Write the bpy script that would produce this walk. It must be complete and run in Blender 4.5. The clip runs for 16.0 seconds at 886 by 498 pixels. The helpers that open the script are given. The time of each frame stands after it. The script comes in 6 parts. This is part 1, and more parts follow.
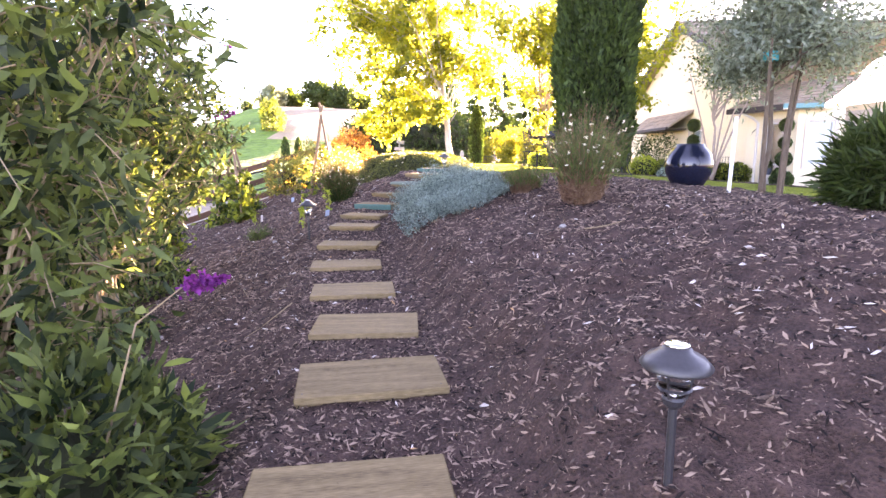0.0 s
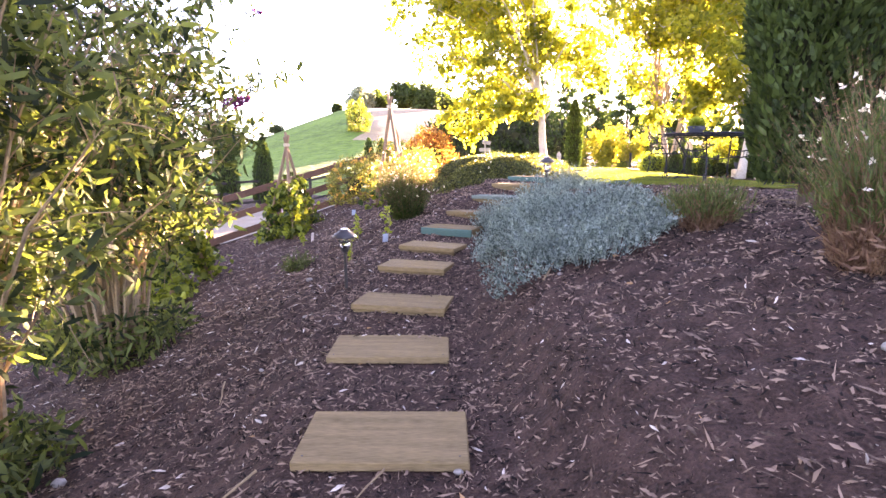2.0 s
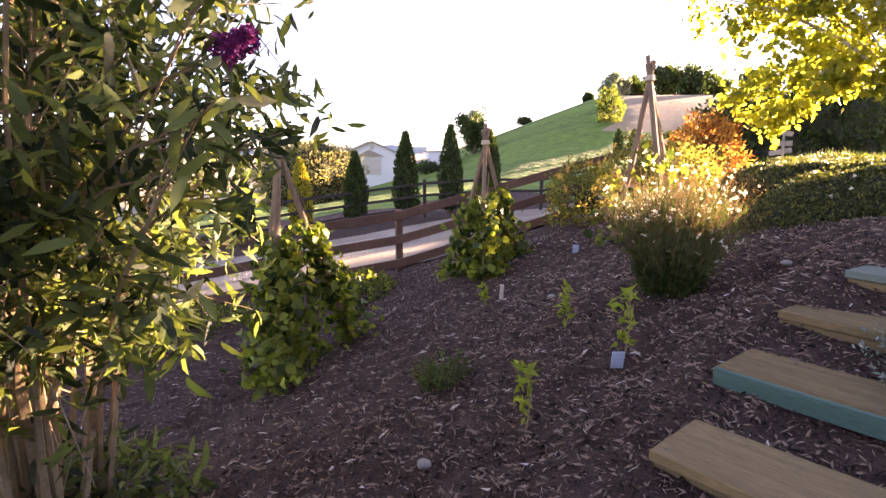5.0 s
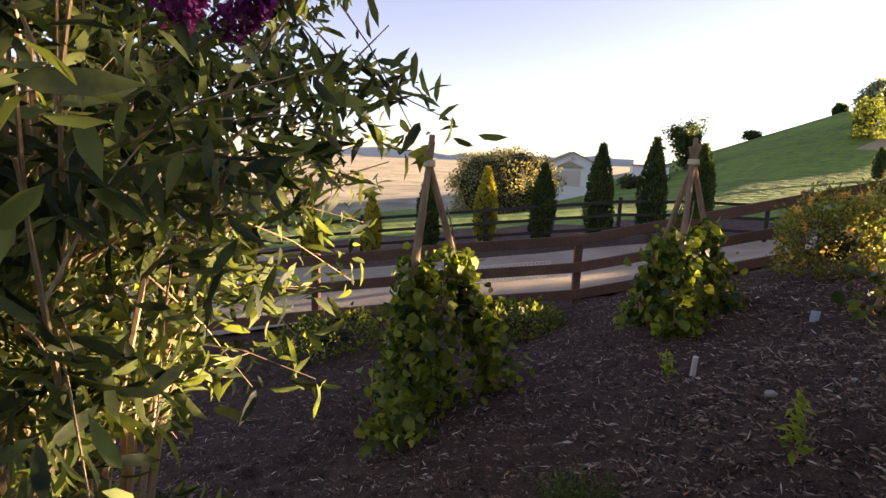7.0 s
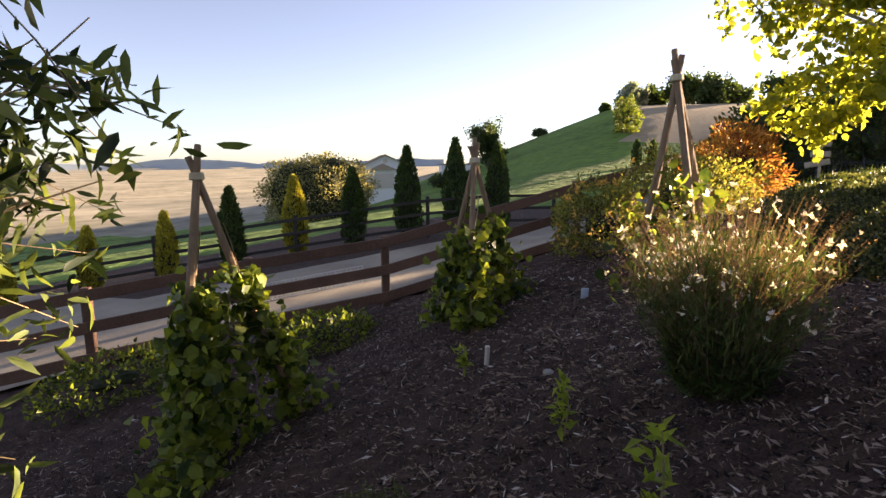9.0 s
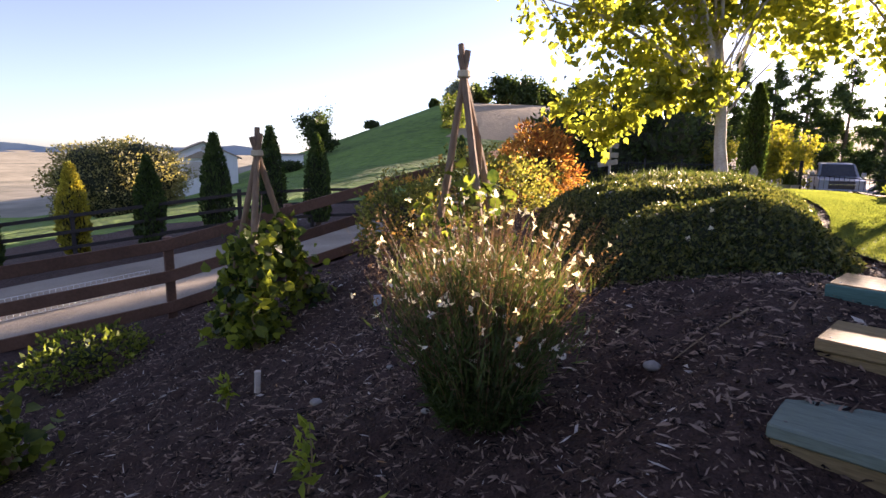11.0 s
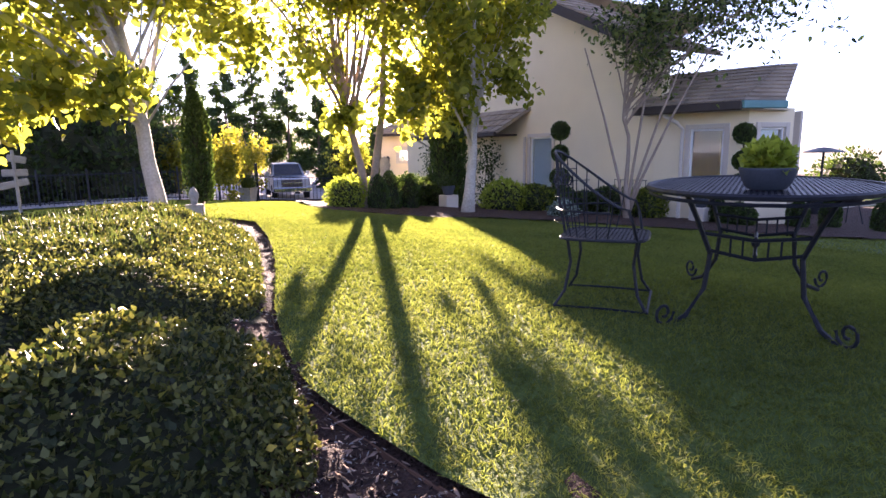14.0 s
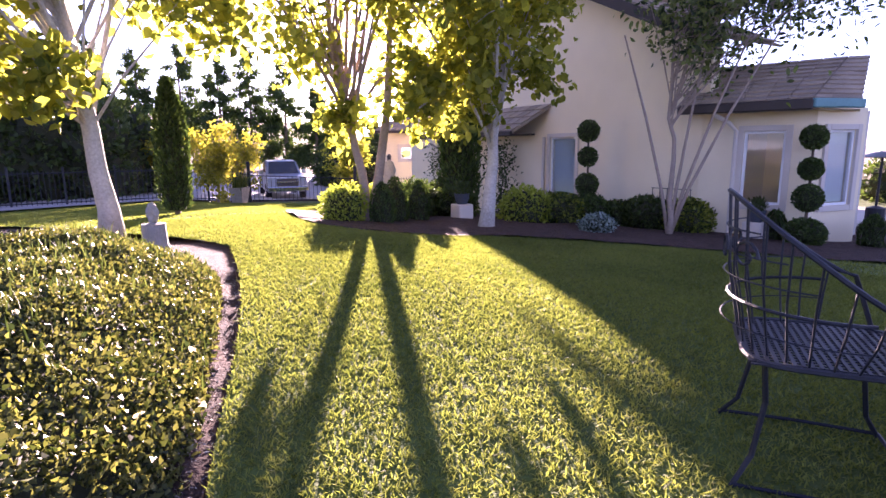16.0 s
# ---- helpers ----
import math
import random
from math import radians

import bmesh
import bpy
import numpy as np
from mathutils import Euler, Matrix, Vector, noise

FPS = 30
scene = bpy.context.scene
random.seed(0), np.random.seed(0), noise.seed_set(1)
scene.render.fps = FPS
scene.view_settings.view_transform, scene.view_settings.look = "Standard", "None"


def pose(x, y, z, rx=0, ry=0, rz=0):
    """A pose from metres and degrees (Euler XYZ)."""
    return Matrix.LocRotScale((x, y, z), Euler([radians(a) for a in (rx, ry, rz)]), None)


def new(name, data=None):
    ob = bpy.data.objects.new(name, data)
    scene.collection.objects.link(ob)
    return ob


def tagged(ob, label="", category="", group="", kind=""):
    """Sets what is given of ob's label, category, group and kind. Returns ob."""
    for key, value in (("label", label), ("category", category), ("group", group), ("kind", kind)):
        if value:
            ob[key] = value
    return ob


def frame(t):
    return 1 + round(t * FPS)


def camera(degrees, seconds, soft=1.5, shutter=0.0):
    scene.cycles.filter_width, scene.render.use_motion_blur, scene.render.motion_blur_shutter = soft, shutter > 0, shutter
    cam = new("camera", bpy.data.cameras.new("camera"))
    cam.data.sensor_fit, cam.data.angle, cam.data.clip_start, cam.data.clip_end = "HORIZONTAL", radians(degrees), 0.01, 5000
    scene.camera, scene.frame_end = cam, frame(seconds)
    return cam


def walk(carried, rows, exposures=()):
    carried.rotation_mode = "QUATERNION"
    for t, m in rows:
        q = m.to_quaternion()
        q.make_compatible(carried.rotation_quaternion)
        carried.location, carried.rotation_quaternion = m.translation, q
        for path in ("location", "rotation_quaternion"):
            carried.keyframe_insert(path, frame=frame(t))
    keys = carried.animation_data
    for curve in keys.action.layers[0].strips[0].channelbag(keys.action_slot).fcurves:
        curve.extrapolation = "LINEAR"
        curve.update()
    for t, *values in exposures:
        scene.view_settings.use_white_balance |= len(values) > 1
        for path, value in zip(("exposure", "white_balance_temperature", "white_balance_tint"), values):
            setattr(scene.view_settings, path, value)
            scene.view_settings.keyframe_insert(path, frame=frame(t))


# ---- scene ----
cam = camera(77.5, 16.0)
# seconds, eye x y z, heading (to the left of +y), pitch, roll (right side up)
PATH = [
    (0, 1.155, 2.142, 2.243, -0.37, -9.57, -0.18),
    (0.5, 1.140, 2.740, 2.178, 6.23, -9.77, -0.42),
    (1, 1.181, 3.506, 2.204, 8.73, -9.53, -0.30),
    (1.5, 1.099, 4.157, 2.227, 10.36, -9.51, 0.02),
    (2, 0.959, 4.829, 2.288, 8.34, -9.46, -0.11),
    (2.5, 0.869, 5.581, 2.314, 14.25, -9.48, 0.29),
    (3, 0.717, 6.321, 2.356, 18.31, -9.68, 0.48),
    (3.5, 0.535, 6.961, 2.420, 17.70, -9.76, -0.03),
    (4, 0.363, 7.513, 2.481, 26.49, -9.83, 0.26),
    (4.2, 0.310, 7.719, 2.473, 27.11, -9.97, 0.08),
    (6.3, -0.366, 9.427, 2.432, 48.12, -9.89, 1.13),
    (6.5, -0.396, 9.474, 2.432, 49.17, -9.71, 1.59),
    (7, -0.435, 9.548, 2.503, 53.49, -9.74, 2.17),
    (7.5, -0.407, 9.546, 2.506, 53.48, -9.61, 1.88),
    (8, -0.392, 9.606, 2.505, 49.94, -9.42, 1.50),
    (8.5, -0.351, 9.712, 2.504, 40.02, -9.17, 0.21),
    (8.6, -0.353, 9.746, 2.506, 38.69, -9.19, 0.01),
    (10.8, -0.237, 10.381, 2.549, 22.59, -9.25, -0.16),
    (11, -0.189, 10.496, 2.552, 18.10, -9.85, 1.04),
    (11.5, -0.099, 10.941, 2.551, 10.09, -9.41, -0.48),
    (12, -0.010, 11.220, 2.641, -0.27, -9.82, -0.25),
    (12.5, 0.187, 11.662, 2.735, -5.18, -9.72, -0.38),
    (13, 0.360, 12.085, 2.756, -14.99, -10.01, -0.42),
    (13.5, 0.538, 12.484, 2.814, -26.31, -9.90, -0.88),
    (14, 0.707, 12.836, 2.877, -32.23, -10.00, -1.04),
    (14.5, 0.839, 13.205, 2.940, -33.89, -10.34, -0.55),
    (15, 0.999, 13.684, 3.013, -38.73, -10.29, -0.74),
    (15.5, 1.149, 14.033, 3.025, -37.77, -10.48, -0.90),
    (16, 1.377, 14.402, 3.028, -32.38, -10.49, -0.60),
]
walk(cam, [(t, pose(x, y, z, 90 + p, 0, h) @ pose(0, 0, 0, 0, 0, r)) for t, x, y, z, h, p, r in PATH],
     exposures=[(0.0, 5.35, 7700, 42), (1.0, 5.35, 7900, 44), (2.5, 5.0, 7800, 46), (4.0, 4.5, 7700, 46), (6.5, 3.1, 8300, 36), (8.5, 2.7, 7900, 26), (11.0, 2.68, 6600, 34), (12.0, 2.95, 6300, 38), (13.0, 3.35, 6200, 40), (14.5, 3.3, 6300, 44), (16.0, 3.38, 6000, 58)])

# ---- light ----
SUN_HEADING, SUN_ELEV = -25.4, 8.7
world = bpy.data.worlds.new("sky")
scene.world = world
world.use_nodes = True
wn = world.node_tree.nodes
sky = wn.new("ShaderNodeTexSky")
sky.sky_type, sky.sun_disc = "NISHITA", False
sky.sun_elevation, sky.sun_rotation = radians(SUN_ELEV), radians(-SUN_HEADING)
sky.air_density, sky.dust_density, sky.ozone_density = 0.7, 0.3, 3.0
haze = wn.new("ShaderNodeHueSaturation")
haze.inputs["Saturation"].default_value = 0.75
world.node_tree.links.new(sky.outputs[0], haze.inputs["Color"])
world.node_tree.links.new(haze.outputs[0], wn["Background"].inputs[0])
wn["Background"].inputs[1].default_value = 0.054
sun_data = bpy.data.lights.new("sun", "SUN")
sun_data.energy, sun_data.angle, sun_data.color = 5.0, radians(0.6), (1.0, 0.86, 0.62)
sun = new("sun", sun_data)
_e, _h = radians(SUN_ELEV), radians(SUN_HEADING)
SUNWARD = Vector((-math.sin(_h) * math.cos(_e), math.cos(_h) * math.cos(_e), math.sin(_e)))
sun.matrix_world = Matrix.Translation((20, 60, 30)) @ SUNWARD.to_track_quat("Z", "Y").to_matrix().to_4x4()


# ---- materials ----
def mat(name, base, rough=0.8, var=0.25, scale=6.0, fine=60.0, bump=0.3, dist=0.01, hue=None, island=0.0, translucent=0.0, metal=0.0, spec=0.3, stretch=(1, 1, 1), objrand=0.0, glow=None):
    """Procedural surface: colour varied at two scales, bump, optional per-piece variation and leaf translucency."""
    m = bpy.data.materials.new(name)
    m.use_nodes = True
    nt = m.node_tree
    n, ln = nt.nodes, nt.links
    b = n["Principled BSDF"]
    tc, mp = n.new("ShaderNodeTexCoord"), n.new("ShaderNodeMapping")
    mp.inputs["Scale"].default_value = stretch
    ln.new(tc.outputs["Object"], mp.inputs[0])
    big, small = n.new("ShaderNodeTexNoise"), n.new("ShaderNodeTexNoise")
    big.inputs["Scale"].default_value, small.inputs["Scale"].default_value = scale, fine
    big.inputs["Detail"].default_value, small.inputs["Detail"].default_value = 4, 4
    ln.new(mp.outputs[0], big.inputs[0]); ln.new(mp.outputs[0], small.inputs[0])
    add = n.new("ShaderNodeMath"); add.operation = "ADD"
    ln.new(big.outputs[0], add.inputs[0]); ln.new(small.outputs[0], add.inputs[1])
    last = add.outputs[0]
    if island or objrand:
        src = n.new("ShaderNodeNewGeometry").outputs["Random Per Island"] if island else n.new("ShaderNodeObjectInfo").outputs["Random"]
        mul = n.new("ShaderNodeMath"); mul.operation = "MULTIPLY_ADD"
        ln.new(src, mul.inputs[0]); mul.inputs[1].default_value = 2.0 * (island or objrand); ln.new(last, mul.inputs[2])
        sub = n.new("ShaderNodeMath"); sub.operation = "SUBTRACT"; ln.new(mul.outputs[0], sub.inputs[0]); sub.inputs[1].default_value = (island or objrand)
        last = sub.outputs[0]
    ramp = n.new("ShaderNodeValToRGB")
    rng_ = n.new("ShaderNodeMapRange")
    rng_.inputs["From Min"].default_value, rng_.inputs["From Max"].default_value = 0.55, 1.45
    ln.new(last, rng_.inputs[0]); ln.new(rng_.outputs[0], ramp.inputs[0])
    c0 = tuple(max(0, c * (1 - var)) for c in base)
    c1 = hue or tuple(min(1, c * (1 + var)) for c in base)
    ramp.color_ramp.elements[0].color, ramp.color_ramp.elements[1].color = (*c0, 1), (*c1, 1)
    ln.new(ramp.outputs[0], b.inputs["Base Color"])
    b.inputs["Roughness"].default_value, b.inputs["Metallic"].default_value = rough, metal
    b.inputs["Specular IOR Level"].default_value = spec
    if bump:
        bp = n.new("ShaderNodeBump"); bp.inputs["Strength"].default_value, bp.inputs["Distance"].default_value = bump, dist
        ln.new(add.outputs[0], bp.inputs["Height"]); ln.new(bp.outputs[0], b.inputs["Normal"])
    if translucent:
        tr, mx = n.new("ShaderNodeBsdfTranslucent"), n.new("ShaderNodeMixShader")
        tint = n.new("ShaderNodeMix"); tint.data_type, tint.blend_type = "RGBA", "MULTIPLY"
        tint.inputs[0].default_value = 1.0
        ln.new(ramp.outputs[0], tint.inputs[6]); tint.inputs[7].default_value = (1.7, 1.6, 0.85, 1)
        ln.new(tint.outputs[2], tr.inputs[0])
        mx.inputs[0].default_value = translucent
        ln.new(b.outputs[0], mx.inputs[1]); ln.new(tr.outputs[0], mx.inputs[2])
        ln.new(mx.outputs[0], n["Material Output"].inputs[0])
    return m


def glass(name, tint=(0.75, 0.82, 0.86)):
    m = bpy.data.materials.new(name); m.use_nodes = True
    b = m.node_tree.nodes["Principled BSDF"]
    b.inputs["Base Color"].default_value, b.inputs["Roughness"].default_value = (*tint, 1), 0.03
    b.inputs["Transmission Weight"].default_value, b.inputs["IOR"].default_value = 1.0, 1.45
    return m


M_MULCH = mat("bark_mulch", (0.047, 0.027, 0.019), 0.95, 0.75, 9, 70, 1.0, 0.04, hue=(0.14, 0.082, 0.064))
M_CHIP = mat("wood_chip", (0.085, 0.050, 0.040), 0.9, 0.85, 8, 60, 0.5, 0.004, hue=(0.34, 0.235, 0.17), island=0.95)
M_CHIP_PALE = mat("pale_wood_chip", (0.62, 0.55, 0.47), 0.85, 0.3, 8, 60, 0.3, 0.003, island=0.3)
M_LEAFLITTER = mat("dry_leaf", (0.42, 0.24, 0.11), 0.8, 0.4, 8, 60, 0.3, 0.003, island=0.4)
M_BOARD = mat("weathered_board", (0.225, 0.165, 0.085), 0.75, 0.6, 2.5, 30, 0.5, 0.004, stretch=(0.6, 6, 6), objrand=0.15, spec=0.12)
M_BOARD_WORN = mat("worn_teal_board", (0.17, 0.215, 0.175), 0.75, 0.4, 2.5, 30, 0.5, 0.004, stretch=(0.6, 6, 6), spec=0.12)
M_BOARD_TEAL = mat("teal_stained_board", (0.075, 0.17, 0.145), 0.75, 0.35, 3, 30, 0.5, 0.004, stretch=(0.6, 6, 6))
M_LAWN = mat("lawn_soil", (0.08, 0.12, 0.025), 0.95, 0.4, 3, 40, 0.8, 0.02)
M_BLADE = mat("grass_blade", (0.11, 0.165, 0.04), 0.6, 0.4, 0.8, 20, 0, hue=(0.22, 0.26, 0.07), island=0.18, translucent=0.5)
M_SOIL = mat("edge_soil", (0.20, 0.13, 0.10), 0.95, 0.4, 6, 50, 1.0, 0.03, hue=(0.33, 0.26, 0.22))
M_FIELD = mat("hill_grass", (0.06, 0.14, 0.02), 0.95, 0.55, 0.10, 1.2, 1.0, 0.6, hue=(0.21, 0.35, 0.05))
M_DRY = mat("dry_hill_grass", (0.36, 0.27, 0.16), 0.95, 0.3, 0.15, 2.0, 0.5, 0.2)
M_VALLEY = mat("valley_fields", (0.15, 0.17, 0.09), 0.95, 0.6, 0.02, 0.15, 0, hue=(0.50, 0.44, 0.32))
# the blue-grey is air haze put into the base colour
M_MOUNT = mat("haze_blue_mountain", (0.34, 0.42, 0.50), 1.0, 0.15, 0.001, 0.01, 0)
M_DRIVE = mat("gravel_drive", (0.29, 0.24, 0.185), 0.95, 0.4, 0.7, 40, 0.8, 0.02, hue=(0.46, 0.40, 0.31))
M_ASPHALT = mat("driveway_concrete", (0.36, 0.34, 0.32), 0.9, 0.2, 0.6, 40, 0.4, 0.01)
M_FENCE = mat("brown_stained_fence", (0.15, 0.08, 0.052), 0.8, 0.35, 3, 30, 0.5, 0.004, stretch=(1, 1, 1), objrand=0.2)
M_FENCE_DARK = mat("dark_fence", (0.04, 0.035, 0.032), 0.8, 0.3, 3, 30, 0.4, 0.004)
M_POLE = mat("tripod_pole", (0.24, 0.16, 0.10), 0.85, 0.35, 4, 40, 0.6, 0.005, stretch=(1, 1, 0.2))
M_TWINE = mat("twine", (0.5, 0.42, 0.28), 0.9, 0.2)
M_BARK = mat("brown_bark", (0.13, 0.095, 0.065), 0.9, 0.45, 5, 40, 0.9, 0.01, stretch=(1, 1, 0.3))
M_BARK_PALE = mat("pale_plane_bark", (0.42, 0.38, 0.32), 0.85, 0.35, 4, 30, 0.6, 0.01, hue=(0.62, 0.57, 0.49))
M_BARK_RED = mat("smooth_tan_bark", (0.30, 0.23, 0.18), 0.8, 0.3, 5, 30, 0.5, 0.006)
M_TWIG = mat("dry_twig", (0.30, 0.22, 0.13), 0.85, 0.4, 5, 40, 0.4, 0.003, island=0.3)
M_LEAF_PLANE = mat("plane_tree_leaf", (0.11, 0.17, 0.03), 0.55, 0.4, 0.7, 9, 0, hue=(0.36, 0.37, 0.06), island=0.3, translucent=0.68)
M_LEAF_YEL = mat("yellow_leaf", (0.20, 0.22, 0.03), 0.55, 0.3, 1, 9, 0, hue=(0.38, 0.36, 0.05), island=0.3, translucent=0.55)
M_LEAF_DARK = mat("dark_leaf", (0.035, 0.065, 0.018), 0.5, 0.4, 1.5, 12, 0, hue=(0.07, 0.11, 0.03), island=0.3, translucent=0.35)
M_LEAF_CYP = mat("cypress_leaf", (0.03, 0.065, 0.022), 0.6, 0.45, 2, 18, 0, hue=(0.085, 0.14, 0.035), island=0.3, translucent=0.3)
# cypress leaf with golden sunlight put into its colour
M_LEAF_CYPY = mat("sunlit_gold_cypress_leaf", (0.30, 0.29, 0.04), 0.6, 0.45, 2, 18, 0, hue=(0.58, 0.52, 0.08), island=0.3, translucent=0.4)
M_LEAF_BUD = mat("butterfly_bush_leaf", (0.035, 0.07, 0.03), 0.6, 0.6, 2, 14, 0, hue=(0.16, 0.21, 0.065), island=0.6, translucent=0.42)
M_LEAF_OLIVE = mat("olive_leaf", (0.15, 0.20, 0.14), 0.5, 0.3, 2, 14, 0, hue=(0.33, 0.38, 0.30), island=0.3, translucent=0.35)
M_LEAF_VINE = mat("vine_leaf", (0.045, 0.09, 0.02), 0.5, 0.45, 2, 14, 0, hue=(0.22, 0.27, 0.04), island=0.6, translucent=0.42)
M_LEAF_HEDGE = mat("hedge_leaf", (0.055, 0.09, 0.025), 0.45, 0.55, 1.2, 12, 0, hue=(0.17, 0.18, 0.055), island=0.6, translucent=0.28)
M_LEAF_OAK = mat("oak_leaf", (0.15, 0.155, 0.065), 0.6, 0.4, 1.0, 9, 0, hue=(0.34, 0.31, 0.14), island=0.35, translucent=0.35)
M_LEAF_SAGE = mat("grey_sage_leaf", (0.13, 0.21, 0.19), 0.8, 0.45, 2, 18, 0, hue=(0.34, 0.44, 0.41), island=0.5, translucent=0.15)
M_LEAF_GRASSY = mat("grassy_leaf", (0.07, 0.12, 0.028), 0.6, 0.45, 2, 14, 0, hue=(0.13, 0.175, 0.05), island=0.45, translucent=0.2)
M_STEM_RED = mat("reddish_stem", (0.19, 0.10, 0.07), 0.7, 0.35, 3, 20, 0, hue=(0.30, 0.19, 0.125), island=0.35, translucent=0.22)
M_LEAF_RED = mat("orange_red_leaf", (0.30, 0.09, 0.035), 0.55, 0.4, 2, 14, 0, hue=(0.42, 0.26, 0.08), island=0.5, translucent=0.5)
M_LEAF_ROSE = mat("rose_leaf", (0.10, 0.13, 0.03), 0.5, 0.4, 2, 14, 0, hue=(0.33, 0.32, 0.08), island=0.4, translucent=0.45)
M_LEAF_LIME = mat("lime_leaf", (0.20, 0.30, 0.04), 0.5, 0.3, 3, 14, 0, hue=(0.38, 0.45, 0.08), island=0.3, translucent=0.5)
M_PETAL = mat("white_petal", (0.80, 0.76, 0.76), 0.6, 0.1, 3, 14, 0, island=0.1, translucent=0.4)
M_PURPLE = mat("purple_blossom", (0.19, 0.02, 0.21), 0.7, 0.4, 9, 60, 0, hue=(0.32, 0.05, 0.30), island=0.4, translucent=0.3)
M_DARKBLOOM = mat("spent_blue_spike", (0.03, 0.04, 0.09), 0.8, 0.4, 9, 60, 0, island=0.4)
M_ROSE = mat("apricot_rose_petal", (0.70, 0.42, 0.12), 0.6, 0.25, 9, 60, 0, island=0.4, translucent=0.4)
# near-black colour stands for the shade deep inside foliage
M_CORE = mat("inner_shade_core", (0.03, 0.035, 0.016), 0.95, 0.4, 4, 30, 0.5, 0.02)
M_STUCCO = mat("beige_stucco", (0.80, 0.68, 0.47), 0.92, 0.08, 1.2, 90, 0.35, 0.004)
M_TRIM = mat("pale_trim", (0.60, 0.53, 0.45), 0.85, 0.08, 2, 60, 0.2, 0.003)
M_WHITE = mat("white_frame", (0.78, 0.78, 0.76), 0.5, 0.05, 3, 50, 0.05, 0.002)
M_TILE = mat("grey_brown_roof_tile", (0.33, 0.26, 0.19), 0.85, 0.3, 2, 40, 0.5, 0.005, objrand=0.25)
M_FASCIA = mat("dark_brown_fascia", (0.05, 0.038, 0.032), 0.6, 0.2, 3, 40, 0.2, 0.003)
M_TEAL = mat("teal_fascia", (0.12, 0.27, 0.27), 0.6, 0.2, 3, 40, 0.2, 0.003)
M_GLASS = glass("window_glass")
M_BLIND = mat("pale_window_blind", (0.62, 0.66, 0.66), 0.7, 0.06, 2, 30, 0.1, 0.003)
M_IRON = mat("blue_black_wrought_iron", (0.016, 0.018, 0.026), 0.5, 0.3, 8, 80, 0.3, 0.002, spec=0.3)
M_LAMP = mat("dark_bronze_lamp", (0.030, 0.028, 0.030), 0.4, 0.3, 8, 80, 0.2, 0.002, spec=0.6)
M_FROST = glass("lamp_glass", (0.9, 0.93, 0.93))
M_POT = mat("black_glazed_pot", (0.010, 0.013, 0.028), 0.12, 0.2, 3, 30, 0.03, 0.002, spec=0.7)
M_BOWL = mat("grey_planter", (0.055, 0.065, 0.085), 0.55, 0.25, 5, 60, 0.3, 0.003)
M_PAINT = mat("silver_blue_car_paint", (0.26, 0.31, 0.37), 0.3, 0.05, 2, 40, 0, metal=0.4, spec=0.6)
M_RUBBER = mat("tyre_rubber", (0.02, 0.02, 0.02), 0.9, 0.2)
M_CHROME = mat("chrome", (0.7, 0.7, 0.7), 0.15, 0.05, metal=1.0, bump=0)
M_DARKGLASS = mat("tinted_car_glass", (0.02, 0.025, 0.03), 0.05, 0.1, bump=0, spec=0.8)
M_STONE = mat("grey_stone", (0.32, 0.30, 0.27), 0.9, 0.3, 6, 50, 0.6, 0.006)
M_TAPE = mat("turquoise_tape", (0.03, 0.42, 0.42), 0.6, 0.1, bump=0)
M_TAG = mat("pale_blue_tag", (0.45, 0.55, 0.66), 0.5, 0.1, bump=0)


# ---- geometry tools ----
def mesh_of(name, verts, faces=None, quads=None, material=None, smooth=False):
    me = bpy.data.meshes.new(name)
    if quads is not None:
        v = np.asarray(verts, dtype=np.float32).reshape(-1, 3)
        q = np.asarray(quads, dtype=np.int32)
        k = q.shape[1]
        me.vertices.add(len(v)); me.vertices.foreach_set("co", v.ravel())
        me.loops.add(q.size); me.loops.foreach_set("vertex_index", q.ravel())
        me.polygons.add(len(q)); me.polygons.foreach_set("loop_start", np.arange(0, q.size, k, dtype=np.int32))
        if smooth:
            me.polygons.foreach_set("use_smooth", np.ones(len(q), dtype=bool))
        me.update(calc_edges=True)
    else:
        me.from_pydata([tuple(map(float, p)) for p in verts], [], faces)
        if smooth:
            me.polygons.foreach_set("use_smooth", np.ones(len(me.polygons), dtype=bool))
    if material:
        me.materials.append(material)
    return me


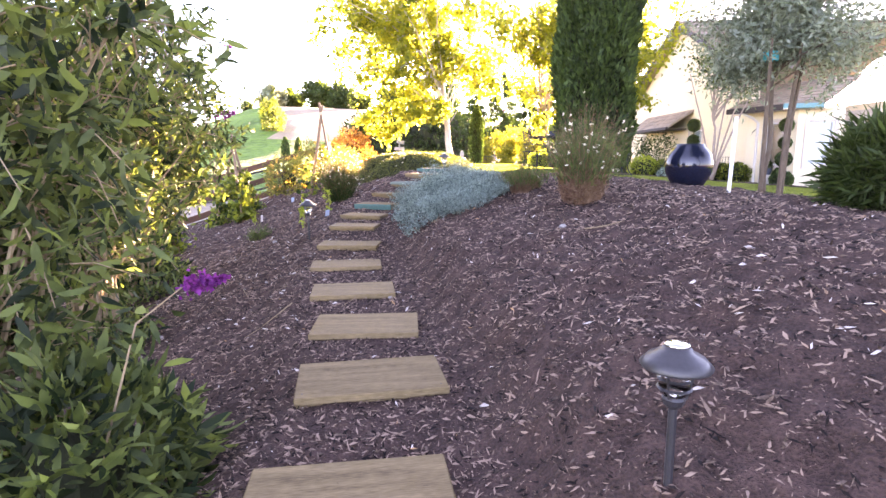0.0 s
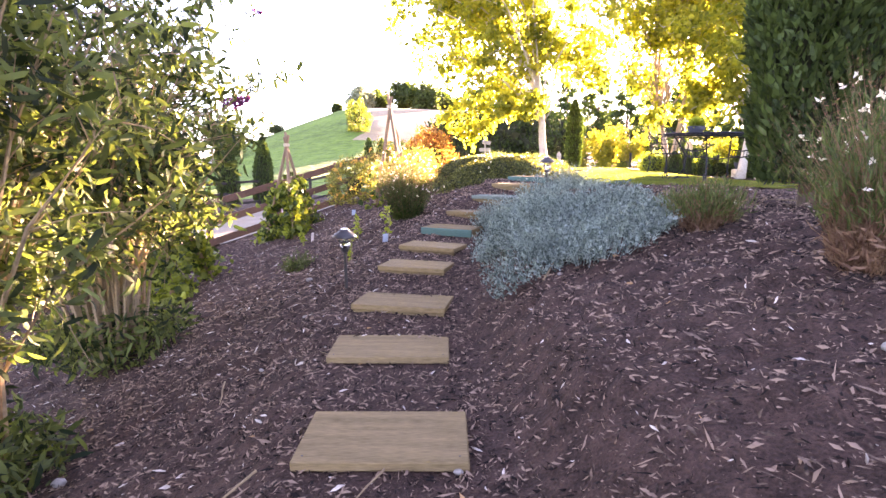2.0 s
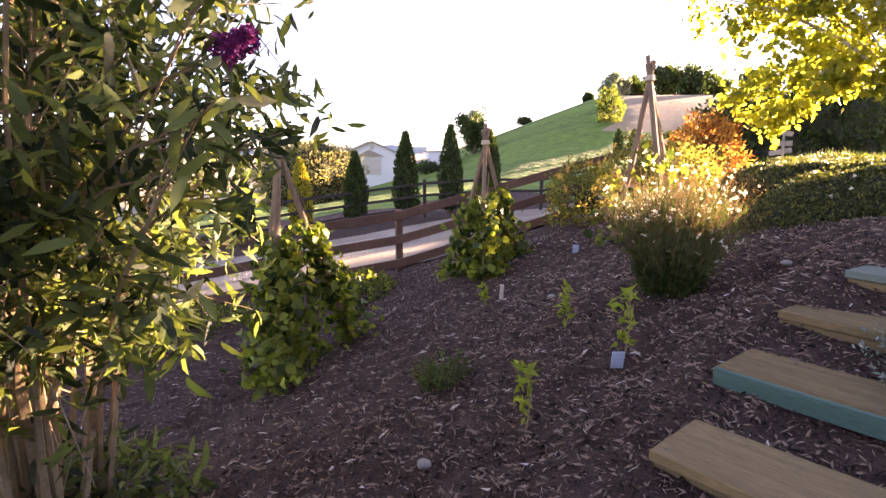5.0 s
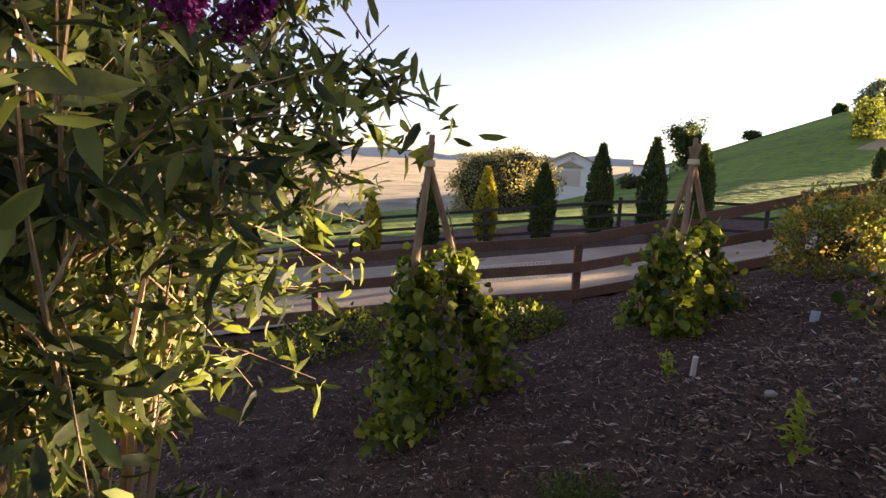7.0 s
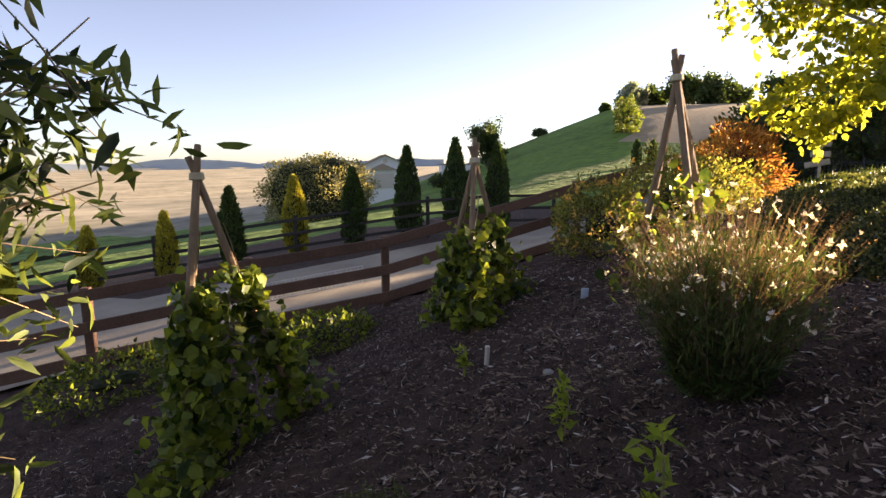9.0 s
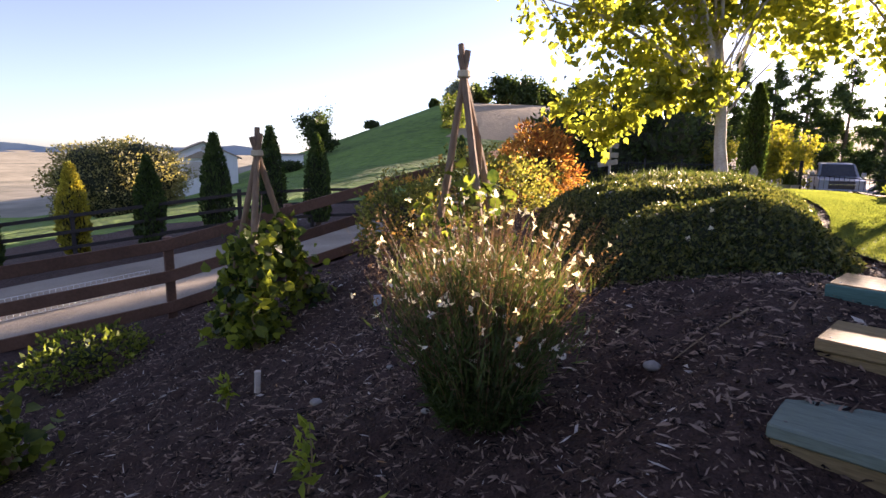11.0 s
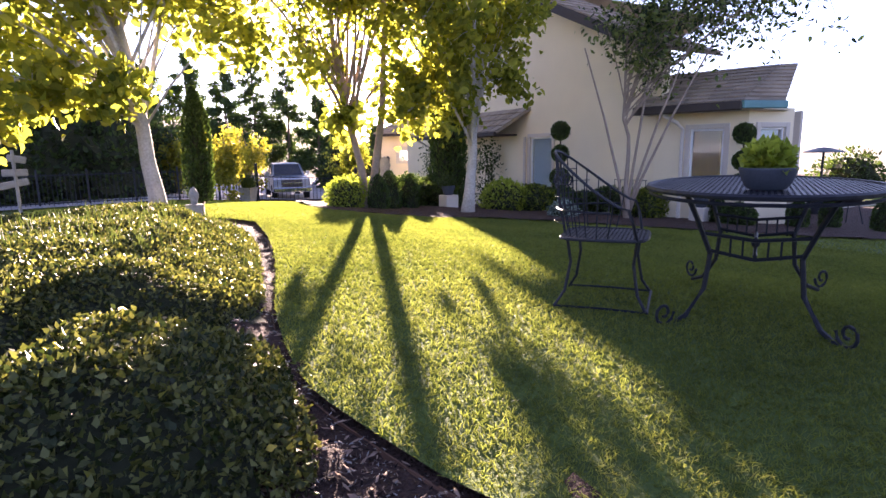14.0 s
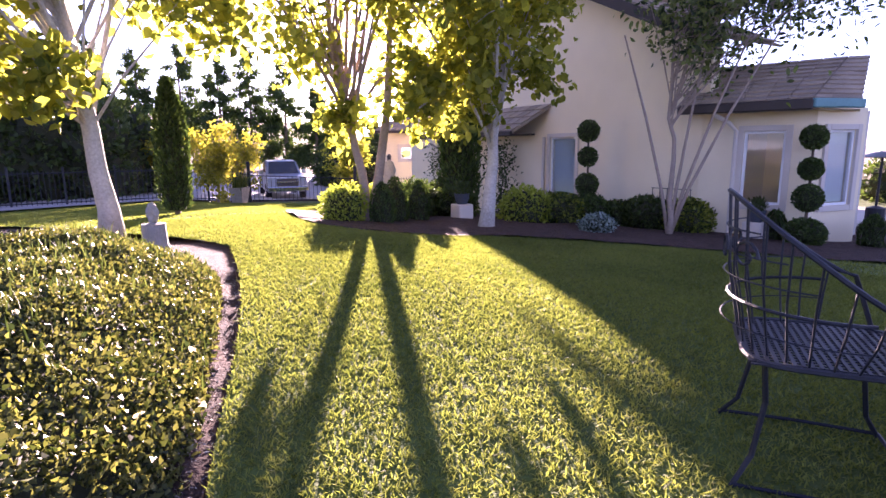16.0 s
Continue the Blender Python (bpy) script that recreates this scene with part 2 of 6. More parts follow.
class Geo:
    """Vertices and faces of one mesh, gathered from simple solids."""

    def __init__(self):
        self.v, self.f = [], []

    def add(self, v, f):
        o = len(self.v)
        self.v += [tuple(p) for p in v]
        self.f += [tuple(i + o for i in q) for q in f]
        return self

    def box(self, size, m=None, chamfer=0.0):
        x, y, z = (s / 2 for s in size)
        m = m or Matrix()
        if chamfer <= 0:
            v = [Vector((a * x, b * y, c * z)) for a in (-1, 1) for b in (-1, 1) for c in (-1, 1)]
            f = [(0, 1, 3, 2), (4, 6, 7, 5), (0, 4, 5, 1), (2, 3, 7, 6), (0, 2, 6, 4), (1, 5, 7, 3)]
            return self.add([m @ p for p in v], f)
        bm = bmesh.new()
        bmesh.ops.create_cube(bm, size=1.0)
        for p in bm.verts:
            p.co = Vector((p.co.x * 2 * x, p.co.y * 2 * y, p.co.z * 2 * z))
        bmesh.ops.bevel(bm, geom=bm.edges[:], offset=chamfer, segments=1, affect="EDGES")
        bm.verts.index_update()
        self.add([m @ p.co for p in bm.verts], [[q.index for q in fc.verts] for fc in bm.faces])
        bm.free()
        return self

    def tube(self, pts, radii, n=6, cap=True):
        pts = [Vector(p) for p in pts]
        if not hasattr(radii, "__len__"):
            radii = [radii] * len(pts)
        rings = []
        for i, p in enumerate(pts):
            d = (pts[min(i + 1, len(pts) - 1)] - pts[max(i - 1, 0)])
            d = d.normalized() if d.length > 1e-9 else Vector((0, 0, 1))
            a = d.cross(Vector((0.31, 0.17, 0.93)) if abs(d.z) < 0.8 else Vector((1, 0.1, 0))).normalized()
            b = d.cross(a)
            rings += [p + (a * math.cos(2 * math.pi * k / n) + b * math.sin(2 * math.pi * k / n)) * radii[i] for k in range(n)]
        f = [(i * n + k, i * n + (k + 1) % n, (i + 1) * n + (k + 1) % n, (i + 1) * n + k) for i in range(len(pts) - 1) for k in range(n)]
        if cap:
            f += [tuple(range(n))[::-1], tuple((len(pts) - 1) * n + k for k in range(n))]
        return self.add(rings, f)

    def lathe(self, prof, n=16, m=None, close=True):
        m = m or Matrix()
        v = [m @ Vector((r * math.cos(2 * math.pi * k / n), r * math.sin(2 * math.pi * k / n), z)) for r, z in prof for k in range(n)]
        f = [(i * n + k, i * n + (k + 1) % n, (i + 1) * n + (k + 1) % n, (i + 1) * n + k) for i in range(len(prof) - 1) for k in range(n)]
        if close:
            f += [tuple(range(n))[::-1], tuple((len(prof) - 1) * n + k for k in range(n))]
        return self.add(v, f)

    def blob(self, c, r, rough=0.12, seed=0, seg=14, rings=9):
        v = []
        for i in range(rings + 1):
            th = math.pi * i / rings
            for k in range(seg):
                ph = 2 * math.pi * k / seg
                d = Vector((math.sin(th) * math.cos(ph), math.sin(th) * math.sin(ph), math.cos(th)))
                s = 1 + rough * noise.noise(d * 2.2 + Vector((seed * 3.1, seed, 0)))
                v.append((c[0] + d.x * r[0] * s, c[1] + d.y * r[1] * s, c[2] + d.z * r[2] * s))
        f = [(i * seg + k, (i + 1) * seg + k, (i + 1) * seg + (k + 1) % seg, i * seg + (k + 1) % seg) for i in range(rings) for k in range(seg)]
        return self.add(v, f)

    def mesh(self, name, material, smooth=False):
        return mesh_of(name, self.v, self.f, None, material, smooth)


def part(name, geo, material, parent=None, label="", smooth=False):
    me = geo.mesh(name, material, smooth) if isinstance(geo, Geo) else geo
    ob = new(name, me)
    if parent is not None:
        ob.parent = parent
    if label:
        ob["label"] = label
    return ob


def thing(name, label, category, at=(0, 0, 0), rz=0.0, group=""):
    e = new(name)
    e.empty_display_size = 0.1
    e.matrix_basis = pose(*at, 0, 0, rz)
    return tagged(e, label, category, group)


def leaves(name, P, size, material, rng, aspect=0.45, droop=0.0, up=0.0, out=None, fold=0.18, vary=0.4):
    """A mesh of many small folded leaves, one at each point: six corners, two halves along a midrib."""
    P = np.asarray(P, dtype=np.float64)
    n = len(P)
    d = rng.normal(size=(n, 3))
    if out is not None:
        d = d * 0.6 + out
    d[:, 2] += up - droop
    d /= np.linalg.norm(d, axis=1)[:, None] + 1e-9
    side = np.cross(d, rng.normal(size=(n, 3)))
    side /= np.linalg.norm(side, axis=1)[:, None] + 1e-9
    nor = np.cross(side, d)
    L = (size * (1 + vary * rng.uniform(-1, 1, n)))[:, None]
    w = L * aspect * 0.5
    base, tip = P, P + d * L - nor * L * fold
    if size >= 0.1 and n <= 30000:
        rows_ = [(0.22, 0.8), (0.62, 0.9)]
        r1, r2 = (P + d * L * a - nor * L * fold * a * a + side * w * b + nor * w * 0.4 for a, b in rows_)
        l1, l2 = (P + d * L * a - nor * L * fold * a * a - side * w * b + nor * w * 0.4 for a, b in rows_)
        c = P + d * L * 0.45 - nor * L * fold * 0.2
        v = np.stack([base, r1, r2, tip, l2, l1, c], 1).reshape(-1, 3)
        i = np.arange(n)[:, None] * 7
        q = np.concatenate([i + np.array([[0, 1, 2, 6]]), i + np.array([[6, 2, 3, 4]]), i + np.array([[0, 6, 4, 5]])])
        return mesh_of(name, v, None, q, material)
    ml = P + d * L * 0.42 + side * w + nor * w * 0.5
    mr = P + d * L * 0.42 - side * w + nor * w * 0.5
    v = np.stack([base, mr, tip, ml], 1).reshape(-1, 3)
    q = np.arange(4 * n).reshape(n, 4)
    return mesh_of(name, v, None, q, material)


def blades(name, P, H, lean, width, material, rng, short=False):
    """Upright tapered blades or stalks."""
    n = len(P)
    a = rng.uniform(0, 2 * np.pi, n)
    s = np.stack([np.cos(a), np.sin(a), 0 * a], 1) * (np.asarray(width).reshape(-1, 1) * np.ones((n, 1))) * 0.5
    top = P + np.concatenate([lean, H[:, None]], 1)
    mid = P + np.concatenate([lean * 0.35, H[:, None] * 0.55], 1)
    if not short:
        v = np.stack([P - s, P + s, mid + s * 0.8, mid - s * 0.8, top + s * 0.12, top - s * 0.12], 1).reshape(-1, 3)
        i = np.arange(n)[:, None] * 6
        return mesh_of(name, v, None, np.concatenate([i + np.array([[0, 1, 2, 3]]), i + np.array([[3, 2, 4, 5]])]), material)
    v = np.stack([P - s, P + s, mid + s * 0.8, top, mid - s * 0.8], 1).reshape(-1, 3)
    q = np.arange(5 * n).reshape(n, 5)
    return mesh_of(name, v, None, q, material)


def sm(a, b, x):
    t = np.clip((x - a) / (b - a), 0, 1)
    return t * t * (3 - 2 * t)


# ---- the ground ----
EDGE_Y, EDGE_X = [-6, 2, 4.8, 6.5, 7.1, 8.9, 9.6, 10.3, 11.15, 12, 12.8, 14.4, 16, 18.7, 30], [6.5, 4.3, 3.15, 2.75, 2.45, 1.75, 1.35, 1.2, 1.05, 0.65, 0.3, -0.25, -1.1, -1.5, -3]
CREST_H = [-180, -55, -27.6, 0, 15.6, 18.4, 23.9, 29.4, 35.6, 41.4, 50.6, 64.4, 84, 128, 180]
CREST_E = [0.87 * e for e in (-2, -1.0, 1.5, 5.0, 5.4, 5.3, 3.2, 1.0, -1.4, -3.2, -5.2, -6.2, -6.5, -4, -2)]

# step boards: front edge x y z, heading, depth, teal stain
STEPS = [(0.84, 3.83, 0.97, 8, 0.48, 0), (0.80, 4.92, 1.00, 10, 0.50, 0), (0.62, 5.86, 1.02, 3, 0.50, 0), (0.39, 6.88, 1.04, 8, 0.47, 0), (0.14, 8.02, 1.06, 8, 0.44, 0), (0.02, 8.80, 1.17, -3, 0.40, 0), (-0.05, 9.65, 1.30, -8, 0.36, 0), (-0.04, 10.39, 1.37, -16, 0.36, 0), (0.08, 11.08, 1.48, -18, 0.36, 1), (0.27, 11.70, 1.61, -22, 0.34, 0), (0.55, 12.12, 1.78, -24, 0.34, 0), (0.78, 12.58, 1.92, -28, 0.34, 0), (1.0, 13.24, 2.00, -29, 0.34, 1)]
STEP_Y, STEP_X = [p[1] + 0.15 for p in STEPS], [p[0] + 0.05 for p in STEPS]
STEP_Z = [p[2] - (0.045 if p[1] < 10 else 0.06) for p in STEPS]


def smooth_min(a, b, k):
    h = np.clip(0.5 + 0.5 * (b - a) / k, 0, 1)
    return b * (1 - h) + a * h - k * h * (1 - h)


def ground_z(x, y):
    """Height of the land: a lawn on top, a mulched bank falling to the left of the walk, a hill and a valley beyond."""
    x, y = np.asarray(x, dtype=float), np.asarray(y, dtype=float)
    u = x - np.interp(y, EDGE_Y, EDGE_X)
    bank = 1.75 + 0.32 * np.maximum(u, -5.0) + 0.11 * np.minimum(u + 5.0, 0) + np.where(u < -4, 0.04 * (y - 14) * sm(4, 9, -u), 0)
    top = 1.88 - 0.07 * np.maximum(x - 3.0, 0) * sm(3, 6, x) - 0.055 * np.maximum(y - 23, 0) * sm(23, 28, y) * (y < 60) - 0.055 * 37 * (y >= 60)
    top = np.maximum(top, 1.0 - 0.055 * np.clip(y - 23, 0, 37))
    near = smooth_min(bank, top, 0.22)
    px, pz = np.interp(y, STEP_Y, STEP_X), np.interp(y, STEP_Y, STEP_Z)
    w = (1 - sm(0.42, 0.95, np.abs(x - px))) * sm(2.6, 3.6, y) * (1 - sm(13.5, 14.2, y))
    near = near * (1 - w) + pz * w
    r = np.hypot(x, y - 10) + 1e-6
    head = np.degrees(np.arctan2(-x, y - 10))
    e = np.tan(np.radians(np.interp(head, CREST_H, CREST_E)))
    far = 2.5 + 120 * e + np.where(r > 120, -sm(120, 500, r) * np.maximum(120 * e + 24, 4), 0)
    return near * (1 - sm(26, 118, r)) + far * sm(26, 118, r)


def gz(x, y):
    return float(ground_z(x, y))


def swung(x, y):
    """A place of the lower bank and drive, turned about the middle of the walk."""
    a, r = 0.92 * math.atan2(-x, y - 10), math.hypot(x, y - 10)
    return -math.sin(a) * r, 10 + math.cos(a) * r


def by_house(x, y):
    """A place beside the house, carried along with the house's own frame."""
    c, n_ = math.cos(radians(7.6)), math.sin(radians(7.6))
    return 11.35 + c * (x - 12.2) - n_ * (y - 24.55), 25.2 + n_ * (x - 12.2) + c * (y - 24.55)


def lumps(x, y):
    """Uneven relief of the raked bark mulch."""
    px = np.interp(y, STEP_Y, STEP_X)
    calm = 0.25 + 0.75 * np.maximum(sm(0.38, 0.75, np.abs(np.asarray(x) - px)), sm(13.6, 14.2, np.asarray(y)))
    return calm * np.array([0.04 * noise.noise(Vector((a * 1.3, b * 1.3, 0))) + 0.048 * noise.noise(Vector((a * 4.1, b * 4.1, 3))) + 0.042 * noise.noise(Vector((a * 9, b * 11, 7))) for a, b in zip(x, y)])


def sheet(name, xs, ys, material, lift=0.0, rough=False):
    X, Y = np.meshgrid(xs, ys)
    Z = ground_z(X, Y) + lift
    if rough:
        Z += lumps(X.ravel(), Y.ravel()).reshape(Z.shape)
    nx, ny = len(xs), len(ys)
    i = np.arange(nx * ny).reshape(ny, nx)
    q = np.stack([i[:-1, :-1], i[:-1, 1:], i[1:, 1:], i[1:, :-1]], -1).reshape(-1, 4)
    return mesh_of(name, np.stack([X, Y, Z], -1).reshape(-1, 3), None, q, material, True), X, Y


# one sheet from the walk out to the horizon
xs = np.concatenate([-np.geomspace(4500, 9, 64), np.arange(-8.8, 6.0, 0.09), np.geomspace(6.05, 4500, 64)])
ys = np.concatenate([-np.geomspace(4500, 1.2, 48), np.arange(-1.0, 20.0, 0.1), np.geomspace(20.1, 4500, 70)])
me, GX, GY = sheet("ground", xs, ys, M_MULCH)
ground = tagged(new("ground", me), "dark brown bark mulch bank below grassy hills", "ground", kind="structure")
co = np.empty(len(me.vertices) * 3, dtype=np.float32)
me.vertices.foreach_get("co", co)
co = co.reshape(-1, 3)
near = (np.abs(co[:, 0] + 1.4) < 7.3) & (co[:, 1] > -1) & (co[:, 1] < 20)
co[near, 2] += lumps(co[near, 0], co[near, 1])
me.vertices.foreach_set("co", co.ravel())
for m_ in (M_FIELD, M_DRY, M_VALLEY, M_DRIVE):
    me.materials.append(m_)
cx, cy = (GX[:-1, :-1] + GX[1:, 1:]).ravel() / 2, (GY[:-1, :-1] + GY[1:, 1:]).ravel() / 2
r_, h_ = np.hypot(cx, cy - 10), np.degrees(np.arctan2(-cx, cy - 10))
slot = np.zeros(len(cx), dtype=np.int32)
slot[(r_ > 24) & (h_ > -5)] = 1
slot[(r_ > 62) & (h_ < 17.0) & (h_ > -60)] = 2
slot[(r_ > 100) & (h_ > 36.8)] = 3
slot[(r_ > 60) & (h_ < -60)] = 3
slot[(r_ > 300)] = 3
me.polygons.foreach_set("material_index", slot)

# far mountains beyond the valley, distance haze painted as pale blue
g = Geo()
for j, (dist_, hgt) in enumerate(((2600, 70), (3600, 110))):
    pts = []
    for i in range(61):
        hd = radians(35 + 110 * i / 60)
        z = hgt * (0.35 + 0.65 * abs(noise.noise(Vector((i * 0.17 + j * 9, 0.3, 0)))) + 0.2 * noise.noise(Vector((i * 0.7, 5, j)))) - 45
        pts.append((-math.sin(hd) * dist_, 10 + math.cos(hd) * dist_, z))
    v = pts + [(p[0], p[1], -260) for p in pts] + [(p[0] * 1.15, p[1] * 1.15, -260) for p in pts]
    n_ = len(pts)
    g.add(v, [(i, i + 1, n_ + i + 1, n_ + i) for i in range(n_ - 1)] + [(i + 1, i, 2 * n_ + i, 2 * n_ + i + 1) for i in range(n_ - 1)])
tagged(part("backdrop_mountains", g, M_MOUNT), "far mountains beyond the valley, coloured with distance haze", "mountain", kind="structure")


def polygon_sheet(name, outline, material, lift, step=0.25, smooth=True, rough=0.0):
    """A sheet that follows the ground inside a closed outline."""
    bm = bmesh.new()
    o = np.array(outline)
    ring = [bm.verts.new((p[0], p[1], 0)) for p in o]
    bm.faces.new(ring)
    x0, x1, y0, y1 = o[:, 0].min(), o[:, 0].max(), o[:, 1].min(), o[:, 1].max()
    for a in np.arange(x0 + step, x1, step):
        bmesh.ops.bisect_plane(bm, geom=bm.verts[:] + bm.edges[:] + bm.faces[:], plane_co=(a, 0, 0), plane_no=(1, 0, 0))
    for b in np.arange(y0 + step, y1, step):
        bmesh.ops.bisect_plane(bm, geom=bm.verts[:] + bm.edges[:] + bm.faces[:], plane_co=(0, b, 0), plane_no=(0, 1, 0))
    if not bm.faces[:]:
        raise ValueError(name)
    v = np.array([q.co[:] for q in bm.verts])
    v[:, 2] = ground_z(v[:, 0], v[:, 1]) + lift
    if rough:
        v[:, 2] += rough * lumps(v[:, 0], v[:, 1])
    for q, c in zip(bm.verts, v):
        q.co = c
    bmesh.ops.recalc_face_normals(bm, faces=bm.faces[:])
    me_ = bpy.data.meshes.new(name)
    bm.to_mesh(me_); bm.free()
    if me_.polygons and me_.polygons[0].normal.z < 0:
        me_.flip_normals()
    me_.materials.append(material)
    return me_


def soften(pts, k=4):
    """A closed outline rounded by repeated corner cutting."""
    p = [np.array(q, float) for q in pts]
    for _ in range(k - 2):
        p = [w for i in range(len(p)) for w in (0.75 * p[i] + 0.25 * p[(i + 1) % len(p)], 0.25 * p[i] + 0.75 * p[(i + 1) % len(p)])]
    return p


def inside(x, y, outline):
    o = np.array(outline)
    a, b = o, np.roll(o, -1, axis=0)
    c = np.zeros(len(x), dtype=bool)
    for p, q in zip(a, b):
        hit = (p[1] > y) != (q[1] > y)
        c ^= hit & (x < (q[0] - p[0]) * (y - p[1]) / (q[1] - p[1] + 1e-12) + p[0])
    return c


LAWN = soften([(2.75, 21.6), (2.55, 20.2), (2.3, 18.8), (1.94, 17.4), (1.63, 16.4), (1.46, 15.6), (1.38, 15.0), (1.45, 14.5), (1.55, 13.9), (1.75, 13.35), (2.1, 12.9), (3.0, 12.7), (4.2, 12.5), (5.2, 12.0), (5.9, 11.2), (6.3, 9.5), (7.2, 6.0), (26, 5), (26, 40), (9.5, 40), (6.5, 38), (1.0, 36.0), (-3.0, 33.0), (0.5, 24.6)])
lawn = tagged(new("lawn", polygon_sheet("lawn", LAWN, M_LAWN, 0.03, 0.35)), "short mown green lawn in low evening sun", "lawn", kind="structure")
co = np.empty(len(ground.data.vertices) * 3, dtype=np.float32)
ground.data.vertices.foreach_get("co", co)
co = co.reshape(-1, 3)
co[np.all([inside(co[:, 0] + dx, co[:, 1] + dy, LAWN) for dx in (-0.2, 0.2) for dy in (-0.2, 0.2)], axis=0), 2] -= 0.12
ground.data.vertices.foreach_set("co", co.ravel())
BED = soften([by_house(*p) for p in ((4.7, 23.2), (5.0, 22.0), (5.6, 21.5), (7.1, 21.0), (8.4, 19.4), (9.5, 17.8), (11.0, 15.9), (14.5, 14.2), (20, 14.0), (20, 22), (12, 28), (8.5, 30), (5.6, 26))])
bed = tagged(new("flower_bed", polygon_sheet("flower_bed", BED, M_MULCH, 0.06, 0.4, rough=0.5)), "narrow mulched flower bed along the house", "flower bed", kind="structure")
DRIVE = [swung(*p) for p in ((-30, 5), (-9.9, 8.6), (-8.4, 13.6), (-7.2, 15.9), (-5.2, 18.8), (-3.4, 24), (-3.0, 30), (-7.5, 30.5), (-9.6, 25), (-11.0, 19.5), (-13.5, 14.5), (-32, 12))]
drive = tagged(new("gravel_drive", polygon_sheet("gravel_drive", DRIVE, M_DRIVE, 0.05, 0.8)), "pale gravel drive behind the brown fence", "drive", kind="structure")
STREET = [(-9, 37.5), (-3, 34.6), (1.0, 37.2), (6.5, 39.2), (10, 41), (18, 44), (30, 60), (-9, 62)]
street = tagged(new("driveway", polygon_sheet("driveway", STREET, M_ASPHALT, 0.07, 1.5)), "pale concrete driveway beyond the iron gate", "driveway", kind="structure")

# mown blades, denser near the walk
rng = np.random.default_rng(3)
n = 780000
bx = np.concatenate([rng.uniform(1.3, 9.0, n // 2), rng.uniform(-1, 18, n // 2)])
by = np.concatenate([12.4 + 12 * rng.uniform(0, 1, n // 2) ** 1.5, rng.uniform(6, 37, n // 2)])
ok = inside(bx, by, LAWN) & ~inside(bx, by, BED)
bx, by = bx[ok], by[ok]
P = np.stack([bx, by, ground_z(bx, by) + 0.028], 1)
fardist = np.hypot(bx - 1.2, by - 13.5)
H = rng.uniform(0.012, 0.026, len(P)) * (1 + 0.03 * fardist)
tagged(new("grass", blades("grass", P, H, rng.normal(0, 0.018, (len(P), 2)), 0.0034 + 0.0012 * fardist, M_BLADE, rng, True)), "short mown grass blades on the lawn", "grass", kind="stuff")

# chips of bark and pale splinters strewn over the bank
def chips(name, n, size, material, rng, label, xr, yr, power=1.0, slim=1.0):
    x, y = rng.uniform(*xr, n), yr[0] + (yr[1] - yr[0]) * rng.uniform(0, 1, n) ** power
    ok = ~inside(x, y, LAWN)
    x, y = x[ok], y[ok]
    z = ground_z(x, y) + lumps(x, y) + 0.006
    k = len(x)
    d = rng.normal(size=(k, 3)); d[:, 2] *= 0.35
    d /= np.linalg.norm(d, axis=1)[:, None]
    s = np.cross(d, np.array([0, 0, 1.0]) + rng.normal(0, 0.4, (k, 3))); s /= np.linalg.norm(s, axis=1)[:, None]
    t = np.cross(s, d)
    L = size[0] + (size[1] - size[0]) * rng.uniform(0, 1, k)[:, None] ** 3
    w = L * rng.uniform(0.12, 0.32, k)[:, None] * slim
    h = np.minimum(w * 0.35, 0.008)
    c = np.stack([x, y, z], 1)
    v = np.stack([c - d * L / 2, c + s * w / 2 - d * L * 0.2, c + d * L / 2 + t * h, c - s * w / 2 + d * L * 0.15, c + t * h * 2.5], 1).reshape(-1, 3)
    i = np.arange(k)[:, None] * 5
    q = np.concatenate([i + np.array([[0, 1, 4]]), i + np.array([[1, 2, 4]]), i + np.array([[2, 3, 4]]), i + np.array([[3, 0, 4]])])
    tagged(new(name, mesh_of(name, v, None, q, material)), label, "mulch", kind="stuff")


chips("bark_chips", 110000, (0.010, 0.06), M_CHIP, rng, "shredded brown bark chips lying on the bank", (-5.5, 5.0), (2.5, 18))
chips("bark_shreds", 120000, (0.008, 0.055), M_CHIP, rng, "shredded brown bark strewn beside the steps", (-2.2, 3.6), (3.0, 14.5))
chips("bark_strips", 9000, (0.04, 0.13), M_CHIP, rng, "long stringy bark strips on the mulch", (-2.6, 3.8), (3.0, 15), slim=0.4)
chips("bark_litter", 45000, (0.012, 0.075), M_CHIP, rng, "stringy brown bark litter on the lower bank", (-7.0, 0.2), (8.0, 17.0), slim=0.6)
chips("straw_bits", 2600, (0.02, 0.10), M_CHIP_PALE, rng, "pale straw bits on the lower bank", (-6.0, 0.0), (8.0, 17.0), slim=0.45)
chips("pale_splinters", 1900, (0.012, 0.08), M_CHIP_PALE, rng, "pale wood splinters scattered on the mulch", (-3.5, 4.0), (3, 17))
chips("fallen_leaves", 240, (0.03, 0.07), M_LEAFLITTER, rng, "dry fallen leaves on the mulch", (-3.5, 4.0), (3, 17))
chips("gravel_strip", 9000, (0.012, 0.03), M_STONE, rng, "small grey stones along the lawn edge", (0.9, 2.4), (13.9, 20))

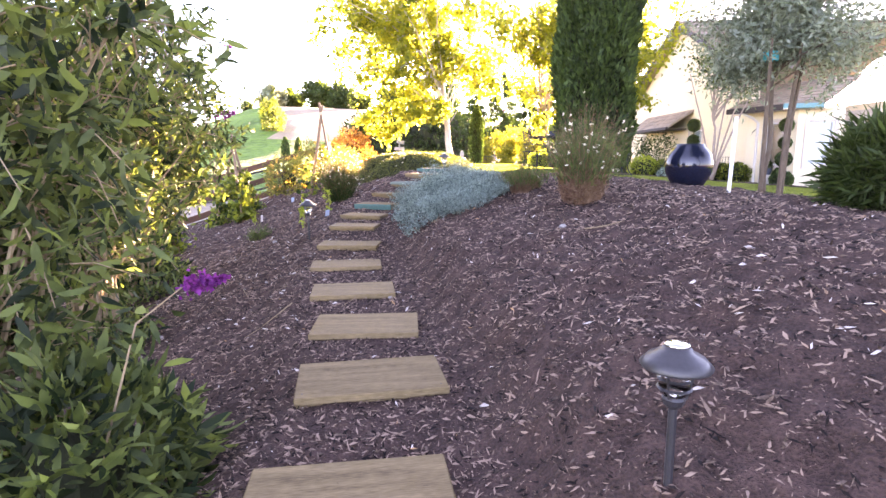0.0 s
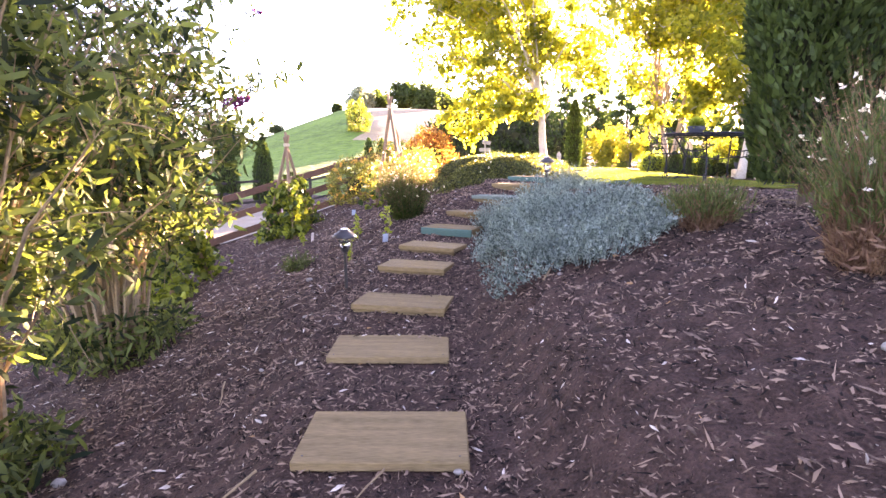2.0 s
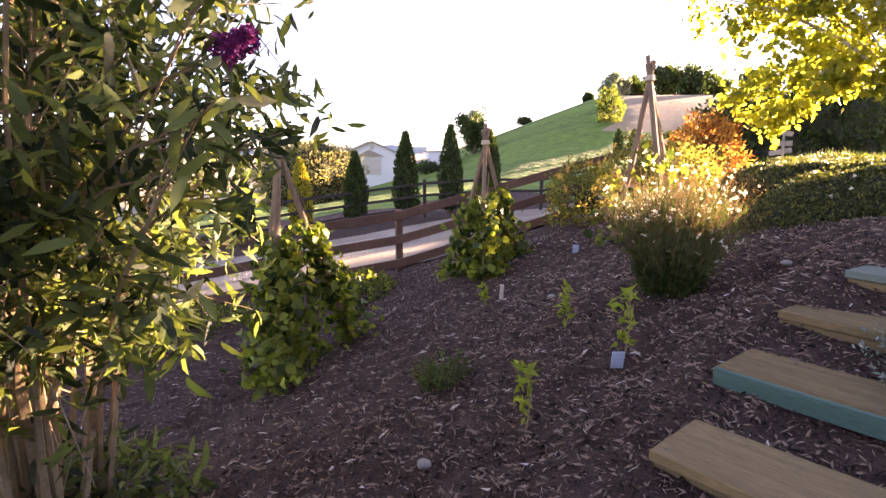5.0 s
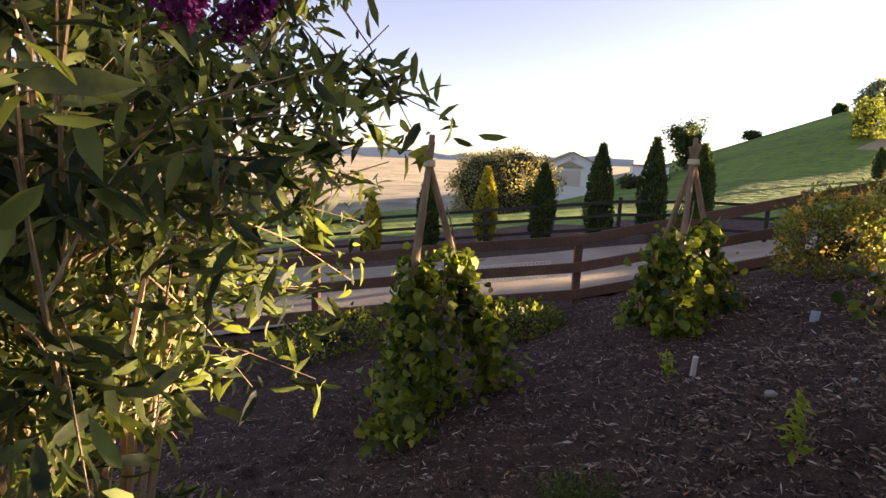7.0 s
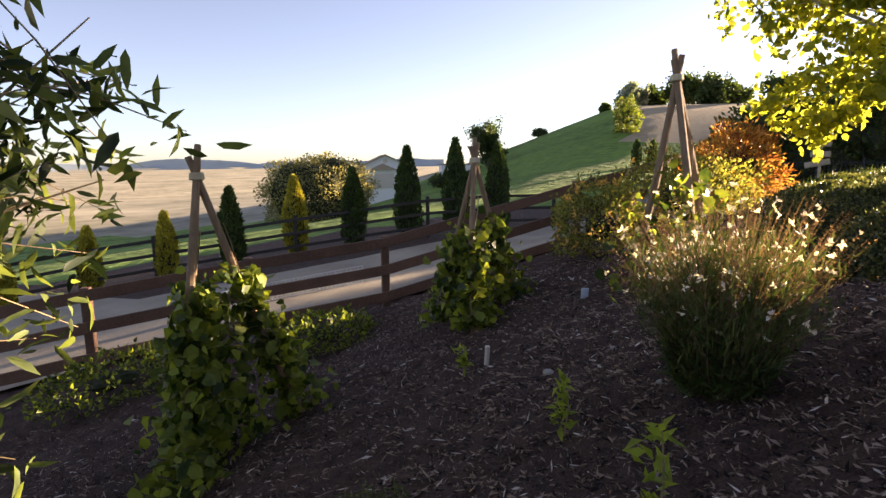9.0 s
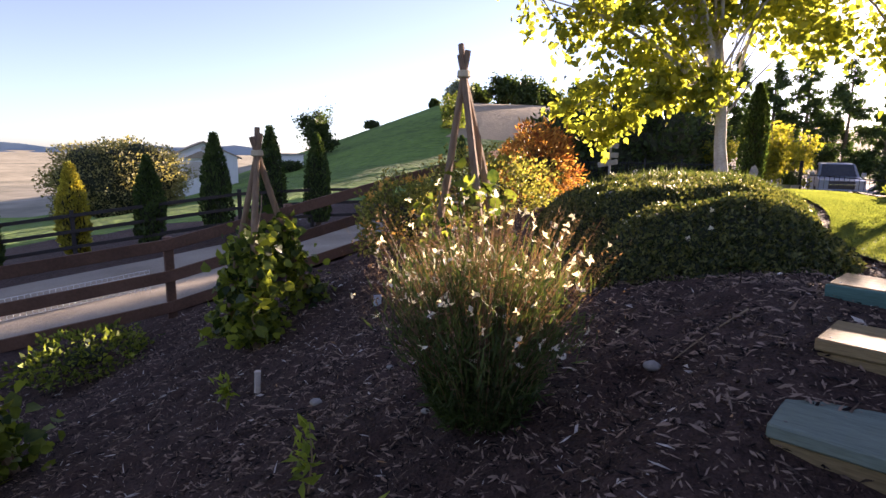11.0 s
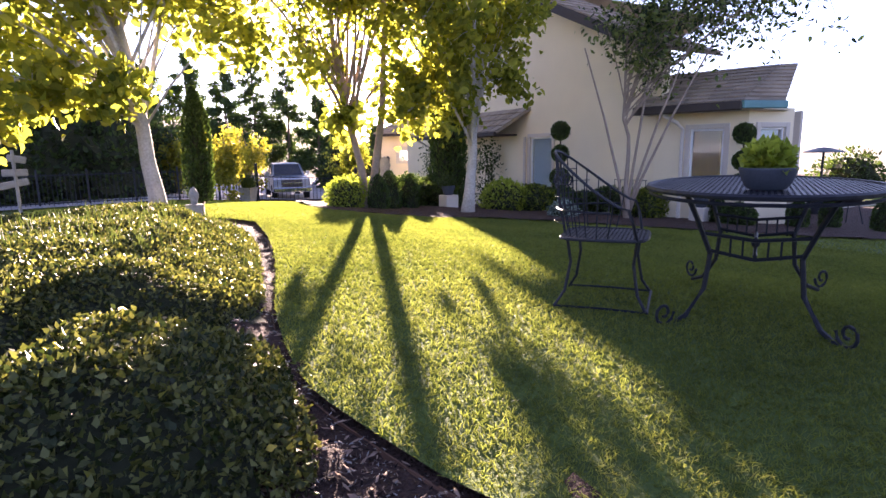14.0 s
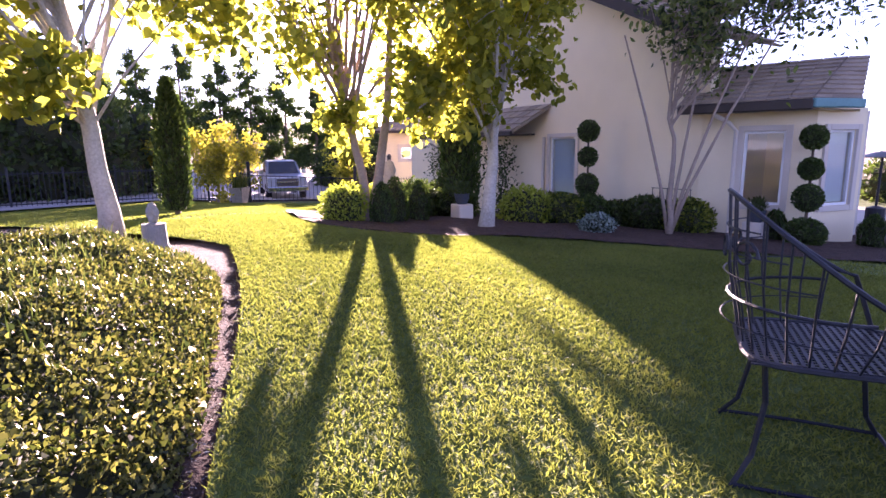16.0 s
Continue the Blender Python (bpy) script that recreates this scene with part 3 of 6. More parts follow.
# ---- plank steps ----
for i, (x, y, z, yaw, deep, teal) in enumerate(STEPS):
    s = thing("plank_step", "teal-stained timber step board set in the mulch" if teal else "weathered pale timber step board set in the mulch", "step", (x, y, z), yaw, "garden steps")
    w = (0.80, 0.83, 0.77, 0.75, 0.77, 0.74)[i] if i < 6 else 0.64
    part("tread", Geo().box((w, deep, 0.045), Matrix.Translation((0, deep / 2, -0.0225)), 0.006), M_BOARD_WORN if i == 10 else M_BOARD, s)
    if teal:
        part("riser", Geo().box((w + 0.004, 0.022, 0.085), Matrix.Translation((0, -0.012, -0.0465)), 0.004), M_BOARD_TEAL, s, "teal-stained riser board")
    else:
        part("riser", Geo().box((w - 0.02, 0.04, 0.16), Matrix.Translation((0, 0.035, -0.127)), 0.005), M_BOARD, s)
    if i >= 8:
        for sx in (-1, 1):
            part("side_board", Geo().box((0.04, deep - 0.08, 0.14), Matrix.Translation((sx * (w / 2 - 0.03), deep / 2 + 0.02, -0.117)), 0.004), M_BOARD, s)
    # dark knots and a nail pair at each end
    for sx in (-1, 1):
        part("nail", Geo().lathe([(0.005, -0.002), (0.005, 0.0012), (0.001, 0.0015)], 6, Matrix.Translation((sx * (w / 2 - 0.04), 0.05, 0))), M_LAMP, s)

# metal edging along the lawn
g = Geo()
edge = [p for p in LAWN if p[0] < 2.8 and 13.2 < p[1] < 21.5]
edge = sorted(edge, key=lambda p: p[1])
for a, b in zip(edge[:-1], edge[1:]):
    d = Vector((b[0] - a[0], b[1] - a[1], 0)); L = d.length; d.normalize()
    mid = ((a[0] + b[0]) / 2 - 0.02, (a[1] + b[1]) / 2)
    g.box((L + 0.01, 0.006, 0.08), Matrix.Translation((mid[0], mid[1], gz(*mid) - 0.04)) @ Matrix.Rotation(math.atan2(d.y, d.x), 4, "Z"))
tagged(part("lawn_edging", g, M_FENCE), "thin dark edging strip between mulch and lawn", "edging", kind="structure")


# ---- the house ----
def frame_of(p, q, z):
    """A frame with X from p to q along a wall, Y into the house, Z up."""
    d = Vector((q[0] - p[0], q[1] - p[1], 0)).normalized()
    n = Vector((-d.y, d.x, 0))
    return Matrix(((d.x, n.x, 0, p[0]), (d.y, n.y, 0, p[1]), (0, 0, 1, z), (0, 0, 0, 1)))


HOUSE = frame_of((11.72, 32.15), (11.45, 20.2), 0.95)
house = thing("house", "two-storey beige stucco house with grey-brown tiled roofs", "house", (0, 0, 0))
house.matrix_basis = HOUSE
BAY = HOUSE.inverted() @ frame_of((11.46, 20.8), (11.96, 19.22), 0.92)
WING = HOUSE.inverted() @ frame_of((14.3, 40.0), (17.9, 38.0), 0.4)


def wall_slab(name, outline, holes, thick, m, material=M_STUCCO, parent=house):
    """A wall: outline in its own x and z, rectangular holes cut through, thickness to +y."""
    xs_ = sorted({p[0] for p in outline} | {h[0] for h in holes} | {h[2] for h in holes})
    o = np.array([(p[0], p[1]) for p in outline])

    def span(x):
        zs = []
        for (x1, z1), (x2, z2) in zip(outline, outline[1:] + outline[:1]):
            if min(x1, x2) - 1e-9 <= x <= max(x1, x2) + 1e-9 and abs(x1 - x2) > 1e-9:
                zs.append(z1 + (z2 - z1) * (x - x1) / (x2 - x1))
        return min(zs), max(zs)
    g_ = Geo()
    for a, b in zip(xs_[:-1], xs_[1:]):
        if b - a < 1e-6:
            continue
        la, ha = span(a + 1e-7); lb, hb = span(b - 1e-7)
        cuts = sorted((h[1], h[3]) for h in holes if h[0] <= a + 1e-6 and h[2] >= b - 1e-6)
        low = (la, lb)
        for z0, z1 in cuts + [(None, None)]:
            top = (ha, hb) if z0 is None else (z0, z0)
            if top[0] - low[0] > 1e-6 or top[1] - low[1] > 1e-6:
                v = [(a, 0, low[0]), (b, 0, low[1]), (b, 0, top[1]), (a, 0, top[0]), (a, thick, low[0]), (b, thick, low[1]), (b, thick, top[1]), (a, thick, top[0])]
                g_.add([m @ Vector(p) for p in v], [(0, 1, 2, 3), (5, 4, 7, 6), (4, 5, 1, 0), (3, 2, 6, 7), (4, 0, 3, 7), (1, 5, 6, 2)])
            if z0 is not None:
                low = (z1, z1)
    ob = part(name, g_, material, parent)
    bm = bmesh.new(); bm.from_mesh(ob.data)
    bmesh.ops.remove_doubles(bm, verts=bm.verts, dist=0.001)
    bm.to_mesh(ob.data); bm.free()
    return ob


def window(parent, m, w, h, blind=True, surround=0.10, bars=0):
    """A framed window in a hole of w x h; its origin is the hole's lower left corner on the outer face."""
    win = part("window", Geo().box((w, 0.02, 0.02), m @ Matrix.Translation((w / 2, 0.11, 0.01))), M_WHITE, parent, "white-framed window with a pale surround")
    f = 0.045
    for nm, sx, sz, cx_, cz in (("frame_side", f, h, f / 2, h / 2), ("frame_side", f, h, w - f / 2, h / 2), ("frame_head", w - 2 * f, f, w / 2, h - f / 2), ("frame_sill", w - 2 * f, f, w / 2, f / 2)):
        part(nm, Geo().box((sx, 0.06, sz), m @ Matrix.Translation((cx_, 0.05, cz)), 0.004), M_WHITE, win)
    pn = part("pane", Geo().box((w - 2 * f, 0.008, h - 2 * f), m @ Matrix.Translation((w / 2, 0.06, h / 2))), M_GLASS, win)
    pn.visible_shadow = False
    for b in range(bars):
        part("glazing_bar", Geo().box((w - 2 * f, 0.02, 0.015), m @ Matrix.Translation((w / 2, 0.05, h * (b + 1) / (bars + 1)))), M_WHITE, win)
    if blind:
        k = int(h / 0.05)
        g_ = Geo()
        for i in range(k):
            g_.box((w - 2 * f - 0.02, 0.004, 0.052), m @ Matrix.Translation((w / 2, 0.10, f + 0.03 + i * (h - 2 * f) / k)) @ Matrix.Rotation(0.25, 4, "X"))
        part("blind", g_, M_BLIND, win, "closed pale slatted blind")
    s = surround
    if s:
        for nm, sx, sz, cx_, cz in (("surround", s, h + 2 * s, -s / 2, h / 2), ("surround", s, h + 2 * s, w + s / 2, h / 2), ("surround", w, s, w / 2, h + s / 2), ("surround", w, s, w / 2, -s / 2)):
            part(nm, Geo().box((sx, 0.05, sz), m @ Matrix.Translation((cx_, -0.022, cz)), 0.006), M_TRIM, win)
    return win


I4 = Matrix()
# main gable wall
wall_slab("wall", [(-0.5, -0.7), (11.35, -0.7), (11.35, 4.04), (5.67, 6.65), (-0.5, 3.8)], [(6.96, 0.78, 7.88, 2.28)], 0.25, I4)
window(house, Matrix.Translation((6.96, 0, 0.78)), 0.92, 1.5)
wall_slab("side_wall", [(0, -0.7), (10, -0.7), (10, 3.7), (0, 3.7)], [], 0.25, Matrix.Translation((-0.5, 0.0, 0)) @ Matrix.Rotation(radians(90), 4, "Z"))
wall_slab("back_wall", [(-0.5, -0.7), (8.0, -0.7), (8.0, 3.7), (-0.5, 3.7)], [], 0.25, Matrix.Translation((0, 9.7, 0)))
# wing far back, with a small window
wall_slab("wing_wall", [(0, -0.8), (7, -0.8), (7, 3.4), (0, 3.4)], [(0.7, 2.05, 1.45, 2.62)], 0.25, WING)
window(house, WING @ Matrix.Translation((0.7, 0, 2.05)), 0.75, 0.57, blind=False, surround=0.16)
wall_slab("wing_wall", [(0, -0.8), (5, -0.8), (5, 3.4), (0, 3.4)], [], 0.25, WING @ Matrix.Rotation(radians(90), 4, "Z"))
# bay on the right end, with a canted corner
wall_slab("bay_wall", [(-0.1, -0.4), (1.75, -0.4), (1.75, 2.72), (-0.1, 2.72)], [(0.65, 1.0, 1.32, 2.33)], 0.22, BAY)
window(house, BAY @ Matrix.Translation((0.65, 0, 1.0)), 0.67, 1.33, blind=False)
cant = BAY @ Matrix.Translation((1.75, 0, 0)) @ Matrix.Rotation(radians(60), 4, "Z")
wall_slab("bay_wall", [(0, -0.4), (1.25, -0.4), (1.25, 2.72), (0, 2.72)], [(0.3, 1.0, 1.0, 2.33)], 0.22, cant)
window(house, cant @ Matrix.Translation((0.3, 0, 1.0)), 0.7, 1.33, blind=True)
end = cant @ Matrix.Translation((1.25, 0, 0)) @ Matrix.Rotation(radians(68), 4, "Z")
wall_slab("bay_wall", [(0, -0.4), (3.5, -0.4), (3.5, 2.72), (0, 2.72)], [], 0.22, end)
part("inner_floor", Geo().box((12.2, 9.2, 0.1), Matrix.Translation((5.8, 5.0, 0.1))), M_TRIM, house)
part("inner_wall", Geo().box((13.0, 0.1, 2.6), Matrix.Translation((6.2, 3.2, 1.4))), M_TRIM, house)

TILES = []


def tiled_roof(name, corners, rows, parent=house, thick=0.05):
    """A sloping roof: eave corners a, b and ridge corners c (over b), d (over a); tile courses stepped up the slope."""
    a, b, c, d = (Vector(p) for p in corners)
    nrm = (b - a).cross(d - a).normalized()
    if nrm.z < 0:
        nrm = -nrm
    deck = part(name, Geo().add([a, b, c, d, a - nrm * thick, b - nrm * thick, c - nrm * thick, d - nrm * thick], [(0, 1, 2, 3), (7, 6, 5, 4), (0, 4, 5, 1), (1, 5, 6, 2), (2, 6, 7, 3), (3, 7, 4, 0)]), M_TILE, parent, "roof of stepped grey-brown flat tiles")
    for i in range(rows):
        t0, t1 = i / rows, min(1.0, (i + 1.12) / rows)
        p0, q0 = a.lerp(d, t0), b.lerp(c, t0)
        p1, q1 = a.lerp(d, t1), b.lerp(c, t1)
        n_ = max(1, round((q0 - p0).length / 0.36))
        for k in range(n_):
            u0, u1 = k / n_ + 0.004, (k + 1) / n_ - 0.004
            TILES.append((deck, [p0.lerp(q0, u0) + nrm * 0.055, p0.lerp(q0, u1) + nrm * 0.055, p1.lerp(q1, u1) + nrm * 0.02, p1.lerp(q1, u0) + nrm * 0.02], nrm))
    return deck


def gutter(a, b, material=M_FASCIA, h=0.13):
    a, b = Vector(a), Vector(b)
    d = (b - a).normalized()
    m = Matrix.Translation((a + b) / 2) @ d.to_track_quat("X", "Z").to_matrix().to_4x4()
    return part("gutter", Geo().box(((b - a).length, 0.10, h), m, 0.02), material, house)


# skirt roof over the porch, and the wing's roof
tiled_roof("porch_roof", [(1.2, -0.8, 2.45), (6.35, -0.8, 2.45), (7.0, 0.05, 3.15), (1.6, 0.05, 3.15)], 4)
gutter((1.15, -0.86, 2.40), (6.4, -0.86, 2.40))
part("porch_soffit", Geo().box((5.1, 0.76, 0.05), Matrix.Translation((3.8, -0.40, 2.38))), M_FASCIA, house)
tiled_roof("wing_roof", [WING @ Vector(p) for p in ((-0.6, -0.6, 3.45), (6.5, -0.6, 3.45), (6.0, 1.6, 4.3), (0.9, 1.6, 4.3))], 6)
tiled_roof("wing_roof", [WING @ Vector(p) for p in ((-0.6, 4.5, 3.45), (-0.6, -0.6, 3.45), (0.9, 1.6, 4.3), (0.9, 4.5, 4.3))], 6)
gutter(WING @ Vector((-0.6, -0.65, 3.38)), WING @ Vector((6.5, -0.65, 3.38)))
for pts_ in (((6.75, -0.05, 2.3), (6.75, -0.06, 2.0), (6.75, -0.06, -0.3)), ((11.75, -0.45, 2.6), (11.9, -0.2, 2.45), (11.97, -0.07, 2.3), (11.97, -0.07, -0.3)), ((1.35, -0.75, 2.4), (1.45, -0.1, 2.0), (1.45, -0.06, -0.3))):
    part("downspout", Geo().tube(pts_, 0.04, 8), M_TRIM, house, "pale stucco-coloured downspout")
# main roof, gable end towards the garden
tiled_roof("main_roof", [(11.7, -0.45, 3.98), (11.7, 1.6, 3.98), (5.67, 1.6, 6.85), (5.67, -0.45, 6.85)], 14)
tiled_roof("main_roof", [(-0.75, 9.8, 3.83), (-0.75, -0.45, 3.83), (5.67, -0.45, 6.85), (5.67, 9.8, 6.85)], 14)
for p, q in (((11.75, -0.47, 3.90), (5.67, -0.47, 6.8)), ((-0.8, -0.47, 3.76), (5.67, -0.47, 6.8))):
    p, q = Vector(p), Vector(q)
    d = (q - p).normalized()
    part("bargeboard", Geo().box(((q - p).length, 0.05, 0.22), Matrix.Translation((p + q) / 2 - Vector((0, 0, 0.06))) @ d.to_track_quat("X", "Z").to_matrix().to_4x4(), 0.008), M_FASCIA, house, "dark brown bargeboard")
# bay roof
tiled_roof("bay_roof", [BAY @ Vector(p) for p in ((-0.35, -0.55, 2.80), (1.72, -0.55, 2.80), (1.95, 1.6, 3.68), (-0.75, 1.6, 3.68))], 10)
tiled_roof("bay_roof", [BAY @ Vector(p) for p in ((1.72, -0.55, 2.80), (2.3, 0.3, 2.80), (2.25, 1.75, 3.68), (1.95, 1.6, 3.68))], 10)
gutter(BAY @ Vector((-0.38, -0.62, 2.73)), BAY @ Vector((1.74, -0.62, 2.73)), h=0.17)
gutter(BAY @ Vector((1.74, -0.62, 2.75)), BAY @ Vector((2.35, 0.26, 2.75)), M_TEAL, h=0.15)
part("bay_soffit", Geo().add([BAY @ Vector(p) for p in ((-0.3, -0.55, 2.66), (1.7, -0.55, 2.66), (2.3, 0.3, 2.66), (2.25, 1.3, 2.66), (-0.3, 0.3, 2.66))], [(0, 1, 2, 3, 4)]), M_TRIM, house)
g = Geo().box((0.6, 0.03, 0.7), Matrix.Translation((0.6, -0.02, 4.0)))
for i in range(7):
    g.box((0.5, 0.03, 0.03), Matrix.Translation((0.6, -0.04, 3.75 + i * 0.085)) @ Matrix.Rotation(0.5, 4, "X"))
part("attic_vent", g, M_TRIM, house, "louvred attic vent")
part("wall_lamp", Geo().lathe([(0.01, 0), (0.09, 0.05), (0.10, 0.25), (0.13, 0.28), (0.02, 0.4)], 8, WING @ Matrix.Translation((0.1, -0.2, 1.9))), M_LAMP, house)
part("meter_box", Geo().box((0.55, 0.3, 0.32), BAY @ Matrix.Translation((0.55, -0.35, 0.25)), 0.02), M_TRIM, house)


# ---- fences ----
def rail_fence(label, posts, post_size, rails, rail_h, material, group, height, tops=True):
    f = thing("rail_fence", label, "fence", (0, 0, 0), 0, group)
    for p in posts:
        part("post", Geo().box((post_size, post_size, height + 0.3), Matrix.Translation((p[0], p[1], p[2] + height / 2 - 0.12)) @ Matrix.Rotation(p[3] if len(p) > 3 else 0, 4, "Z"), 0.01), material, f)
    for a, b in zip(posts[:-1], posts[1:]):
        pa, pb = Vector(a[:3]), Vector(b[:3])
        d = (pb - pa)
        for z in rails:
            n_ = (Matrix.Translation((pa + pb) / 2 + Vector((0, 0, z))) @ d.to_track_quat("X", "Z").to_matrix().to_4x4() @ Matrix.Translation((0, -post_size / 2 - 0.02, 0)))
            part("rail", Geo().box((d.length + 0.04, 0.035, rail_h), n_, 0.006), material, f)
    return f


pts = []
LINE = [(-13.0, 7.0), (-11.2, 9.2), (-9.8, 11.1), (-8.5, 13.03), (-7.32, 14.75), (-6.15, 16.47), (-5.06, 17.75), (-3.97, 19.03), (-2.95, 20.6), (-2.3, 22.3)]
for k, (x, y) in enumerate(LINE):
    pts.append((x, y, gz(x, y) - 0.02, 0.9))
rail_fence("brown-stained three-rail timber fence beside the drive", pts, 0.12, (0.22, 0.66, 1.10), 0.16, M_FENCE, "fences", 1.17)
pts = []
for k in range(12):
    t = k / 11
    x, y = swung(-19.5 + 12.5 * t - 1.5 * math.sin(math.pi * t), 9.0 + 19.5 * t)
    pts.append((x, y, gz(x, y), 0.9))
rail_fence("dark weathered three-rail fence with wire along the drive", pts, 0.10, (0.35, 0.75, 1.15), 0.09, M_FENCE_DARK, "fences", 1.25)
# wire mesh on a stretch of the far fence
g = Geo()
pa, pb = (Vector((*swung(*p), gz(*swung(*p)))) for p in ((-9.9, 14.1), (-8.4, 17.2)))
for i in range(41):
    p = pa.lerp(pb, i / 40)
    g.tube([p + Vector((0, 0, 0.02)), p + Vector((0, 0, 0.42))], 0.004, 4)
for j in range(7):
    g.tube([pa + Vector((0, 0, 0.03 + j * 0.065)), pb + Vector((0, 0, 0.03 + j * 0.065))], 0.004, 4)
tagged(part("wire_panel", g, M_WHITE), "pale welded wire panel beside the drive", "wire panel")


# ---- foliage builders ----
def ell(rng, n, c, r, shell=0.0):
    d = rng.normal(size=(n, 3)); d /= np.linalg.norm(d, axis=1)[:, None]
    k = rng.uniform(shell, 1, n) ** (1 / 3 if shell == 0 else 1)
    return np.asarray(c) + d * np.asarray(r) * k[:, None], d


def make_tree(name, label, base, trunk, radius, crown_c, crown_r, limbs, leaf_n, leaf, leaf_mat, bark, seed, twigs=6, clump=0.32, aspect=0.7, first=0.35, droop=0.3, wob=0.25, group="trees", each=True):
    """Tapered trunk along the points trunk (relative), limbs to places inside an ellipsoid crown, twigs, clumps of leaves."""
    rg = np.random.default_rng(seed)
    t = thing(name, label, "tree", (base[0], base[1], base[2] - 0.05), 0, group)
    tr = [Vector(p) for p in trunk]
    nseg = 10
    line = []
    for i in range(nseg + 1):
        u = i / nseg * (len(tr) - 1); k = min(int(u), len(tr) - 2)
        p = tr[k].lerp(tr[k + 1], u - k)
        line.append(p + Vector((rg.normal(0, 0.02), rg.normal(0, 0.02), 0)) * (1 if i else 0))
    rad = [radius * (1.35 if i == 0 else 1.08 if i == 1 else 1) * (1 - 0.72 * i / nseg) for i in range(nseg + 1)]
    g_ = Geo().tube(line, rad, 10)
    part("trunk", g_, bark, t, smooth=True)
    ends, _ = ell(rg, limbs, crown_c, np.asarray(crown_r) * 0.85, 0.25)
    pts_, one = [], Geo()
    for e in ends:
        e = Vector(e)
        u = first + (1 - first) * rg.uniform(0, 1)
        u = min(u, max(first, (e.z - 0.25 * crown_r[2]) / max(0.1, tr[-1].z)))
        i = min(nseg - 1, int(u * nseg)); s = line[i].lerp(line[i + 1], u * nseg - i)
        L = (e - s).length
        mid = s.lerp(e, 0.5) + Vector((rg.normal(0, wob * 0.3) * L * 0.4, rg.normal(0, wob * 0.3) * L * 0.4, 0.10 * L))
        q1, q2 = s.lerp(mid, 0.5) + Vector((0, 0, 0.03 * L)), mid.lerp(e, 0.55)
        gl = Geo() if each else one
        r0 = min(rad[i] * 0.55, 0.006 * L + 0.006)
        gl.tube([s, q1, mid, q2, e], [r0, r0 * 0.8, r0 * 0.58, r0 * 0.4, r0 * 0.2], 6)
        for _ in range(twigs):
            v = rg.uniform(0.3, 1)
            s2 = mid.lerp(e, (v - 0.3) / 0.7)
            e2 = s2 + Vector(rg.normal(0, 1, 3)).normalized() * (0.22 * L + 0.15) * rg.uniform(0.5, 1.1)
            (one if each else gl).tube([s2, s2.lerp(e2, 0.5) + Vector((0, 0, 0.03)), e2], [r0 * 0.35, r0 * 0.25, r0 * 0.1], 4, False)
            pts_ += [s2.lerp(e2, k) for k in (0.35, 0.7, 1.0)]
        if each:
            part("limb", gl, bark, t)
    tagged(part("twigwork" if each else "branchwork", one, bark, t), kind="stuff")
    c = np.array([p[:] for p in pts_])
    idx = rg.integers(0, len(c), leaf_n)
    P_ = c[idx] + rg.normal(0, clump, (leaf_n, 3)) * (0.4 + 0.6 * rg.uniform(0, 1, (leaf_n, 1)))
    part("crown", leaves("crown", P_, leaf, leaf_mat, rg, aspect, droop), None, t)
    return t


def cypress(label, base, h, r, n, leaf, leaf_mat, seed, group="", lean=(0, 0), pointed=0.8, name="cypress"):
    """A columnar evergreen: a core painted dark as inner shade and thousands of short upright sprays with an uneven
    outline.
    """
    rg = np.random.default_rng(seed)
    t = thing(name, label, "tree", (base[0], base[1], base[2] - 0.03), 0, group)
    def prof(u):
        return r * np.minimum(1, 0.72 + 2.2 * u) * (1 - np.clip((u - 0.45) / 0.57, 0, 1) ** (1.2 + pointed))
    part("trunk", Geo().tube([(0, 0, 0), (0, 0, h * 0.25)], [r * 0.22, r * 0.15], 8), M_BARK, t)
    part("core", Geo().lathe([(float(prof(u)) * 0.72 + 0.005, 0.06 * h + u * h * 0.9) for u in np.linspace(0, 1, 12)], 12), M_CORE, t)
    u = rg.uniform(0, 1, n) ** 0.9
    a = rg.uniform(0, 2 * np.pi, n)
    lump = np.array([noise.noise(Vector((math.cos(q) * 1.6, math.sin(q) * 1.6, w * h * 1.3 + seed))) for q, w in zip(a, u)])
    k = prof(u) * (0.80 + 0.28 * lump + 0.14 * rg.uniform(0, 1, n)) + 0.01
    P_ = np.stack([np.cos(a) * k + lean[0] * u, np.sin(a) * k + lean[1] * u, 0.05 * h + u * h * 0.94], 1)
    out_ = np.stack([np.cos(a) * 0.55, np.sin(a) * 0.55, 0 * a + 1.3], 1)
    part("foliage", leaves("foliage", P_, leaf, leaf_mat, rg, 0.42, 0, 0.2, out_), None, t)
    return t


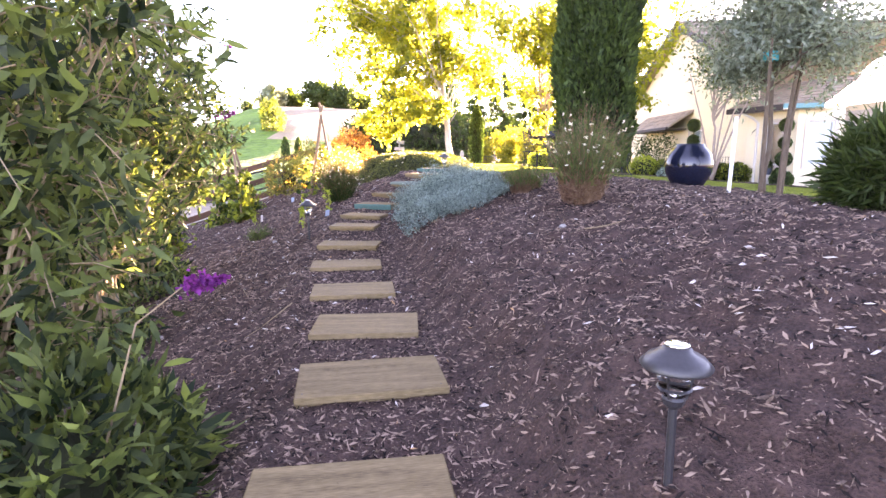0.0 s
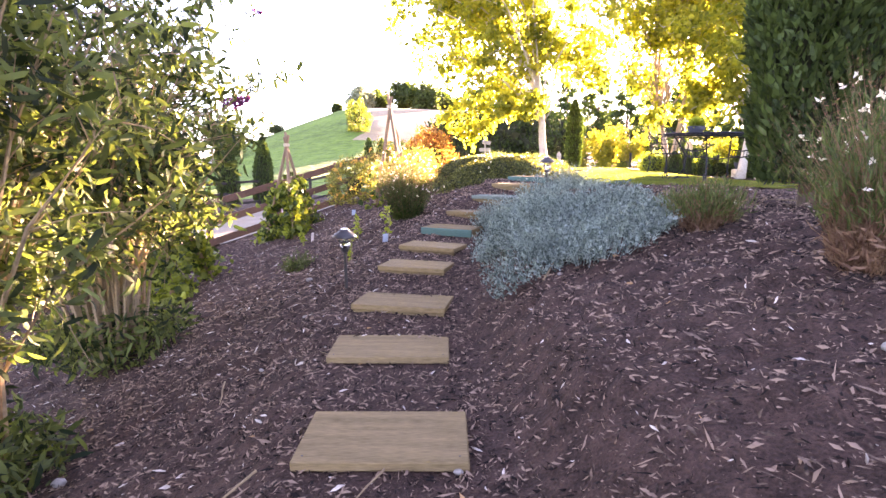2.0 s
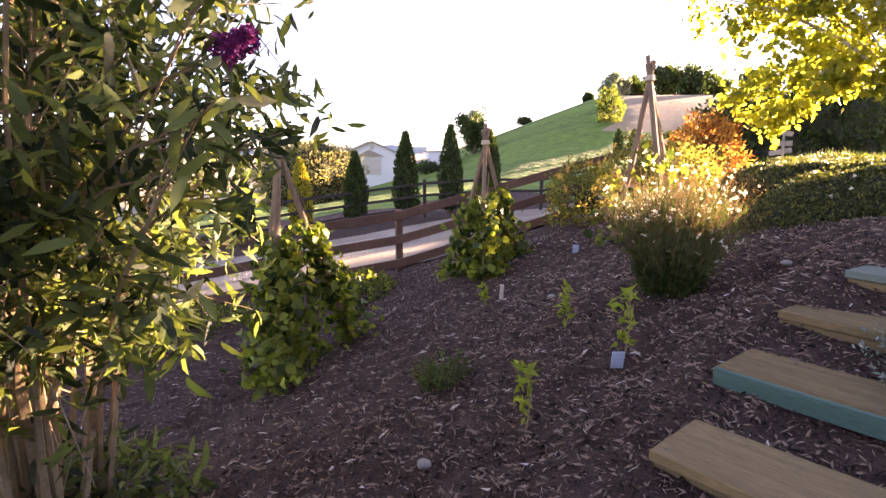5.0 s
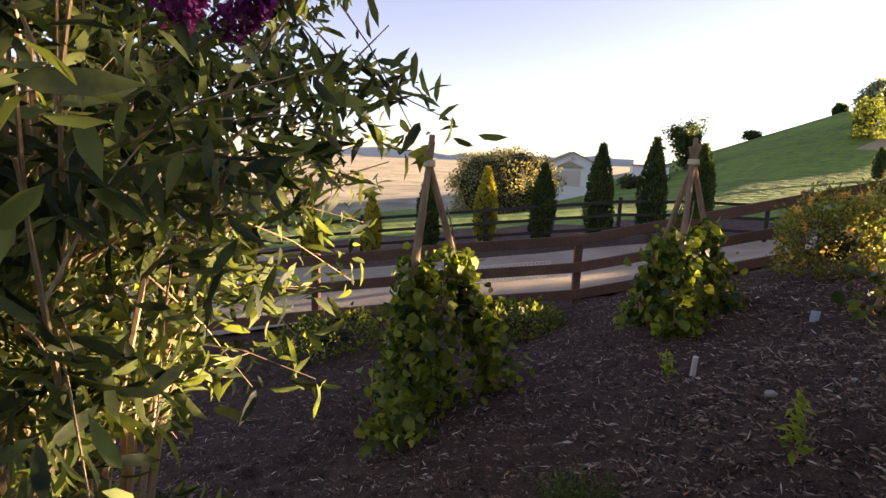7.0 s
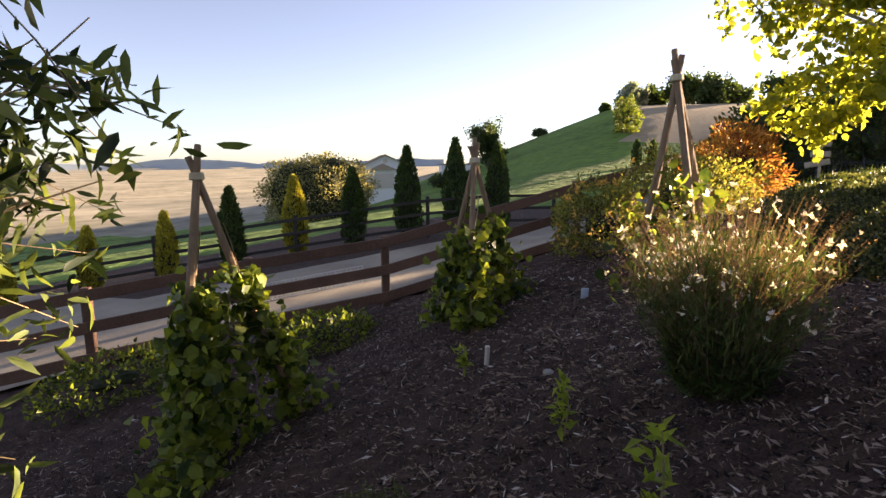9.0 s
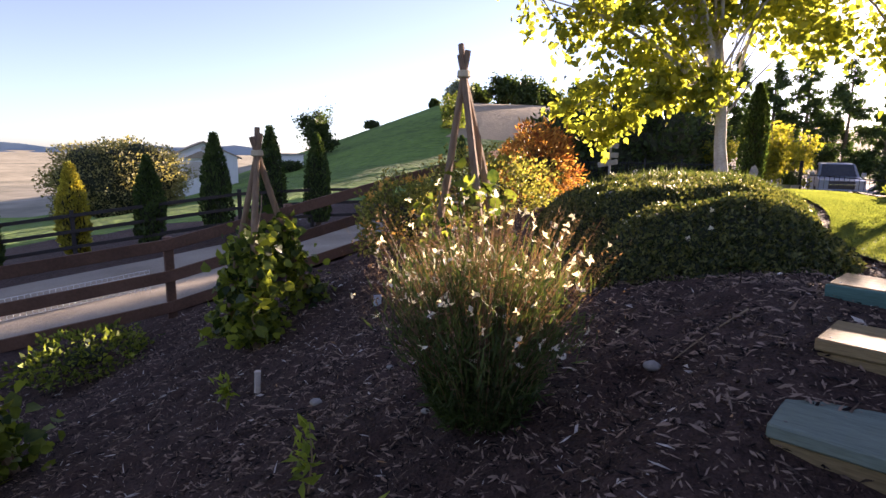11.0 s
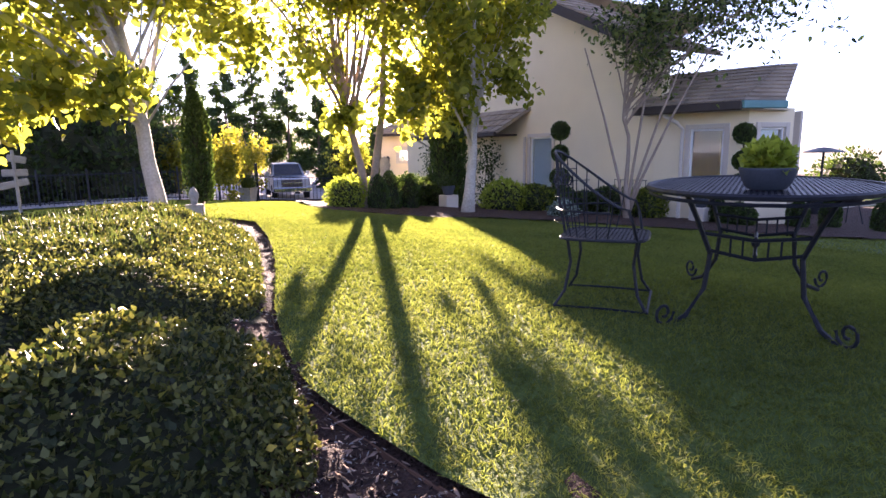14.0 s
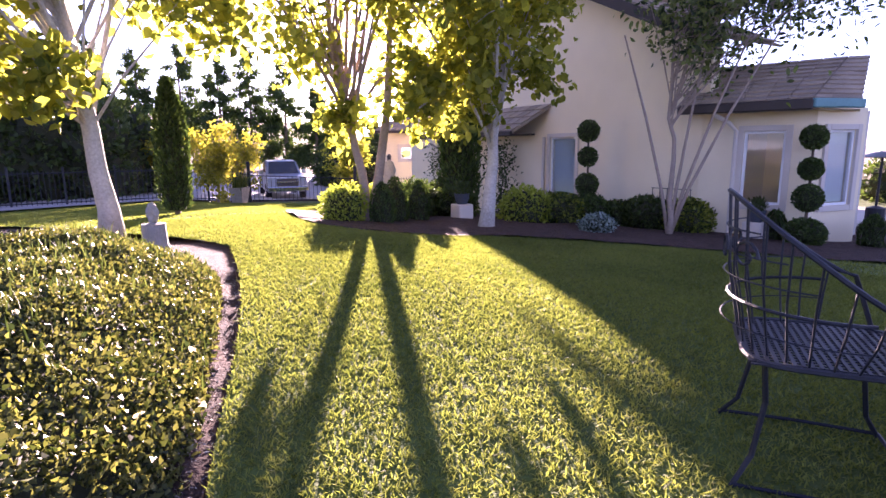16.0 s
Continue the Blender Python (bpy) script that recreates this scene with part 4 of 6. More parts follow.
def shrub(label, base, r, n, leaf, leaf_mat, seed, name="shrub", group="", aspect=0.6, core=0.8, rough=0.25, sink=0.35, category="shrub", flower=None, flower_n=0, flower_size=0.04):
    """A rounded bush: a lumpy core painted dark as inner shade and leaves standing out of it."""
    rg = np.random.default_rng(seed)
    t = thing(name, label, category, base, 0, group)
    c = (0, 0, r[2] * (1 - sink))
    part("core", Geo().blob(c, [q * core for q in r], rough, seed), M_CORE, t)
    P_, d = ell(rg, n, c, r, 0.72)
    l_ = np.array([noise.noise(Vector(q) * 2.4 + Vector((seed * 3.1, seed, 0))) for q in d])
    P_ = np.asarray(c) + (P_ - np.asarray(c)) * (1 + rough * l_)[:, None]
    P_ = P_[P_[:, 2] > 0.0]
    d = (P_ - np.asarray(c)) / np.asarray(r)
    part("foliage", leaves("foliage", P_, leaf, leaf_mat, rg, aspect, 0, 0.25, d * 0.9), None, t)
    if flower_n:
        Q, d = ell(rg, flower_n, c, np.asarray(r) * 1.05, 0.95)
        Q = Q[Q[:, 2] > r[2] * 0.3]
        P2 = np.repeat(Q, 7, axis=0) + rg.normal(0, flower_size * 0.3, (len(Q) * 7, 3))
        part("blossom", leaves("blossom", P2, flower_size, flower, rg, 0.8, 0, 0.4), None, t)
    return t


def column_of(x, y):
    return (x, y, gz(x, y))


# ---- trees round the lawn ----
t1 = make_tree("plane_tree", "tall plane tree with pale trunk and yellow-green backlit leaves", (1.55, 22.4, gz(1.55, 22.4)), [(0, 0, 0), (-0.12, 0, 1.6), (-0.35, 0.1, 3.4), (-0.5, 0.2, 8.0)], 0.125, (-1.3, -0.3, 4.8), (4.9, 3.6, 3.9), 46, 13500, 0.15, M_LEAF_PLANE, M_BARK_PALE, 11, clump=0.2, first=0.3)
t2 = make_tree("twin_stem_tree", "twin-stemmed young tree standing against the sun", (5.35, 23.0, gz(5.35, 23.0)), [(0, 0, 0), (-0.2, 0.1, 1.5), (-0.45, 0.2, 3.0), (-0.6, 0.2, 6.2)], 0.085, (-0.3, 0, 4.9), (3.4, 2.6, 2.6), 32, 6200, 0.13, M_LEAF_PLANE, M_BARK_RED, 12, clump=0.22, first=0.3)
part("stem", Geo().tube([(0.02, -0.02, 0), (0.16, -0.08, 0.9), (0.32, -0.15, 2.0), (0.4, -0.2, 3.6), (0.45, -0.2, 5.0)], [0.10, 0.08, 0.065, 0.045, 0.02], 9), M_BARK_RED, t2, smooth=True)
t3 = make_tree("plane_tree", "plane tree with whitish trunk before the house", (7.15, 22.1, gz(7.15, 22.1)), [(0, 0, 0), (0.12, 0, 1.3), (0.45, 0.1, 3.2), (0.5, 0.1, 7.0)], 0.125, (-0.5, -0.2, 5.0), (3.8, 3.0, 2.9), 38, 9000, 0.145, M_LEAF_PLANE, M_BARK_PALE, 13, clump=0.19, first=0.3)


def low_limb(tree, z0, end, n, seed, leaf=0.15, spread=0.3, bark=M_BARK_PALE):
    """A hanging limb low on the trunk, ending in a loose bunch of leaves."""
    rg = np.random.default_rng(seed)
    b = tree.matrix_basis.translation
    s, e = Vector((0.05 * (1 if end[0] > b.x else -1), 0, z0)), Vector(end) - b
    m_ = s.lerp(e, 0.55) + Vector((0, 0, 0.35))
    part("limb", Geo().tube([s, s.lerp(m_, 0.5) + Vector((0, 0, 0.12)), m_, m_.lerp(e, 0.6), e], [0.028, 0.024, 0.018, 0.012, 0.006], 6), bark, tree)
    g_ = Geo()
    c = [m_, m_.lerp(e, 0.5), m_.lerp(e, 0.8), e]
    for _ in range(8):
        q = m_.lerp(e, rg.uniform(0.1, 1))
        f_ = q + Vector(rg.normal(0, spread, 3))
        g_.tube([q, q.lerp(f_, 0.5) + Vector((0, 0, 0.04)), f_], [0.006, 0.004, 0.002], 4, False)
        c += [q.lerp(f_, 0.6), f_]
    tagged(part("twigwork", g_, bark, tree), kind="stuff")
    c = np.array([q[:] for q in c])
    P_ = c[rg.integers(0, len(c), n)] + rg.normal(0, spread * 0.38, (n, 3))
    tagged(part("low_crown", leaves("low_crown", P_, leaf, M_LEAF_PLANE, rg, 0.7, 0.4), None, tree), kind="stuff")


for k, (tree, z0, end, n) in enumerate(((t3, 2.2, (5.95, 21.3, 3.55), 420), (t3, 2.5, (6.2, 21.5, 4.15), 420), (t3, 2.3, (6.7, 21.0, 3.9), 300), (t3, 2.4, (9.0, 21.6, 4.0), 300), (t1, 1.7, (-0.7, 22.3, 2.9), 420), (t1, 1.9, (-1.45, 22.2, 3.4), 420), (t1, 2.2, (0.3, 22.4, 3.7), 420), (t2, 2.0, (5.0, 22.7, 3.35), 260), (t2, 2.2, (6.4, 22.6, 3.8), 260))):
    move = {t1: (-0.17, -0.27), t2: (-0.25, 0.25), t3: (-0.46, 0.26)}[tree]
    low_limb(tree, z0, (end[0] + move[0], end[1] + move[1], end[2]), n, 570 + k, bark=M_BARK_RED if tree == t2 else M_BARK_PALE)
# multi-stemmed crape myrtle
cm = make_tree("crape_myrtle", "multi-stemmed crape myrtle with smooth tan stems", (10.24, 20.64, gz(10.24, 20.64)), [(0, 0, 0), (0.0, 0, 1.2), (-0.1, 0.05, 2.4), (-0.15, 0, 4.2)], 0.055, (0.9, -0.9, 4.3), (2.9, 2.8, 1.3), 30, 4600, 0.105, M_LEAF_BUD, M_BARK_RED, 14, clump=0.26, first=0.55, aspect=0.5)
for dx, dy in ((-0.6, 0.6), (0.2, -0.35), (0.45, -0.9), (0.7, -1.2)):
    part("stem", Geo().tube([(0, 0, 0), (dx * 0.2, dy * 0.2, 0.9), (dx * 0.6, dy * 0.6, 2.2), (dx * 1.1, dy * 1.1, 3.6)], [0.04, 0.03, 0.024, 0.014], 8), M_BARK_RED, cm, smooth=True)

# ---- the evergreen groundcover hedge at the top of the bank ----
HEDGE = soften([(1.28, 14.4), (1.42, 15.6), (1.56, 16.3), (1.82, 17.4), (2.1, 18.6), (2.35, 20.0), (1.6, 21.6), (0.2, 21.4), (-0.8, 19.9), (-1.25, 17.9), (-1.05, 16.0), (-0.8, 14.7), (-0.35, 14.15), (0.3, 14.0), (0.9, 14.1)])


def hedge_top(x, y, o):
    """Height above ground of the clipped mound: rounded at the rim, with a furrow across."""
    o = np.array(o)
    d = np.full(len(x), 9.0)
    for p, q in zip(o, np.roll(o, -1, axis=0)):
        e = q - p
        t = np.clip(((x - p[0]) * e[0] + (y - p[1]) * e[1]) / (e @ e + 1e-12), 0, 1)
        d = np.minimum(d, np.hypot(x - p[0] - e[0] * t, y - p[1] - e[1] * t))
    n_ = np.array([noise.noise(Vector((a * 1.6, b * 1.6, 1))) for a, b in zip(x, y)])
    furrow = np.exp(-((y - 15.22 - 0.75 * x + 0.17 * x * x) / 0.25) ** 2) * 0.25
    return 0.41 * np.clip(d / 0.75, 0, 1) ** 0.62 * (1 + 0.22 * n_) - furrow


rg = np.random.default_rng(21)
hedge = thing("hedge", "low clipped evergreen hedge with small leaves and white flowers", "hedge", (0, 0, 0))
gx, gy = np.meshgrid(np.arange(-1.5, 2.6, 0.12), np.arange(13.8, 21.9, 0.12))
ok = inside(gx.ravel(), gy.ravel(), HEDGE)
idx = -np.ones(gx.size, dtype=int); idx[ok] = np.arange(ok.sum())
x_, y_ = gx.ravel()[ok], gy.ravel()[ok]
top_ = ground_z(x_, y_) + np.maximum(0.02, hedge_top(x_, y_, HEDGE) - 0.07)
idx = idx.reshape(gx.shape)
cell = np.stack([idx[:-1, :-1], idx[:-1, 1:], idx[1:, 1:], idx[1:, :-1]], -1).reshape(-1, 4)
# sheet under the leaves, its colour painted as the hedge's inner shade
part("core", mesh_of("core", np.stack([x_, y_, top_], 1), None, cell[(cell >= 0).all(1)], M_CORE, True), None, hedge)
hx, hy = rg.uniform(-1.5, 2.6, 270000), rg.uniform(13.8, 21.8, 270000)
ok = inside(hx, hy, HEDGE); hx, hy = hx[ok], hy[ok]
ht = hedge_top(hx, hy, HEDGE)
hz = ground_z(hx, hy) + ht * (1 - 0.55 * rg.uniform(0, 1, len(hx)) ** 2 * (ht < 0.38)) + rg.normal(0, 0.015, len(hx)) - 0.02
part("foliage", leaves("foliage", np.stack([hx, hy, hz], 1), 0.029, M_LEAF_HEDGE, rg, 0.62, 0, 0.7), None, hedge)
k = rg.integers(0, len(hx), 150)
Q = np.repeat(np.stack([hx, hy, hz + 0.03], 1)[k], 5, axis=0)
part("blossom", leaves("blossom", Q, 0.022, M_PETAL, rg, 0.9, 0, 0.3), None, hedge, "small white flowers")
k = rg.integers(0, len(hx), 2600)
k = k[(hy[k] > 17)]
Hh = rg.uniform(0.05, 0.13, len(k))
tagged(part("grassy_fringe", blades("grassy_fringe", np.stack([hx, hy, hz], 1)[k], Hh, rg.normal(0, 0.02, (len(k), 2)), 0.009, M_LEAF_GRASSY, rg), None, hedge), kind="stuff")


# ---- plants on the bank ----
def gaura(label, base, h, r, seed, stems=330, flowers=90, low=M_LEAF_GRASSY, foot=M_LEAF_DARK, name="gaura", under=M_LEAF_DARK):
    """A clump of wand-like stems, leafy below, with small white four-petalled flowers above."""
    rg = np.random.default_rng(seed)
    t = thing(name, label, "plant", base, 0, "flowering clumps")
    a, k = rg.uniform(0, 2 * np.pi, stems), rg.uniform(0, 1, stems) ** 0.6
    root = np.stack([np.cos(a) * k * r * 0.35, np.sin(a) * k * r * 0.35, 0 * a - 0.02], 1)
    Hh = h * rg.uniform(0.55, 1.05, stems) * (1 - 0.25 * k)
    lean = np.stack([np.cos(a), np.sin(a)], 1) * (k * r * 0.9)[:, None] + rg.normal(0, 0.05, (stems, 2))
    tagged(part("stalk_clump", blades("stems", root, Hh, lean, 0.003, foot, rg), None, t), kind="stuff")
    m_ = stems * 20
    i = rg.integers(0, stems, m_); u = rg.uniform(0.02, 0.85, m_) ** 1.5
    P_ = root[i] + np.concatenate([lean[i] * (u ** 1.5)[:, None], (Hh[i] * u)[:, None]], 1) + rg.normal(0, 0.02, (m_, 3))
    out_ = np.concatenate([lean[i] * 1.2, np.full((m_, 1), 1.1)], 1)
    # foliage split by height; the default under colour paints shade on the lower leaves
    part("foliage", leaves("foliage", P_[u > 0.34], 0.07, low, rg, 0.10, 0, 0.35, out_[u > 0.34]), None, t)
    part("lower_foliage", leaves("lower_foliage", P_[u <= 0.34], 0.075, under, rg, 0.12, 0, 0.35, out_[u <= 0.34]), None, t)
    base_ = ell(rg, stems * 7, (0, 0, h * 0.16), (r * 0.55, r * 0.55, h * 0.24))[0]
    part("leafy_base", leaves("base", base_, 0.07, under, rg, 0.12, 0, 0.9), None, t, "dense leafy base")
    i = rg.integers(0, stems, flowers); u = rg.uniform(0.62, 1.0, flowers)
    P_ = root[i] + np.concatenate([lean[i] * (u ** 1.5)[:, None], (Hh[i] * u)[:, None]], 1)
    P4 = np.repeat(P_, 4, axis=0)
    part("blossom", leaves("blossom", P4, 0.022, M_PETAL, rg, 0.6, 0, 0.2), None, t, "small white four-petalled flowers")
    i = rg.integers(0, stems, stems * 4); u = rg.uniform(0.6, 1.0, len(i))
    P_ = root[i] + np.concatenate([lean[i] * (u ** 1.5)[:, None], (Hh[i] * u)[:, None]], 1)
    part("bud_spray", leaves("buds", P_, 0.014, M_STEM_RED, rg, 0.4, 0, 0.4), None, t)
    return t


# dark leaf colour below stands for shade on this clump's lower half
gaura("gaura clump with white flowers, shade painted on its leafy foot", (-0.74, 12.75, gz(-0.74, 12.75)), 1.12, 0.46, 31, stems=1000, flowers=200, foot=M_STEM_RED)
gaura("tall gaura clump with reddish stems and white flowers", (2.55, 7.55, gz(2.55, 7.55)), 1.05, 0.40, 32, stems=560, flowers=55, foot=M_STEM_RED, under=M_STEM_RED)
t_ = gaura("small fresh green grassy clump with reddish foot", (2.17, 8.75, gz(2.17, 8.75)), 0.42, 0.3, 33, stems=260, flowers=1, foot=M_STEM_RED, name="grass_clump", under=M_STEM_RED)


def mound(label, base, r, h, seed, n=9000, leaf=0.027, material=M_LEAF_SAGE):
    """A spreading grey-leaved mound of many short upright shoots."""
    rg = np.random.default_rng(seed)
    t = thing("catmint", label, "plant", (*base, 0), 0, "grey mounds")
    m_ = n // 14
    a, k = rg.uniform(0, 2 * np.pi, m_), np.sqrt(rg.uniform(0, 1, m_))
    px, py = base[0] + np.cos(a) * k * r[0], base[1] + np.sin(a) * k * r[1]
    lump = np.array([noise.noise(Vector((x * 2.6, y * 2.6, seed))) for x, y in zip(px, py)])
    Hh = h * (1 - 0.7 * k ** 2) * (0.80 + 1.5 * lump) * rg.uniform(0.6, 1.15, m_) + 0.04
    root = np.stack([px - base[0], py - base[1], ground_z(px, py) - 0.01], 1)
    lean = np.stack([np.cos(a), np.sin(a)], 1) * (0.12 * k)[:, None] + rg.normal(0, 0.04, (m_, 2))
    tagged(part("stalk_clump", blades("stems", root, Hh, lean, 0.008, material, rg), None, t), kind="stuff")
    i = np.repeat(np.arange(m_), 14); u = rg.uniform(0.25, 1.05, len(i))
    P_ = root[i] + np.concatenate([lean[i] * u[:, None], (Hh[i] * u)[:, None]], 1) + rg.normal(0, 0.012, (len(i), 3))
    part("foliage", leaves("foliage", P_, leaf, material, rg, 0.38, 0, 0.9), None, t)
    return t


mound("silvery grey-green catmint mound sprawling beside the steps", (1.5, 9.25), (0.5, 0.78), 0.30, 41, 22000)
mound("silvery grey-green catmint mound beside the steps", (1.02, 9.95), (0.42, 0.6), 0.28, 42, 13000)
mound("low wispy grey catmint at the foot of the mound", (1.08, 8.9), (0.32, 0.4), 0.17, 46, 3600)
mound("small silvery catmint plant beside the steps", (0.75, 11.4), (0.3, 0.35), 0.24, 43, 4200)
mound("small silvery catmint plant near the top step", (1.5, 12.1), (0.35, 0.3), 0.24, 44, 4200)
mound("small green herb growing in the mulch", (-1.92, 11.5), (0.13, 0.13), 0.2, 45, 900, material=M_LEAF_GRASSY)


def butterfly_bush(base, h, r, seed, blooms=8, leaf_n=15000, stems=26, spikes=6):
    """A big arching shrub: many bare tan stems, long lance leaves, purple flower heads."""
    rg = np.random.default_rng(seed)
    t = thing("butterfly_bush", "large butterfly bush with tan stems, lance leaves and purple blooms", "shrub", base, 0, "butterfly bushes")
    pts_, tips = [], []
    for i in range(stems):
        g_ = Geo()
        a = 2 * math.pi * i / stems + rg.normal(0, 0.25)
        k = rg.uniform(0.15, 1.0)
        hh = h * rg.uniform(0.55, 1.0) * (1.08 - 0.3 * k)
        d = Vector((math.cos(a), math.sin(a), 0))
        p = [d * 0.28 * k, d * (0.24 * k * r) + Vector((0, 0, hh * 0.35)), d * (0.58 * k * r) + Vector((0, 0, hh * 0.72)), d * (1.0 * k * r) + Vector((0, 0, hh * rg.uniform(0.86, 1.0)))]
        p = [q + Vector(rg.normal(0, 0.06, 3)) * (j > 0) for j, q in enumerate(p)]
        g_.tube(p, [0.02, 0.015, 0.010, 0.003], 5)
        for _ in range(11):
            u = rg.uniform(0.22, 1.0) ** 0.8 * 2.999
            s = p[int(u)].lerp(p[int(u) + 1], u - int(u))
            e = s + (d * 0.5 + Vector(rg.normal(0, 0.6, 3)) + Vector((0, 0, 0.35))).normalized() * r * rg.uniform(0.18, 0.42)
            m_ = s.lerp(e, 0.5) + Vector((0, 0, 0.04))
            g_.tube([s, m_, e], [0.005, 0.0035, 0.002], 4, False)
            pts_ += [s.lerp(m_, 0.6), m_, m_.lerp(e, 0.5), e]
            tips.append(e)
        part("stem", g_, M_TWIG, t)
    c = np.array([q[:] for q in pts_])
    c = c[c[:, 2] > 0.25 * h * rg.uniform(0.3, 1.3, len(c))]
    P_ = c[rg.integers(0, len(c), leaf_n)] + rg.normal(0, 0.05, (leaf_n, 3))
    low = ell(rg, leaf_n // 7, (0, 0, 0.25), (r * 0.45, r * 0.45, 0.3))[0]
    P_ = np.concatenate([P_, low])
    part("foliage", leaves("foliage", P_, 0.105, M_LEAF_BUD, rg, 0.27, 0.25, 0, None, 0.25, 0.55), None, t)
    tips.sort(key=lambda q: -q.length)
    for i in range(blooms + spikes):
        e = tips[(i * 3) % len(tips)]
        d = (Vector((e.x, e.y, 0)).normalized() * 0.8 + Vector((0, 0, rg.uniform(-0.2, 0.6)))).normalized()
        L = rg.uniform(0.10, 0.17)
        k = 160
        u = rg.uniform(0, 1, k)
        a = rg.uniform(0, 2 * np.pi, k)
        rr = (0.026 if i < blooms else 0.014) * (1.05 - 0.8 * u)
        s1 = d.cross(Vector((0, 0, 1))).normalized(); s2 = d.cross(s1)
        Q_ = np.array(e[:]) + u[:, None] * L * np.array(d[:]) + (np.cos(a) * rr)[:, None] * np.array(s1[:]) + (np.sin(a) * rr)[:, None] * np.array(s2[:])
        part("bloom" if i < blooms else "spent_spike", leaves("bloom", Q_, 0.016, M_PURPLE if i < blooms else M_DARKBLOOM, rg, 0.8), None, t, "purple flower head" if i < blooms else "spent dark flower spike")
    return t


butterfly_bush((-2.2, 7.25, gz(-2.2, 7.25)), 4.3, 1.35, 51, blooms=6, leaf_n=14000, stems=60)
near_bush = butterfly_bush((-2.95, 9.5, gz(-2.95, 9.5)), 4.3, 1.7, 52, blooms=10, leaf_n=14500, stems=58)
butterfly_bush((-1.05, 4.55, gz(-1.05, 4.55)), 4.0, 1.15, 53, blooms=4, leaf_n=9500, stems=64)


def leafy_shoot(bush, tip, rise, seed, length=0.15, pairs=9, bloom=False):
    """A shoot reaching out of a bush: tan stem, opposite pairs of large curved lance leaves, at times a purple bloom."""
    rg = np.random.default_rng(seed)
    b = bush.matrix_basis.translation
    tip = Vector(tip) - b
    root = Vector((tip.x * 0.3, tip.y * 0.3, tip.z - rise))
    mid = root.lerp(tip, 0.6) + Vector((0, 0, rise * 0.22))
    p = [root, root.lerp(mid, 0.5) + Vector(rg.normal(0, 0.02, 3)), mid, tip]
    part("shoot", Geo().tube(p, [0.009, 0.008, 0.006, 0.003], 6), M_TWIG, bush)
    g_ = Geo()
    for j in range(pairs):
        u = 0.35 + 0.65 * j / (pairs - 1)
        k = min(2, int(u * 3))
        o = p[k].lerp(p[k + 1], u * 3 - k)
        ax = (p[k + 1] - p[k]).normalized()
        a0 = rg.uniform(0, 6.28)
        for s in (0, math.pi):
            q = ax.orthogonal().normalized()
            q.rotate(Matrix.Rotation(a0 + s + rg.normal(0, 0.2), 3, ax))
            d = (q * 0.9 + ax * 0.45 + Vector((0, 0, -0.25))).normalized()
            w_ = d.cross(Vector((0, 0, 1)) + Vector(rg.normal(0, 0.3, 3))).normalized()
            n_ = w_.cross(d)
            L = length * rg.uniform(0.7, 1.2) * (1.15 - 0.5 * u)
            W = L * 0.15
            rows_ = []
            for v_, wf in ((0.0, 0.12), (0.15, 0.6), (0.35, 1.0), (0.6, 0.85), (0.82, 0.45), (1.0, 0.03)):
                c_ = o + d * (L * v_) - Vector((0, 0, 1)) * (L * 0.32 * v_ * v_)
                rows_.append((c_ - w_ * W * wf + n_ * W * 0.25 * wf, c_, c_ + w_ * W * wf + n_ * W * 0.25 * wf))
            vs = [x for r_ in rows_ for x in r_]
            g_.add(vs, [(3 * i + c, 3 * i + c + 1, 3 * i + c + 4, 3 * i + c + 3) for i in range(5) for c in (0, 1)])
    part("large_leaves", g_, M_LEAF_BUD, bush, "large lance leaves lit by the sun", True)
    if bloom:
        u = rg.uniform(0, 1, 500)
        a = rg.uniform(0, 6.28, 500)
        rr = 0.042 * (1.05 - 0.75 * u)
        ax = (p[3] - p[2]).normalized(); s1 = ax.orthogonal().normalized(); s2 = ax.cross(s1)
        Q_ = np.array(tip[:]) + u[:, None] * 0.17 * np.array(ax[:]) + (np.cos(a) * rr)[:, None] * np.array(s1[:]) + (np.sin(a) * rr)[:, None] * np.array(s2[:])
        part("bloom", leaves("bloom", Q_, 0.018, M_PURPLE, rg, 0.8), None, bush, "large purple flower head")


for k, (x, y, z, rise, bl) in enumerate(((-1.78, 9.62, 2.78, 0.7, True), (-1.80, 9.55, 2.62, 0.5, False), (-1.68, 9.45, 2.5, 0.4, False), (-1.85, 9.3, 2.68, 0.6, False), (-1.72, 9.66, 2.5, 0.35, False), (-1.8, 9.4, 2.35, 0.3, False), (-1.95, 9.85, 2.5, 0.4, False), (-1.85, 9.15, 2.55, 0.5, False), (-2.0, 9.75, 2.8, 0.6, True))):
    c, n_ = math.cos(radians(-8)), math.sin(radians(-8))
    dx, dy = x + 0.45, y - 9.55
    leafy_shoot(near_bush, (-0.45 + c * dx - n_ * dy, 9.55 + n_ * dx + c * dy, z), rise, 540 + k, bloom=bl)


